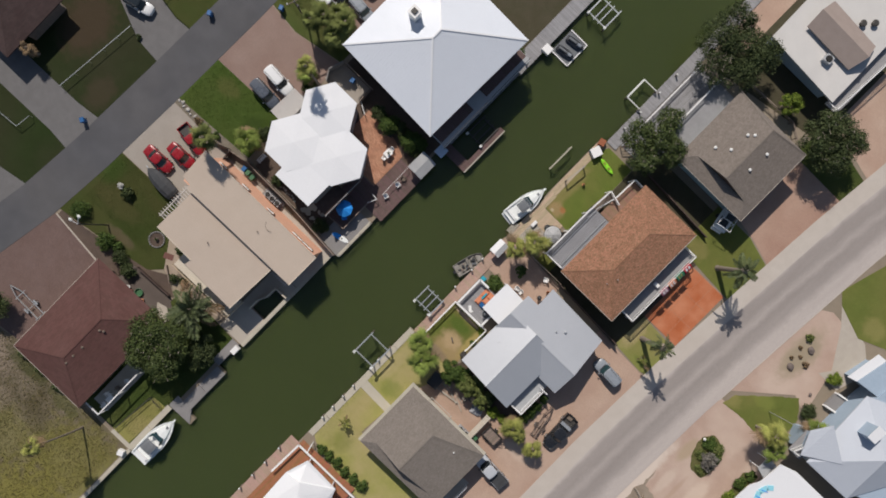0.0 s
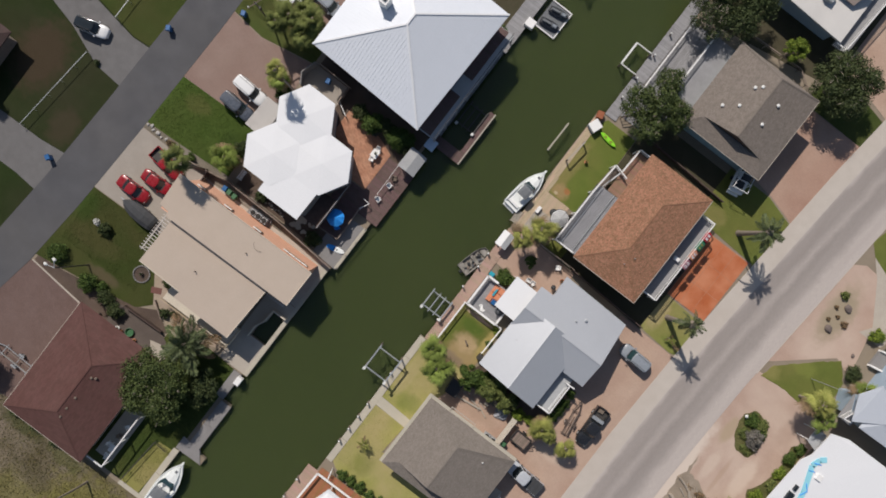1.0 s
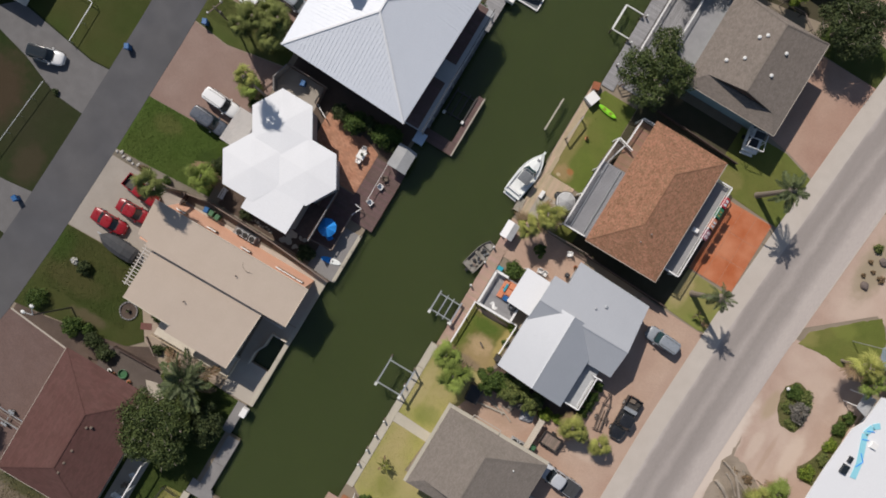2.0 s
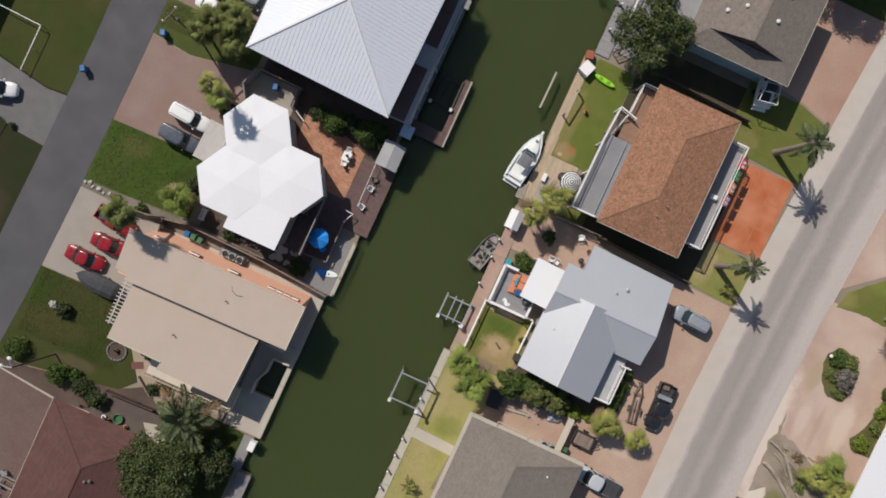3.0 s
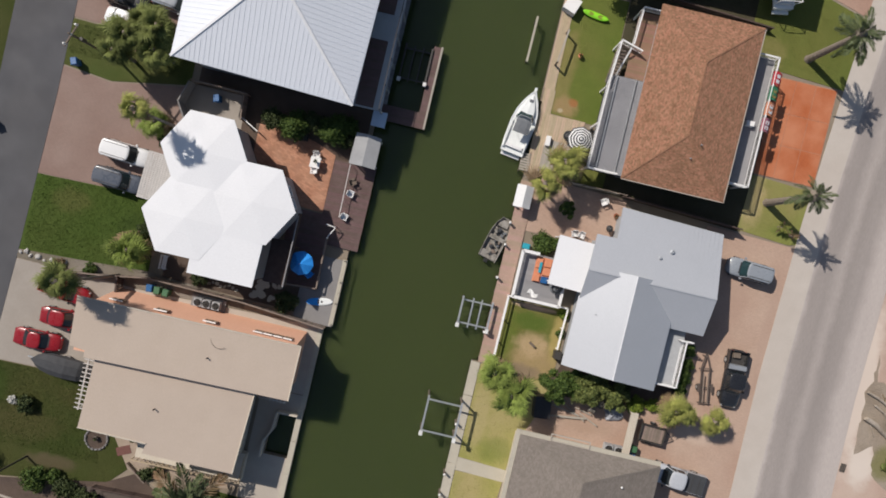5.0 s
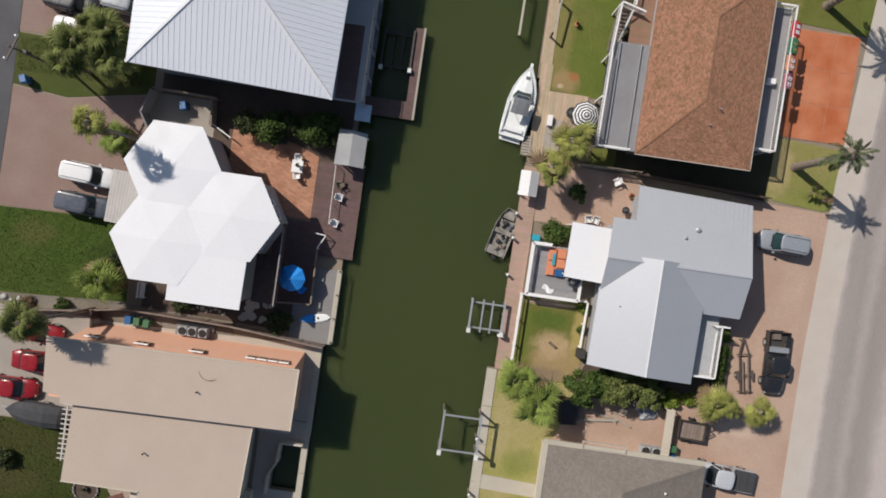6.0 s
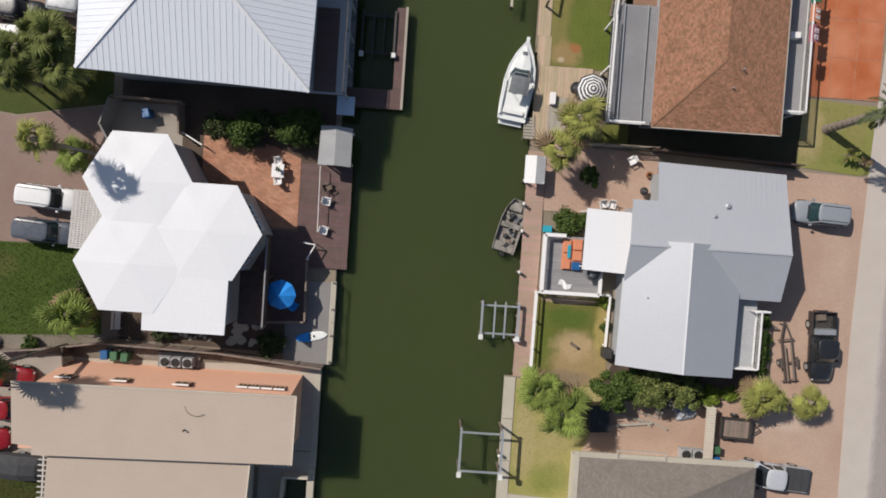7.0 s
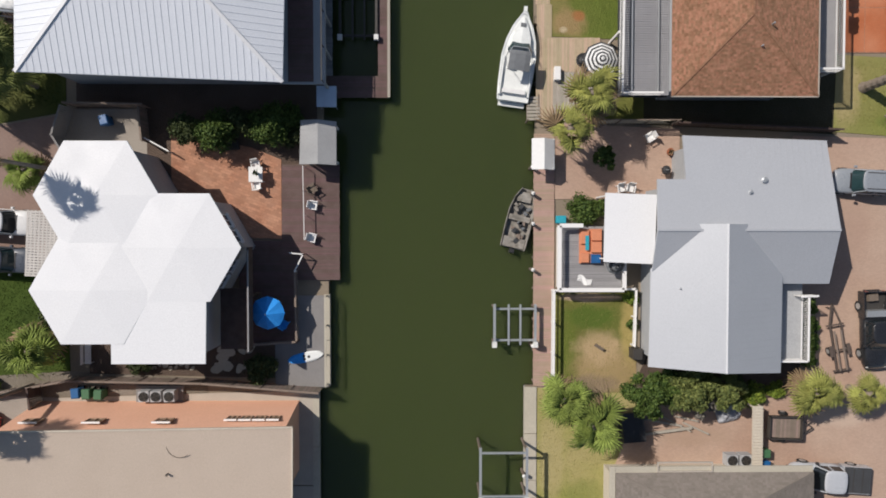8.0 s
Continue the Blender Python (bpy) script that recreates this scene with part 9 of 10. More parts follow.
def jon_boat():
    th = thing("jon_boat", "camouflage-painted flat-bottomed hunting boat, moored", "boat", pose(6.5, 1.1, WATER_Z + 0.12, 0, 0, 76), group="moored boats")
    st = [(-2.35, 0.98, 0.5), (-1, 1.02, 0.5), (0.6, 1.0, 0.52), (1.6, 0.8, 0.6), (2.35, 0.42, 0.72)]
    bm = B()
    loft(bm, [[(u, -w * 0.8, -0.15 + (0.3 if u > 2 else 0)), (u, -w, z), (u, -w + 0.07, z), (u, -w * 0.78, 0.05 + (0.3 if u > 2 else 0)), (u, w * 0.78, 0.05 + (0.3 if u > 2 else 0)), (u, w - 0.07, z), (u, w, z), (u, w * 0.8, -0.15 + (0.3 if u > 2 else 0))] for u, w, z in st])
    part("hull", bm, M["camo"], th)
    for a in ((-2.3, -1.5), (-0.2, 0.25), (1.3, 2.1)):
        bm = B()
        box(bm, a[0], a[1], -0.85 if a[1] < 2 else -0.55, 0.85 if a[1] < 2 else 0.55, 0.3, 0.42, None, 0.02)
        part("thwart", bm, M["camo"], th)
    rnd = random.Random(4)
    for i in range(16):
        bm = B()
        u, v, s = rnd.uniform(-1.9, 1.2), rnd.uniform(-0.65, 0.65), rnd.uniform(0.1, 0.26)
        box(bm, -s, s, -s * 0.7, s * 0.7, 0, 0.2, pose(u, v, 0.3, 0, 0, rnd.uniform(0, 180)), 0.04)
        part("gear", bm, M[("camo", "canvas_dark", "canvas_grey", "fence_wood")[i % 4]], th)
    bm = B()
    box(bm, -2.75, -2.35, -0.22, 0.22, 0.35, 0.85, None, 0.08)
    box(bm, -2.65, -2.45, -0.08, 0.08, -0.4, 0.35)
    part("outboard", bm, M["black_plastic"], th, "black outboard motor")


M["camo"] = mat("camo", (0.33, 0.30, 0.26), (0.10, 0.09, 0.07), 0.8, scale=2.2, fine=5, mix=0.9, c=(0.34, 0.32, 0.29), big=1.2, cmix=0.6, bump=0.1)
jon_boat()


def kayak(x, y, rz, m, label, L=2.9, W=0.72, z=0.1, two=None):
    th = thing("kayak", label, "kayak", pose(x, y, z, 0, 0, rz))
    h = L / 2
    rings = []
    for k in range(11):
        t = -1 + 2 * k / 10
        w = W / 2 * math.sqrt(max(0.004, 1 - abs(t) ** 2.4))
        r = 0.1 * abs(t) ** 3
        rings.append([(t * h, -w * 0.5, r), (t * h, -w, 0.14 + r), (t * h, -w * 0.8, 0.24 + r), (t * h, 0, 0.26 + r), (t * h, w * 0.8, 0.24 + r), (t * h, w, 0.14 + r), (t * h, w * 0.5, r)])
    bm = B()
    loft(bm, rings)
    part("hull", bm, m, th, smooth=True)
    for u in (-0.45, 0.45):
        bm = B()
        loft(bm, [[(u * h * 0.9 + 0.36 * math.cos(a), 0.2 * math.sin(a), zz) for a in np.linspace(0, 6.28, 14, endpoint=False)] for zz in (0.235, 0.268)])
        part("seat_well", bm, two or M["leaf_mid"], th)
    return th


kayak(11.05, 25.75, -8, M["lime"], "lime-green sit-on kayak lying on the lawn", two=M["leaf_lime"])


def paddle_board():
    th = thing("paddle_board", "blue-and-white paddle board on the concrete apron", "board", pose(-9.95, -9.55, 0.1, 0, 0, 12))
    for m, t0, t1 in ((M["canvas_blue"], -1.0, -0.05), (M["gelcoat"], -0.05, 1.0)):
        rings = []
        for k in range(7):
            t = t0 + (t1 - t0) * k / 6
            w = 0.4 * math.sqrt(max(0.004, 1 - abs(t) ** 2.6))
            rings.append([(t * 1.4, -w, 0.05), (t * 1.4, -w * 0.7, 0.12), (t * 1.4, w * 0.7, 0.12), (t * 1.4, w, 0.05), (t * 1.4, 0, 0.0)])
        bm = B()
        loft(bm, rings)
        part("board_half", bm, m, th, "blue tail" if t0 < -0.5 else "white nose")
    for u, v in ((-0.1, 0.12), (-0.1, -0.12), (0.25, 0.0)):
        bm = B()
        tube(bm, (u, v, 0.12), (u, v, 0.135), 0.11, 0.1, 12)
        part("deck_pad", bm, M["rubber"], th)


paddle_board()


def jet_ski(x, y, z, rz):
    th = thing("jet_ski", "dark jet ski parked on a floating lift", "jet ski", pose(x, y, z, 0, 0, rz), group="jet skis")
    rings = []
    for u, w, a, b in ((-1.5, 0.45, 0.1, 0.4), (-1.0, 0.55, 0.0, 0.45), (0, 0.58, 0.0, 0.5), (0.9, 0.45, 0.05, 0.6), (1.5, 0.1, 0.3, 0.62)):
        rings.append([(u, 0, a - 0.05), (u, -w * 0.8, a + 0.05), (u, -w, b * 0.7), (u, -w * 0.6, b), (u, w * 0.6, b), (u, w, b * 0.7), (u, w * 0.8, a + 0.05)])
    bm = B()
    loft(bm, rings)
    part("hull", bm, M["car_black"], th)
    bm = B()
    box(bm, -1.2, 0.2, -0.2, 0.2, 0.4, 0.85, None, 0.07)
    part("seat", bm, M["canvas_grey"], th)
    bm = B()
    box(bm, 0.2, 1.1, -0.3, 0.3, 0.45, 0.8, None, 0.12)
    part("hood", bm, M["car_silver"], th)
    bm = B()
    tube(bm, (0.3, -0.4, 0.95), (0.3, 0.4, 0.95), 0.03, 0.03, 8)
    part("handlebar", bm, M["black_plastic"], th)


def jet_lift():
    th = thing("floating_lift", "pale floating cradle for two jet skis", "boat lift")
    bm = B()
    box(bm, -6.9, -3.6, 32.4, 36.7, WATER_Z - 0.1, WATER_Z + 0.15, None, 0.03)
    part("float", bm, M["canvas_grey"], th)
    for a in ((-6.9, -3.6, 32.35, 32.5), (-6.9, -3.6, 36.6, 36.75), (-3.7, -3.55, 32.4, 36.7)):
        bm = B()
        box(bm, *a, WATER_Z + 0.15, WATER_Z + 0.32)
        part("rail", bm, M["white_paint"], th)


jet_lift()
jet_ski(-5.2, 33.6, WATER_Z + 0.15, 8)
jet_ski(-5.1, 35.6, WATER_Z + 0.15, 8)


def boat_on_trailer():
    """The bay boat parked under the eaves of the shingle house."""
    th = cabin_boat(30.0, 31.2, 0, 5.4, 2.1, 0.75, "white boat on a trailer under the eaves", "canvas_dark")
    th.matrix_world = pose(28.7, 33.0, 0.75, 0, 0, 100)
    del th["group"]
    bm = B()
    box(bm, -2.2, -0.2, -0.72, 0.72, 0.757, 0.77)
    part("well_mat", bm, M["canvas_dark"], th, "dark cockpit mat")
    for s in (-1, 1):
        bm = B()
        for a, b in (((-1.6, s * 0.9, 0.95), (-1.3, s * 0.95, 2.3)), ((0.1, s * 0.8, 1.2), (-0.2, s * 0.95, 2.3)), ((-1.3, s * 0.95, 2.3), (-0.2, s * 0.95, 2.3)), ((-1.3, s * 0.95, 2.3), (-2.5, s * 1.1, 2.2)), ((-2.3, s * 0.9, 1.0), (-2.5, s * 1.1, 2.2))):
            tube(bm, a, b, 0.045, 0.045, 8)
        part("tower_frame", bm, M["white_paint"], th)
    for x in (-2.5, -1.3, -0.2):
        bm = B()
        tube(bm, (x, -1.0, 2.3), (x, 1.0, 2.3), 0.045, 0.045, 8)
        part("tower_bar", bm, M["white_paint"], th)
    bm = B()
    bar(bm, (-2.6, 0, -0.5), (3.4, 0, -0.5), 0.14, 0.14)
    part("trailer_beam", bm, M["galv"], th)
    for s in (-1, 1):
        bm = B()
        tube(bm, (-0.8, s * 0.9 - 0.1, -0.42), (-0.8, s * 0.9 + 0.1, -0.42), 0.3, 0.3, 16)
        part("trailer_wheel", bm, M["rubber"], th)


boat_on_trailer()

plant_pot(-27.5, -36.9, 0.06, 0.3, "white_paint", "white pot by the dirt yard wall")
plant_pot(-24.6, -36.9, 0.06, 0.26, "orange", "terracotta pot by the dirt yard wall")
plant_pot(-26.8, -37.0, 0.06, 0.22, "rust_red", "small red pot by the dirt yard wall", "leaf_dark")


def tub(x, y):
    th = thing("paddling_tub", "round green plastic tub on the dirt yard", "tub", pose(x, y, 0.06))
    bm = B()
    rings = []
    for r, z in ((0.5, 0.0), (0.58, 0.3), (0.62, 0.32), (0.58, 0.34), (0.52, 0.28), (0.46, 0.08)):
        rings.append([(r * math.cos(a), r * math.sin(a), z) for a in np.linspace(0, 2 * math.pi, 20, endpoint=False)])
    loft(bm, rings)
    part("wall", bm, M["green_bin"], th)


tub(-25.8, -36.4)
plant_pot(18.0, 6.2, 0.06, 0.3, "rust_red", "rusty fire bowl with dry stalks on the patio", "frond_dead")
plant_pot(10.5, 21.4, 0.06, 0.26, "orange", "terracotta pot on the canal lawn")
plant_pot(-29.4, -28.8, 0.09, 0.25, "rock", "grey pot in the ring bed")


# ---- plants ----
FRONDS = {}


def fan_mesh(material, var, thin=False):
    """A palmate leaf one metre long along +x, petiole included."""
    key = ("fan", material, var, thin)
    if key in FRONDS:
        return FRONDS[key]
    rnd = random.Random(100 + var)
    bm = B()
    bar(bm, (0, 0, 0), (0.46, 0, 0.02), 0.022, 0.016)
    n, solid_r = (18, 0.18) if thin else (23, 0.24)
    hub = Vector((0.44, 0, 0.02))
    span = 120 + 8 * var
    fold = 0.12 + 0.1 * var

    def place(d, r, dz=0.0):
        p = hub + d * r
        return Vector((p.x, p.y, p.z - fold * abs(p.y) - 0.25 * max(0.0, p.x - 0.6) + dz))

    ring = []
    for i in range(n + 1):
        a = math.radians(-span + 2 * span * i / n)
        d = Vector((math.cos(a), math.sin(a), 0))
        ring.append((d, bm.verts.new(place(d, solid_r, 0.018 if i % 2 else -0.018))))
    hv = bm.verts.new(hub)
    for i in range(n):
        bm.faces.new((hv, ring[i][1], ring[i + 1][1]))
    for i in range(n):
        d = (ring[i][0] + ring[i + 1][0]).normalized()
        ln = rnd.uniform(0.18, 0.37) * (1 - 0.14 * abs(math.atan2(d.y, d.x)))
        s = Vector((-d.y, d.x, 0)) * rnd.uniform(0.016, 0.022)
        drop = rnd.uniform(0.04, 0.2)
        jog = Vector((rnd.uniform(-0.03, 0.03), rnd.uniform(-0.03, 0.03), 0))
        p0, p1 = place(d, solid_r + ln * 0.55, -drop * 0.2) + jog * 0.4, place(d, solid_r + ln, -drop) + jog
        m0, m1, t = bm.verts.new(p0 - s), bm.verts.new(p0 + s), bm.verts.new(p1)
        bm.faces.new((ring[i][1], m0, m1, ring[i + 1][1]))
        bm.faces.new((m0, t, m1))
    FRONDS[key] = mesh_of(bm, "frond")
    FRONDS[key].materials.append(M[material])
    return FRONDS[key]


def feather_mesh(material, var, pairs=26):
    """A pinnate leaf one metre long along +x that droops to its tip."""
    key = ("feather", material, var)
    if key in FRONDS:
        return FRONDS[key]
    rnd = random.Random(200 + var)
    bm = B()
    droop = 0.22 + 0.08 * var

    def at(t):
        return Vector((t * (1 - 0.12 * t), 0.02 * var * t * t, 0.12 * t - droop * t * t))

    k = 8
    for i in range(k):
        bar(bm, at(i / k), at((i + 1) / k), 0.022 * (1 - i / k * 0.7), 0.016)
    for i in range(pairs):
        t = 0.14 + 0.86 * i / (pairs - 1)
        ln = 0.22 * (math.sin(math.pi * min(1, 0.15 + t * 0.8)) + 0.25) * rnd.uniform(0.85, 1.1)
        for s in (-1, 1):
            p = at(t)
            a = math.radians(52 - 18 * t + rnd.uniform(-6, 6))
            d = Vector((math.cos(a), s * math.sin(a), rnd.uniform(-0.25, 0.12))).normalized()
            w = Vector((-d.y, d.x, 0)) * 0.017
            q = p + d * ln * 0.5
            quad(bm, p, q - w, p + d * ln + Vector((0, 0, -0.03)), q + w + Vector((0, 0, 0.004)))
    FRONDS[key] = mesh_of(bm, "frond")
    FRONDS[key].materials.append(M[material])
    return FRONDS[key]


def palm(x, y, h, r, label, kind="fan", leaf="frond", n=26, lean=(0, 0), seed=1, tr=0.16, z0=0.0, low=-35, dead=3, group="palms", thin=False):
    """A palm: ringed trunk bent towards its lean and a head of separate fronds."""
    th = thing("palm_tree", label, "palm", pose(x, y, z0), group=group)
    rnd = random.Random(seed)
    bm = B()
    rings = []
    m = max(4, int(h / 0.3))
    for i in range(m + 1):
        t = i / m
        cx, cy = lean[0] * t ** 1.6, lean[1] * t ** 1.6
        rr = tr * (1.25 - 0.4 * t) * (1.08 if i % 2 else 0.96) * (1.3 if i == 0 else 1)
        rings.append([(cx + rr * math.cos(a), cy + rr * math.sin(a), h * t) for a in np.linspace(0, 2 * math.pi, 10, endpoint=False)])
    loft(bm, rings)
    part("trunk", bm, M["palm_bark"], th)
    bm = B()
    bmesh.ops.create_icosphere(bm, subdivisions=2, radius=tr * 1.9)
    for v in bm.verts:
        v.co = Vector((v.co.x + lean[0], v.co.y + lean[1], v.co.z * 1.3 + h))
    part("crown_shaft", bm, M["palm_bark"], th)
    if kind == "fan":
        n = int(n * 1.12)
    for i in range(n):
        az = i * 137.508 + rnd.uniform(-28, 28)
        t = (i + 0.5) / n
        el = 78 - (78 - low) * t ** 0.8 + rnd.uniform(-22, 22)
        k = r * (0.66 + 0.4 * t) * rnd.uniform(0.7, 1.25) if kind != "fan" else r * (0.56 + 0.5 * t) * rnd.uniform(0.72, 1.2)
        isdead = i >= n - dead
        me = fan_mesh("frond_dead" if isdead else leaf, i % 3, thin) if kind == "fan" else feather_mesh("frond_dead" if isdead else leaf, i % 3)
        ob = new("frond", me)
        ob.parent = th
        ob.matrix_basis = Matrix.Translation((lean[0], lean[1], h + 0.1)) @ Matrix.Rotation(math.radians(az), 4, "Z") @ Matrix.Rotation(math.radians(-el), 4, "Y") @ Matrix.Rotation(math.radians(rnd.uniform(-52, 52)), 4, "X") @ Matrix.Diagonal((k, k, k, 1))
    return th


TALL = "tall palm with a curved trunk and shaggy head on the lawn"
palm(33.6, 26.6, 7.6, 2.5, TALL, "feather", "frond_dark", 24, (0.2, 0.2), 1, 0.3, low=-35, dead=1)
palm(33.0, 11.2, 7.8, 2.2, TALL, "feather", "frond_dark", 22, (0.2, 0.3), 2, 0.3, low=-35, dead=1)
palm(-26.6, 4.4, 10.0, 2.1, "tall slender palm beside the white roof", "fan", "frond_yellow", 17, (-1.4, 0.3), 23, 0.13, low=-60, dead=1)
palm(-30.9, -11.65, 10.2, 2.4, "tall palm beside the tan roof and red cars", "fan", "frond_olive", 24, (-0.2, 0.1), 4, 0.13, low=-55)
palm(-17.75, -31.8, 3.6, 4.0, "broad feather palm beside the tan house terrace", "feather", "frond_dark", 46, (0, 0), 5, 0.34, low=-20, dead=4)
palm(9.3, -11.9, 4.6, 2.4, "lush fan palm by the canal wall", "fan", "frond", 27, (-0.2, 0.2), 6)
palm(10.9, -13.4, 4.8, 2.6, "lush fan palm by the canal lawn", "fan", "frond", 29, (0.1, -0.1), 7)
palm(10.6, 9.5, 4.6, 2.5, "yellow-green fan palm beside the quay", "fan", "frond_yellow", 28, (0.3, 0.2), 8, dead=6)
palm(9.7, 7.4, 4.2, 2.3, "yellow-green fan palm beside the boardwalk", "fan", "frond_yellow", 20, (-0.2, -0.1), 9, dead=5)
palm(27.7, -11.6, 3.2, 2.4, "bright fan palm beside the forecourt", "fan", "frond_yellow", 28, (0, 0), 10, dead=6)
palm(29.4, -11.9, 2.2, 1.6, "small bright fan palm beside the forecourt", "fan", "frond_yellow", 14, (0, 0), 12)
palm(32.2, -12.0, 2.4, 1.85, "small fan palm at the edge of the pavers", "fan", "frond_yellow", 19, (0, 0), 11)
palm(-28.9, -8.4, 3.4, 2.8, "fan palm beside the white roof", "fan", "frond", 28, (0, 0), 13)
palm(-17.9, -57.1, 10.4, 2.0, "tall leaning palm on the vacant lot", "fan", "frond_yellow", 19, (-1.0, -0.2), 14, 0.12, dead=5, thin=True)
palm(54.6, 13.8, 5.2, 2.8, "lush fan palm on the wedge of lawn", "fan", "frond_yellow", 24, (0, 0), 15)
palm(56.6, 12.4, 4.6, 2.2, "lush fan palm beside the pale house", "fan", "frond", 21, (0, 0), 16)
palm(58.9, 19.2, 3.6, 1.9, "fan palm beside the pale house", "fan", "frond", 20, (0, 0), 17)
palm(53.9, -7.2, 1.9, 2.4, "fan palm in the log bed", "fan", "frond_yellow", 22, (0, 0), 18)
palm(55.1, -5.6, 2.1, 2.5, "fan palm in the log bed", "fan", "frond", 22, (0.2, 0.1), 28)
palm(57.2, -7.3, 2.0, 2.3, "fan palm in the log bed", "fan", "frond_yellow", 18, (0, 0), 29)
palm(-29.6, 4.6, 2.4, 2.3, "small palm by the driveway fence", "fan", "frond", 22, (0, 0), 19)
for i, (px, py, ph, pr) in enumerate(((-32.7, 11.9, 5.6, 2.7), (-29.8, 13.3, 5.8, 2.8), (-34.1, 10.3, 4.4, 2.1), (-30.2, 11.1, 4.8, 2.5), (-31.4, 13.4, 5.2, 2.6))):
    palm(px, py, ph, pr, "olive-green fan palm in the cluster by the parking bay", "fan", "frond_olive", 30, (0.1, -0.1), 40 + i, 0.14, low=-60, dead=4)
palm(-61.0, -21.2, 2.8, 1.6, "small palm by a driveway", "fan", "frond_dead", 14, (0, 0), 20)
palm(9.9, -28.8, 1.2, 1.1, "small yucca on the canal lawn", "feather", "frond_yellow", 16, (0, 0), 21, 0.1, low=0, dead=2)
palm(34.8, 9.0, 0.6, 0.9, "pale agave beside the driveway", "feather", "frond_yellow", 14, (0, 0), 22, 0.1, low=5, dead=3)
palm(36.2, 8.4, 0.5, 0.8, "pale agave beside the driveway", "feather", "frond_dead", 12, (0, 0), 23, 0.1, low=5, dead=3)


def leaf_cloud(name, parent, clusters, count, size, material, seed):
    """Many small leaves over the shells of leaf clusters (centre, radius)."""
    rng = np.random.default_rng(seed)
    c = np.array([k[0] for k in clusters])
    r = np.array([k[1] for k in clusters])
    pick = rng.choice(len(c), count, p=r ** 2 / (r ** 2).sum())
    d = rng.normal(size=(count, 3))
    d[:, 2] = np.abs(d[:, 2]) * 0.9 - 0.25
    d /= np.linalg.norm(d, axis=1)[:, None]
    p = c[pick] + d * (r[pick] * rng.normal(0.82, 0.27, count).clip(0.1, 1.5))[:, None]
    nrm = d + rng.normal(scale=0.6, size=(count, 3))
    nrm /= np.linalg.norm(nrm, axis=1)[:, None]
    ref = rng.normal(size=(count, 3))
    a = np.cross(nrm, ref)
    a /= np.linalg.norm(a, axis=1)[:, None]
    b = np.cross(nrm, a)
    s = size * rng.uniform(0.6, 1.4, count)[:, None]
    v = np.stack([p - a * s, p - b * s * 0.45 + nrm * s * 0.1, p + a * s, p + b * s * 0.45 + nrm * s * 0.1], 1).reshape(-1, 3)
    me = bpy.data.meshes.new(name)
    me.from_pydata(v.tolist(), [], np.arange(count * 4).reshape(-1, 4).tolist())
    me.materials.append(M[material])
    ob = new(name, me)
    ob.parent = parent
    ob["kind"] = "stuff"
    return ob


def tree(x, y, h, r, label, leaf="leaf_dark", seed=1, count=9000, size=0.17, squash=0.55, n=80, trunk=0.22, lobes=None):
    """A broad tree: forked trunk, limbs to each leaf cluster, uneven crown, in lobes (x, y, radius) where it has them."""
    th = thing("tree", label, "tree", pose(x, y, 0), group="trees")
    rnd = random.Random(seed)
    zc = h - r * squash
    clusters = []
    for i in range(n):
        a = i * 2.399963 + rnd.uniform(-0.4, 0.4)
        q = math.sqrt((i + 0.5) / n)
        k = r * (0.86 + 0.5 * noise.noise((math.cos(a) * 1.5 + seed * 3.7, math.sin(a) * 1.5, seed)))
        rr = q * k * 0.86
        z = zc + r * squash * (1 - q * q) * rnd.uniform(0.45, 1.05) - 0.6 * rnd.random()
        cx, cy, cr = rr * math.cos(a), rr * math.sin(a), r * rnd.uniform(0.1, 0.31) * (46 / max(n, 46)) ** 0.2
        if lobes:
            lx, ly, lr = lobes[i % len(lobes)]
            lr *= 1.12
            ql = q * rnd.uniform(0.75, 1.0)
            cx, cy, cr = lx + lr * ql * math.cos(a), ly + lr * ql * math.sin(a), lr * rnd.uniform(0.17, 0.42)
            z = h - 0.25 * math.hypot(lx, ly) - lr * (0.2 + 0.75 * ql * ql) - 0.5 * rnd.random()
        clusters.append((Vector((cx, cy, z)), cr))
    bm = B()
    fork = h * 0.3
    rings = []
    for t, k in ((0, 1.5), (0.1, 1.1), (0.5, 0.95), (1, 0.9)):
        rings.append([(trunk * k * math.cos(a), trunk * k * math.sin(a), fork * t) for a in np.linspace(0, 6.283, 10, endpoint=False)])
    loft(bm, rings)
    part("trunk", bm, M["bark"], th)
    for i in range(0, n, 3):
        c = clusters[i][0]
        bm = B()
        mid = Vector((c.x * 0.45, c.y * 0.45, fork + (c.z - fork) * 0.65))
        tube(bm, (0, 0, fork * 0.92), mid, trunk * 0.5, trunk * 0.3, 6)
        tube(bm, mid, c, trunk * 0.3, trunk * 0.08, 6)
        part("limb", bm, M["bark"], th)
    leaf_cloud("crown", th, clusters, int(count * 1.9), size * 0.78, leaf, seed)
    if lobes:
        bm = B()
        for c, cr in clusters[::3]:
            p = c + Vector((rnd.uniform(-0.4, 0.4), rnd.uniform(-0.4, 0.4), cr * 0.85))
            for j in range(3):
                q = p + Vector((rnd.uniform(-0.5, 0.5), rnd.uniform(-0.5, 0.5), rnd.uniform(0.1, 0.35)))
                tube(bm, p, q, 0.028, 0.014, 4)
        part("dead_twigs", bm, M["driftwood"], th, "bleached dead twigs", kind="stuff")
    return th


OAK = "broad dark green tree with a dense uneven crown"
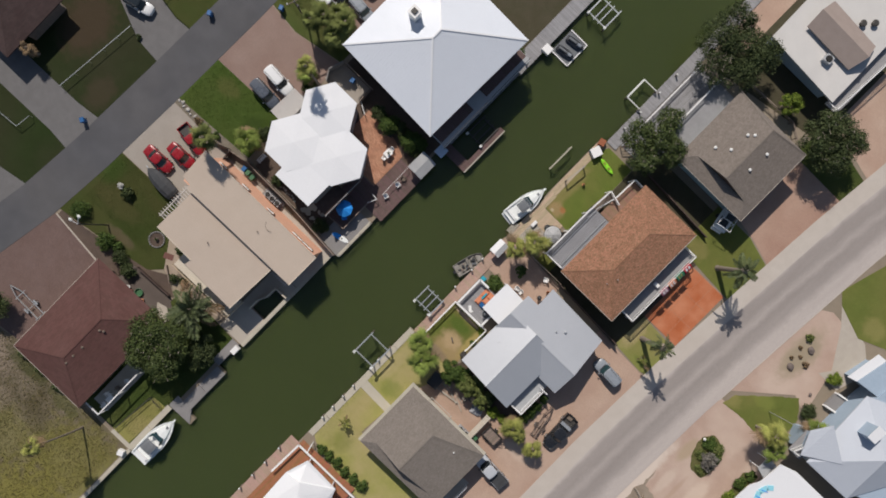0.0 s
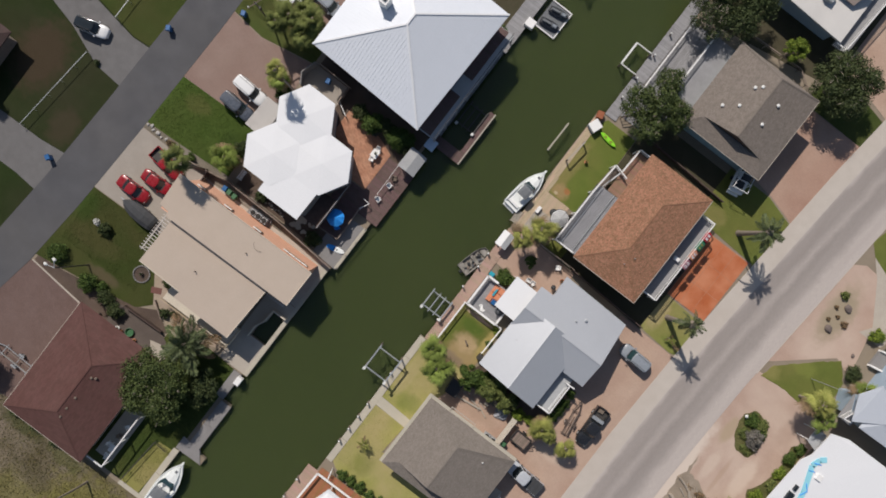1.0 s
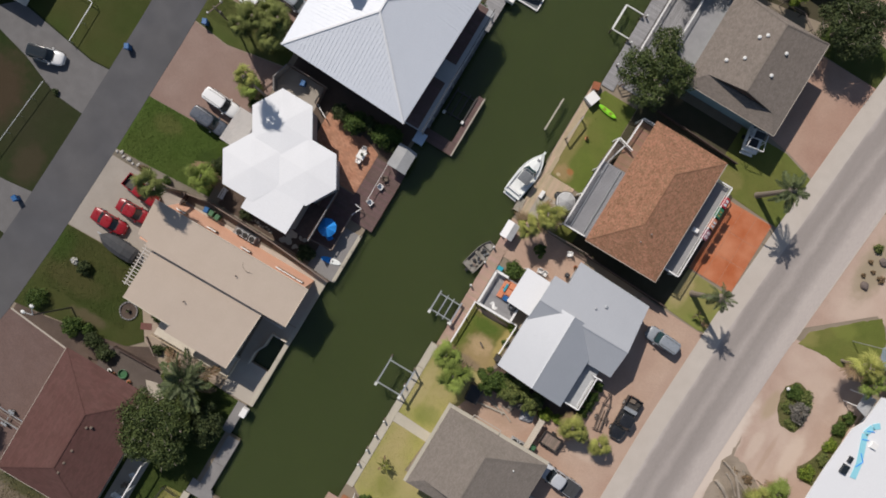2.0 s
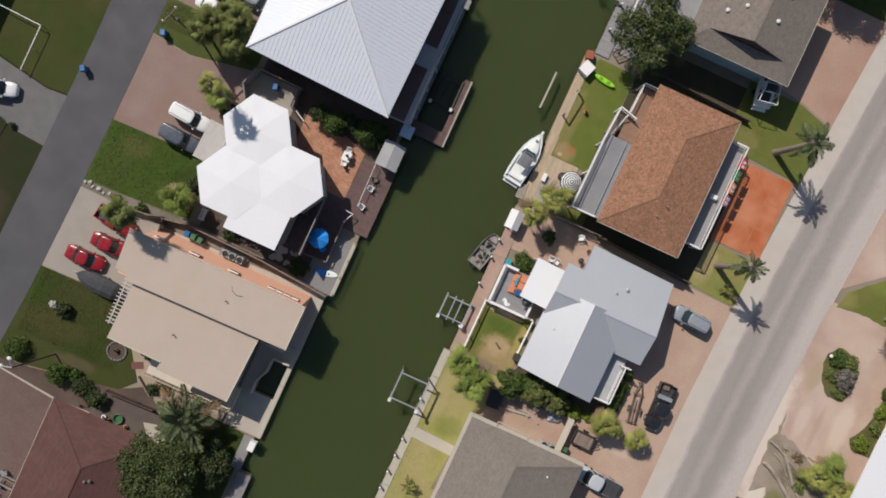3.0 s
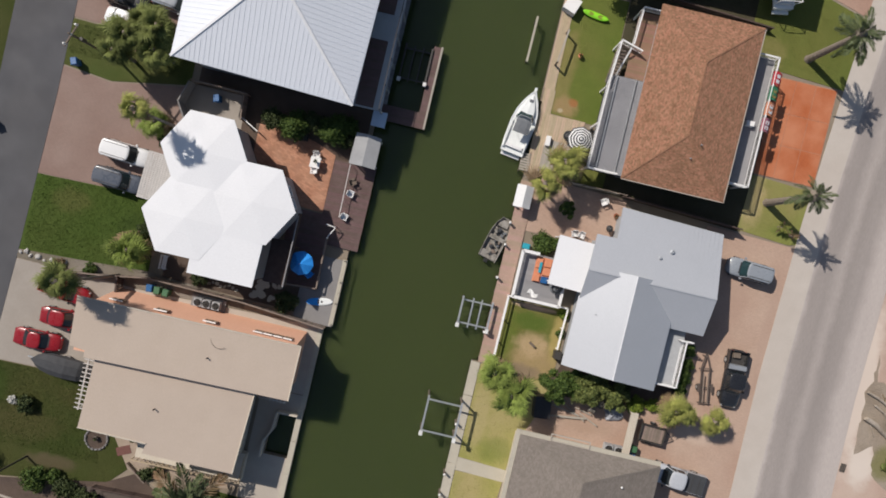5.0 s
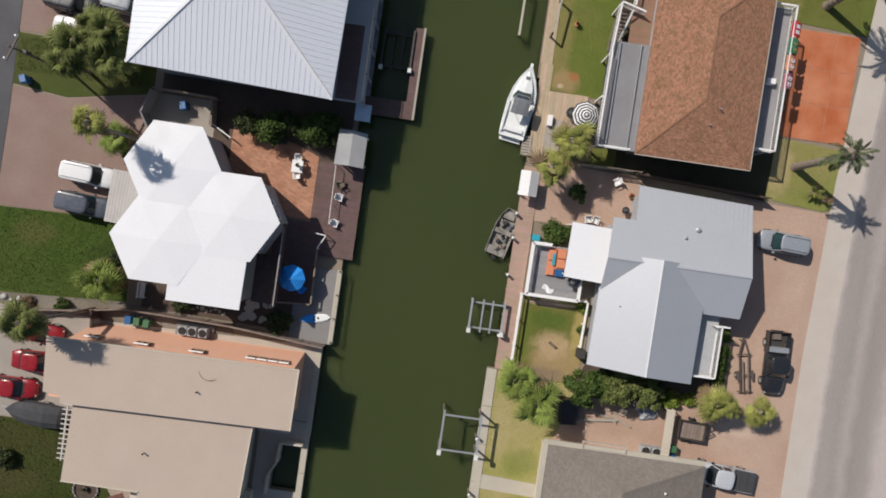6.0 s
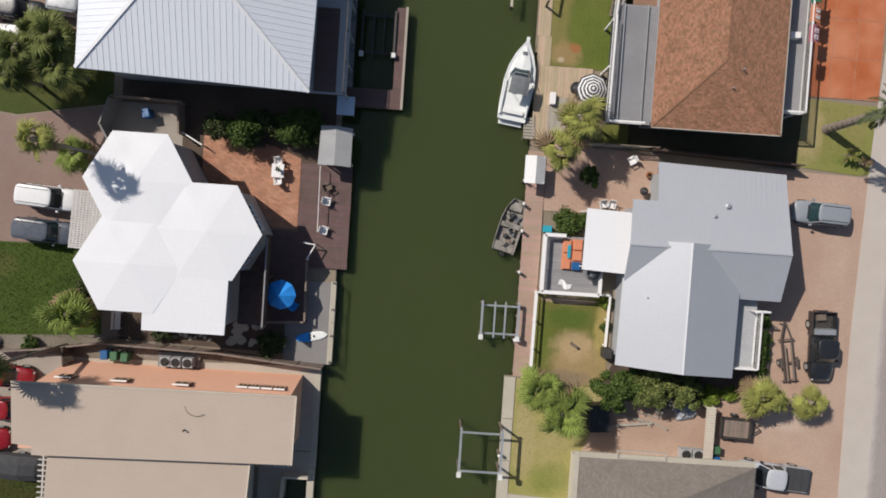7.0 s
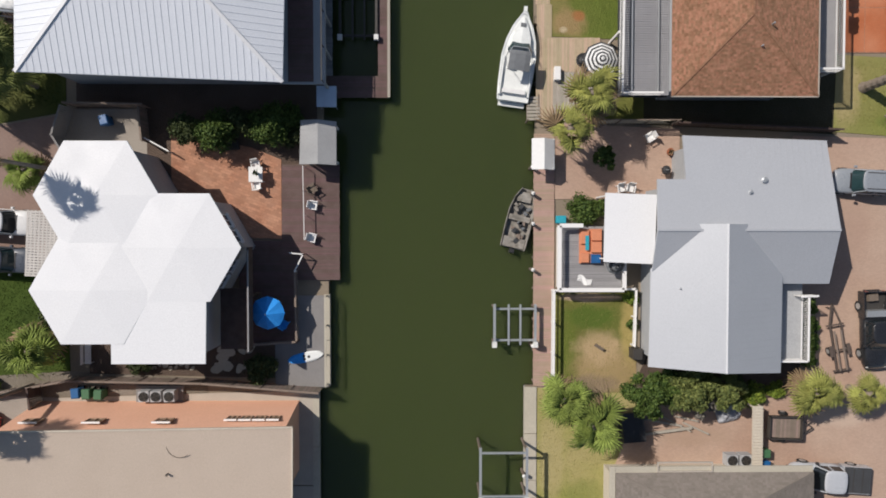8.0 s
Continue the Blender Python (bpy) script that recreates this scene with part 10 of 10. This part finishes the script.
tree(12.2, 49.0, 7.6, 6.0, OAK + " by the dock", seed=1, count=17000, n=120, lobes=((-2.6, 3.3, 2.2), (-2.9, -0.4, 2.4), (1.1, 1.0, 3.0), (-0.9, -3.7, 2.3), (3.0, 2.6, 2.3), (2.6, -2.0, 2.5)))
tree(13.2, 31.8, 6.8, 4.9, "broad olive-green tree with a lobed crown beside the lawn", "leaf_oak", seed=2, count=14000, n=105, lobes=((-0.8, 3.9, 1.7), (-2.1, -0.6, 2.2), (0.8, 0.5, 2.6), (0.7, -2.6, 2.1), (2.6, 1.0, 1.8)))
tree(31.0, 49.4, 6.8, 4.7, OAK + " beside the driveway", seed=3, count=14000, n=105, lobes=((-2.2, 1.0, 2.1), (2.2, 2.1, 2.0), (-1.4, -1.8, 2.3), (1.8, -1.4, 2.4), (0.0, 1.2, 2.7)))
tree(-17.6, -38.5, 6.6, 5.0, "broad dense dark green tree beside the red roof", "leaf_oak", seed=4, count=15000, n=105, lobes=((-2.6, 0.9, 2.2), (-1.0, -2.0, 2.4), (2.3, -1.6, 2.3), (1.6, 1.8, 2.2), (-0.5, 1.3, 2.7)))
tree(-12.6, -35.8, 3.6, 2.6, "smaller shaded tree by the canal wall", seed=14, count=4000)
tree(23.6, 50.3, 3.6, 1.9, "small bright green tree between two houses", "leaf_lime", seed=7, count=2600, n=18)
tree(52.8, 5.0, 1.7, 1.5, "low grey-leaved shrub on the island bed", "leaf_grey", seed=8, count=1100, n=26)
tree(-40.0, -52.0, 4.2, 3.2, "dark tree at the edge of the vacant lot", seed=9, count=5000, n=26)
tree(18.7, -11.7, 3.4, 1.9, "tangled olive shrub tree beside the grey roof", "leaf_olive", seed=10, count=3000, n=26)
tree(20.3, -12.6, 2.2, 1.3, "bare-twigged grey shrub beside the paver yard", "leaf_grey", seed=15, count=700, n=22)
tree(21.9, -11.6, 3.0, 1.7, "tangled olive shrub tree beside the paver yard", "leaf_olive", seed=11, count=2300, n=22)
tree(15.8, -12.2, 3.2, 1.9, "leafy green shrub tree beside the palms", "leaf_mid", seed=12, count=3600, n=20)
tree(17.2, -11.5, 2.9, 1.5, "dense green shrub tree against the grey roof", "leaf_mid", seed=21, count=2600, n=20)
tree(20.2, -11.3, 2.7, 1.4, "olive shrub tree between its neighbours", "leaf_olive", seed=22, count=1900, n=20)
tree(12.8, 5.7, 1.7, 1.0, "small green shrub on the paver patio", "leaf_mid", seed=13, count=900, n=14)


def bush(x, y, r, h, label, leaf="leaf_mid", seed=1, count=700, size=0.115):
    th = thing("bush", label, "bush", pose(x, y, 0), group="bushes")
    rnd = random.Random(seed)
    n = max(6, int(8 * r))
    cl = []
    for i in range(n):
        a, q = i * 2.4, math.sqrt((i + 0.5) / n) * 0.75
        cl.append((Vector((r * q * math.cos(a), r * q * math.sin(a), h * (0.75 - 0.45 * q) * rnd.uniform(0.8, 1.1))), r * rnd.uniform(0.28, 0.42)))
    bm = B()
    for c, _ in cl:
        tube(bm, (0, 0, 0), c, 0.03, 0.012, 5)
    part("stems", bm, M["bark"], th)
    leaf_cloud("leaves", th, cl, count, size, leaf, seed)


GB = "leafy green garden bush"
M["white_flower"] = mat("white_flower", (0.75, 0.73, 0.68), (0.6, 0.6, 0.55), 0.8, scale=3, fine=20)
bush(-16.2, 7.4, 1.6, 3.7, "dark leafy bush under the white eaves", "leaf_mid", 40, 4080)
bush(-18.3, 7.6, 1.3, 3.3, "dark leafy bush under the white eaves", "leaf_dark", 41, 2720)
bush(-12.2, 8.1, 1.7, 3.1, "leafy green bush beside the brick patio", "leaf_mid", 42, 4930)
bush(-10.7, 8.7, 1.0, 2.5, "leafy green bush against the canal shed", "leaf_mid", 43, 2040)
bush(-14.6, 8.2, 1.3, 2.7, "leafy green bush beside the brick patio", "leaf_dark", 44, 2720)
bush(-10.6, 7.3, 1.0, 1.6, "dark bush beside the cabana", "leaf_dark", 45, 1530)
bush(-37.1, -26.8, 1.0, 1.3, "clipped round bush on the lawn", "leaf_dark", 46, 1870)
bush(-38.8, -26.8, 0.5, 0.6, "low white-flowering clump on the lawn", "white_flower", 47, 442)
bush(-34.4, -34.2, 1.5, 1.8, GB, "leaf_mid", 48, 2720)
bush(-31.2, -34.4, 1.3, 1.6, GB, "leaf_dark", 49, 2210)
bush(-32.6, -33.6, 0.9, 1.2, GB, "leaf_mid", 50, 1190)
bush(-40.4, -33.4, 1.5, 1.6, GB, "leaf_mid", 51, 2040)
bush(-29.0, -35.0, 1.3, 1.8, GB, "leaf_dark", 52, 2210)
bush(-23.6, -31.2, 0.8, 0.9, GB, "leaf_dark", 53, 850)
bush(-22.2, -30.6, 0.7, 0.8, GB, "leaf_dark", 54, 680)
bush(-25.6, -27.6, 0.7, 0.9, GB, "leaf_dark", 55, 850)
bush(11.2, 1.7, 1.3, 1.6, "leafy green bush beside the patio cover", "leaf_mid", 56, 2890)
bush(12.4, 1.9, 0.8, 1.4, "leafy green bush beside the patio cover", "leaf_mid", 57, 1360)
bush(28.6, -5.6, 0.8, 1.2, "hedge clump beside the porch", "leaf_mid", 58, 1360)
bush(28.7, -7.0, 0.8, 1.2, "hedge clump beside the porch", "leaf_mid", 59, 1360)
bush(28.7, -8.4, 0.9, 1.2, "hedge clump beside the porch", "leaf_mid", 60, 1530)
bush(28.6, -9.6, 0.8, 1.1, "hedge clump beside the porch", "leaf_mid", 61, 1360)
bush(24.6, -12.4, 1.0, 1.1, "low bright bush beside the yard", "leaf_lime", 62, 1530)
bush(26.2, -12.0, 0.8, 1.0, "low green bush beside the yard", "leaf_lime", 63, 1190)
bush(22.9, -11.0, 0.8, 1.2, "dark bush beside the wall", "leaf_dark", 64, 1190)
bush(15.0, -4.9, 0.7, 0.8, "low bright plant beside the deck", "leaf_lime", 65, 850)
bush(15.2, -7.0, 0.5, 0.7, "low plant beside the wall", "leaf_mid", 66, 510)
bush(57.5, 26.8, 1.15, 1.5, "clipped bright round bush", "leaf_lime", 67, 2550)
bush(58.3, 20.6, 1.4, 1.4, "low dark bush beside the steps", "leaf_dark", 68, 2210)
bush(58.7, 5.9, 1.0, 1.0, "green bush along the white house", "leaf_mid", 69, 1530)
bush(58.9, 3.4, 1.0, 0.9, "bright bush along the white house", "leaf_lime", 70, 1360)
bush(59.1, 1.2, 0.9, 0.9, "olive bush along the white house", "leaf_olive", 71, 1190)
bush(58.2, -1.3, 1.1, 1.0, "bright bush along the white house", "leaf_lime", 72, 1530)
bush(59.1, 7.7, 0.9, 1.1, "green bush along the white house", "leaf_mid", 73, 1360)
bush(51.2, 7.0, 1.2, 0.9, "green ground cover on the island bed", "leaf_mid", 74, 1700)
bush(52.9, 7.2, 1.0, 0.9, "olive plant on the island bed", "leaf_olive", 75, 1190)
bush(53.5, 6.0, 0.9, 0.8, "green plant on the island bed", "leaf_mid", 76, 1020)
bush(51.5, 4.8, 0.9, 0.5, "low olive plant on the island bed", "leaf_olive", 77, 850)
bush(53.0, 3.2, 0.9, 0.5, "low olive plant on the island bed", "leaf_olive", 78, 850)
bush(50.9, 26.8, 0.35, 0.4, "dry tuft on the gravel bed", "frond_dead", 79, 238)
bush(51.0, 24.8, 0.3, 0.35, "dry tuft on the gravel bed", "frond_dead", 80, 204)
bush(51.9, 25.8, 0.3, 0.35, "dry tuft on the gravel bed", "frond_dead", 81, 204)
bush(53.3, 25.5, 0.6, 0.4, "dry clump on the gravel bed", "frond_dead", 82, 374)
bush(50.8, 28.8, 0.75, 0.6, "olive tuft on the gravel bed", "leaf_olive", 83, 680)
bush(-28.6, -6.2, 1.2, 1.6, "dark bush beside the white roof", "leaf_dark", 84, 2040)
bush(-28.3, -4.4, 0.9, 1.4, "dark bush beside the white roof", "leaf_dark", 85, 1360)
bush(-28.6, 3.4, 1.2, 1.8, "leafy bush between driveway and roof", "leaf_mid", 86, 2550)
bush(-33.6, -11.9, 0.9, 0.9, "low bush on the sandy strip", "leaf_mid", 87, 1020)
bush(-37.0, -11.8, 0.7, 0.5, "dry clump on the sandy strip", "frond_dead", 88, 510)
bush(-22.5, -9.8, 1.0, 1.2, "dark bush in the side yard", "leaf_dark", 89, 1360)
bush(-13.2, -10.3, 1.3, 1.5, "dark shaded bush by the fence", "leaf_dark", 90, 2210)
bush(-9.7, 28.3, 1.0, 1.3, "bush at the dock corner", "leaf_mid", 91, 1360)
bush(10.0, -34.2, 0.8, 0.9, "hedge clump along the pavilion", "leaf_mid", 92, 1020)
bush(11.6, -34.3, 0.9, 0.9, "hedge clump along the pavilion", "leaf_mid", 93, 1020)
bush(13.2, -34.2, 0.9, 1.0, "hedge clump along the pavilion", "leaf_mid", 94, 1190)
bush(14.9, -34.4, 0.9, 1.0, "hedge clump along the pavilion", "leaf_mid", 95, 1190)
bush(16.6, -34.2, 0.9, 1.0, "hedge clump along the pavilion", "leaf_mid", 96, 1190)
bush(18.4, -34.0, 1.0, 1.1, "hedge clump along the pavilion", "leaf_mid", 97, 1360)
bush(-31.6, -54.4, 1.2, 1.2, "dark scrub along the red-roofed house", "leaf_dark", 98, 1530)
bush(-28.2, -54.4, 1.3, 1.2, "dark scrub along the red-roofed house", "leaf_dark", 99, 1530)
bush(-24.6, -54.6, 1.2, 1.1, "dark scrub along the red-roofed house", "leaf_dark", 100, 1530)
bush(52.0, -6.0, 0.7, 0.5, "dry scrub beside the logs", "frond_dead", 101, 442)
bush(53.6, -9.4, 0.9, 0.6, "dry scrub beside the logs", "leaf_olive", 102, 680)
bush(52.2, -12.8, 0.9, 0.4, "low scrub on the earth bed", "leaf_olive", 103, 595)
bush(-52.0, -9.0, 0.5, 0.5, "small clump beside a driveway", "leaf_dark", 104, 340)


# tufts over the lawns, weeds on the vacant lot
def tufts(name, label, boxes, count, h, material, seed):
    rng = np.random.default_rng(seed)
    ar = np.array([(b[1] - b[0]) * (b[3] - b[2]) for b in boxes])
    pick = rng.choice(len(boxes), count, p=ar / ar.sum())
    bx = np.array(boxes)[pick]
    x = bx[:, 0] + (bx[:, 1] - bx[:, 0]) * rng.random(count)
    y = bx[:, 2] + (bx[:, 3] - bx[:, 2]) * rng.random(count)
    a = rng.uniform(0, 6.283, count)
    s = h * rng.uniform(0.5, 1.5, count)
    lx, ly = rng.normal(scale=0.5, size=count) * s, rng.normal(scale=0.5, size=count) * s
    dx, dy = np.cos(a) * s * 0.45, np.sin(a) * s * 0.45
    z = np.full(count, 0.03)
    v = np.stack([np.stack([x - dx, y - dy, z], 1), np.stack([x + dx, y + dy, z], 1), np.stack([x + lx, y + ly, z + s], 1)], 1).reshape(-1, 3)
    me = bpy.data.meshes.new(name)
    me.from_pydata(v.tolist(), [], np.arange(count * 3).reshape(-1, 3).tolist())
    me.materials.append(M[material])
    ob = new(name, me)
    tagged(ob, label=label, category="grass", kind="stuff")


M["tuft_green"] = island(mat("tuft_green", (0.062, 0.094, 0.022), (0.044, 0.068, 0.016), 0.9, scale=1, fine=8, bump=0, spec=0.1), 0.4, 0.03)
M["tuft_dry"] = island(mat("tuft_dry", (0.27, 0.25, 0.08), (0.21, 0.20, 0.06), 0.9, scale=1, fine=8, bump=0, spec=0.1), 0.4, 0.03)
tufts("grass_tufts", "short green grass blades over the lawns", [(-41.2, -28.4, -11, -3.2), (-41.6, -28.8, -31.5, -23.2), (-40.9, -28.4, 9.6, 12.8), (-20.5, -10.6, -53, -31.6)], 60000, 0.07, "tuft_green", 1)
tufts("grass_tufts", "short dry grass blades by the canal", [(8.0, 12.8, -33, -23.8), (8.0, 13.2, -22, -12.4), (9.4, 15.4, -12.2, -4.8), (31, 36.5, 8.2, 13.3), (-20, -11.4, -75, -55.2), (-14.2, -11, -54, -46.6)], 36000, 0.06, "tuft_dry", 2)
M["tuft_lot"] = island(mat("tuft_lot", (0.16, 0.14, 0.06), (0.12, 0.11, 0.045), 0.9, scale=1, fine=8, bump=0, spec=0.1), 0.4, 0.03)
M["tuft_bright"] = island(mat("tuft_bright", (0.15, 0.20, 0.04), (0.11, 0.155, 0.03), 0.9, scale=1, fine=8, bump=0, spec=0.1), 0.35, 0.03)
tufts("grass_tufts", "short bright grass blades by the brown-roofed house", [(9.2, 14.0, 15.2, 27.6), (27.6, 37, 25.2, 31.6), (10, 16, 8.7, 10.8)], 26000, 0.05, "tuft_bright", 4)
tufts("weeds", "rough dry weeds on the vacant lot", [(-45, -12, -80, -55)], 26000, 0.13, "tuft_lot", 3)
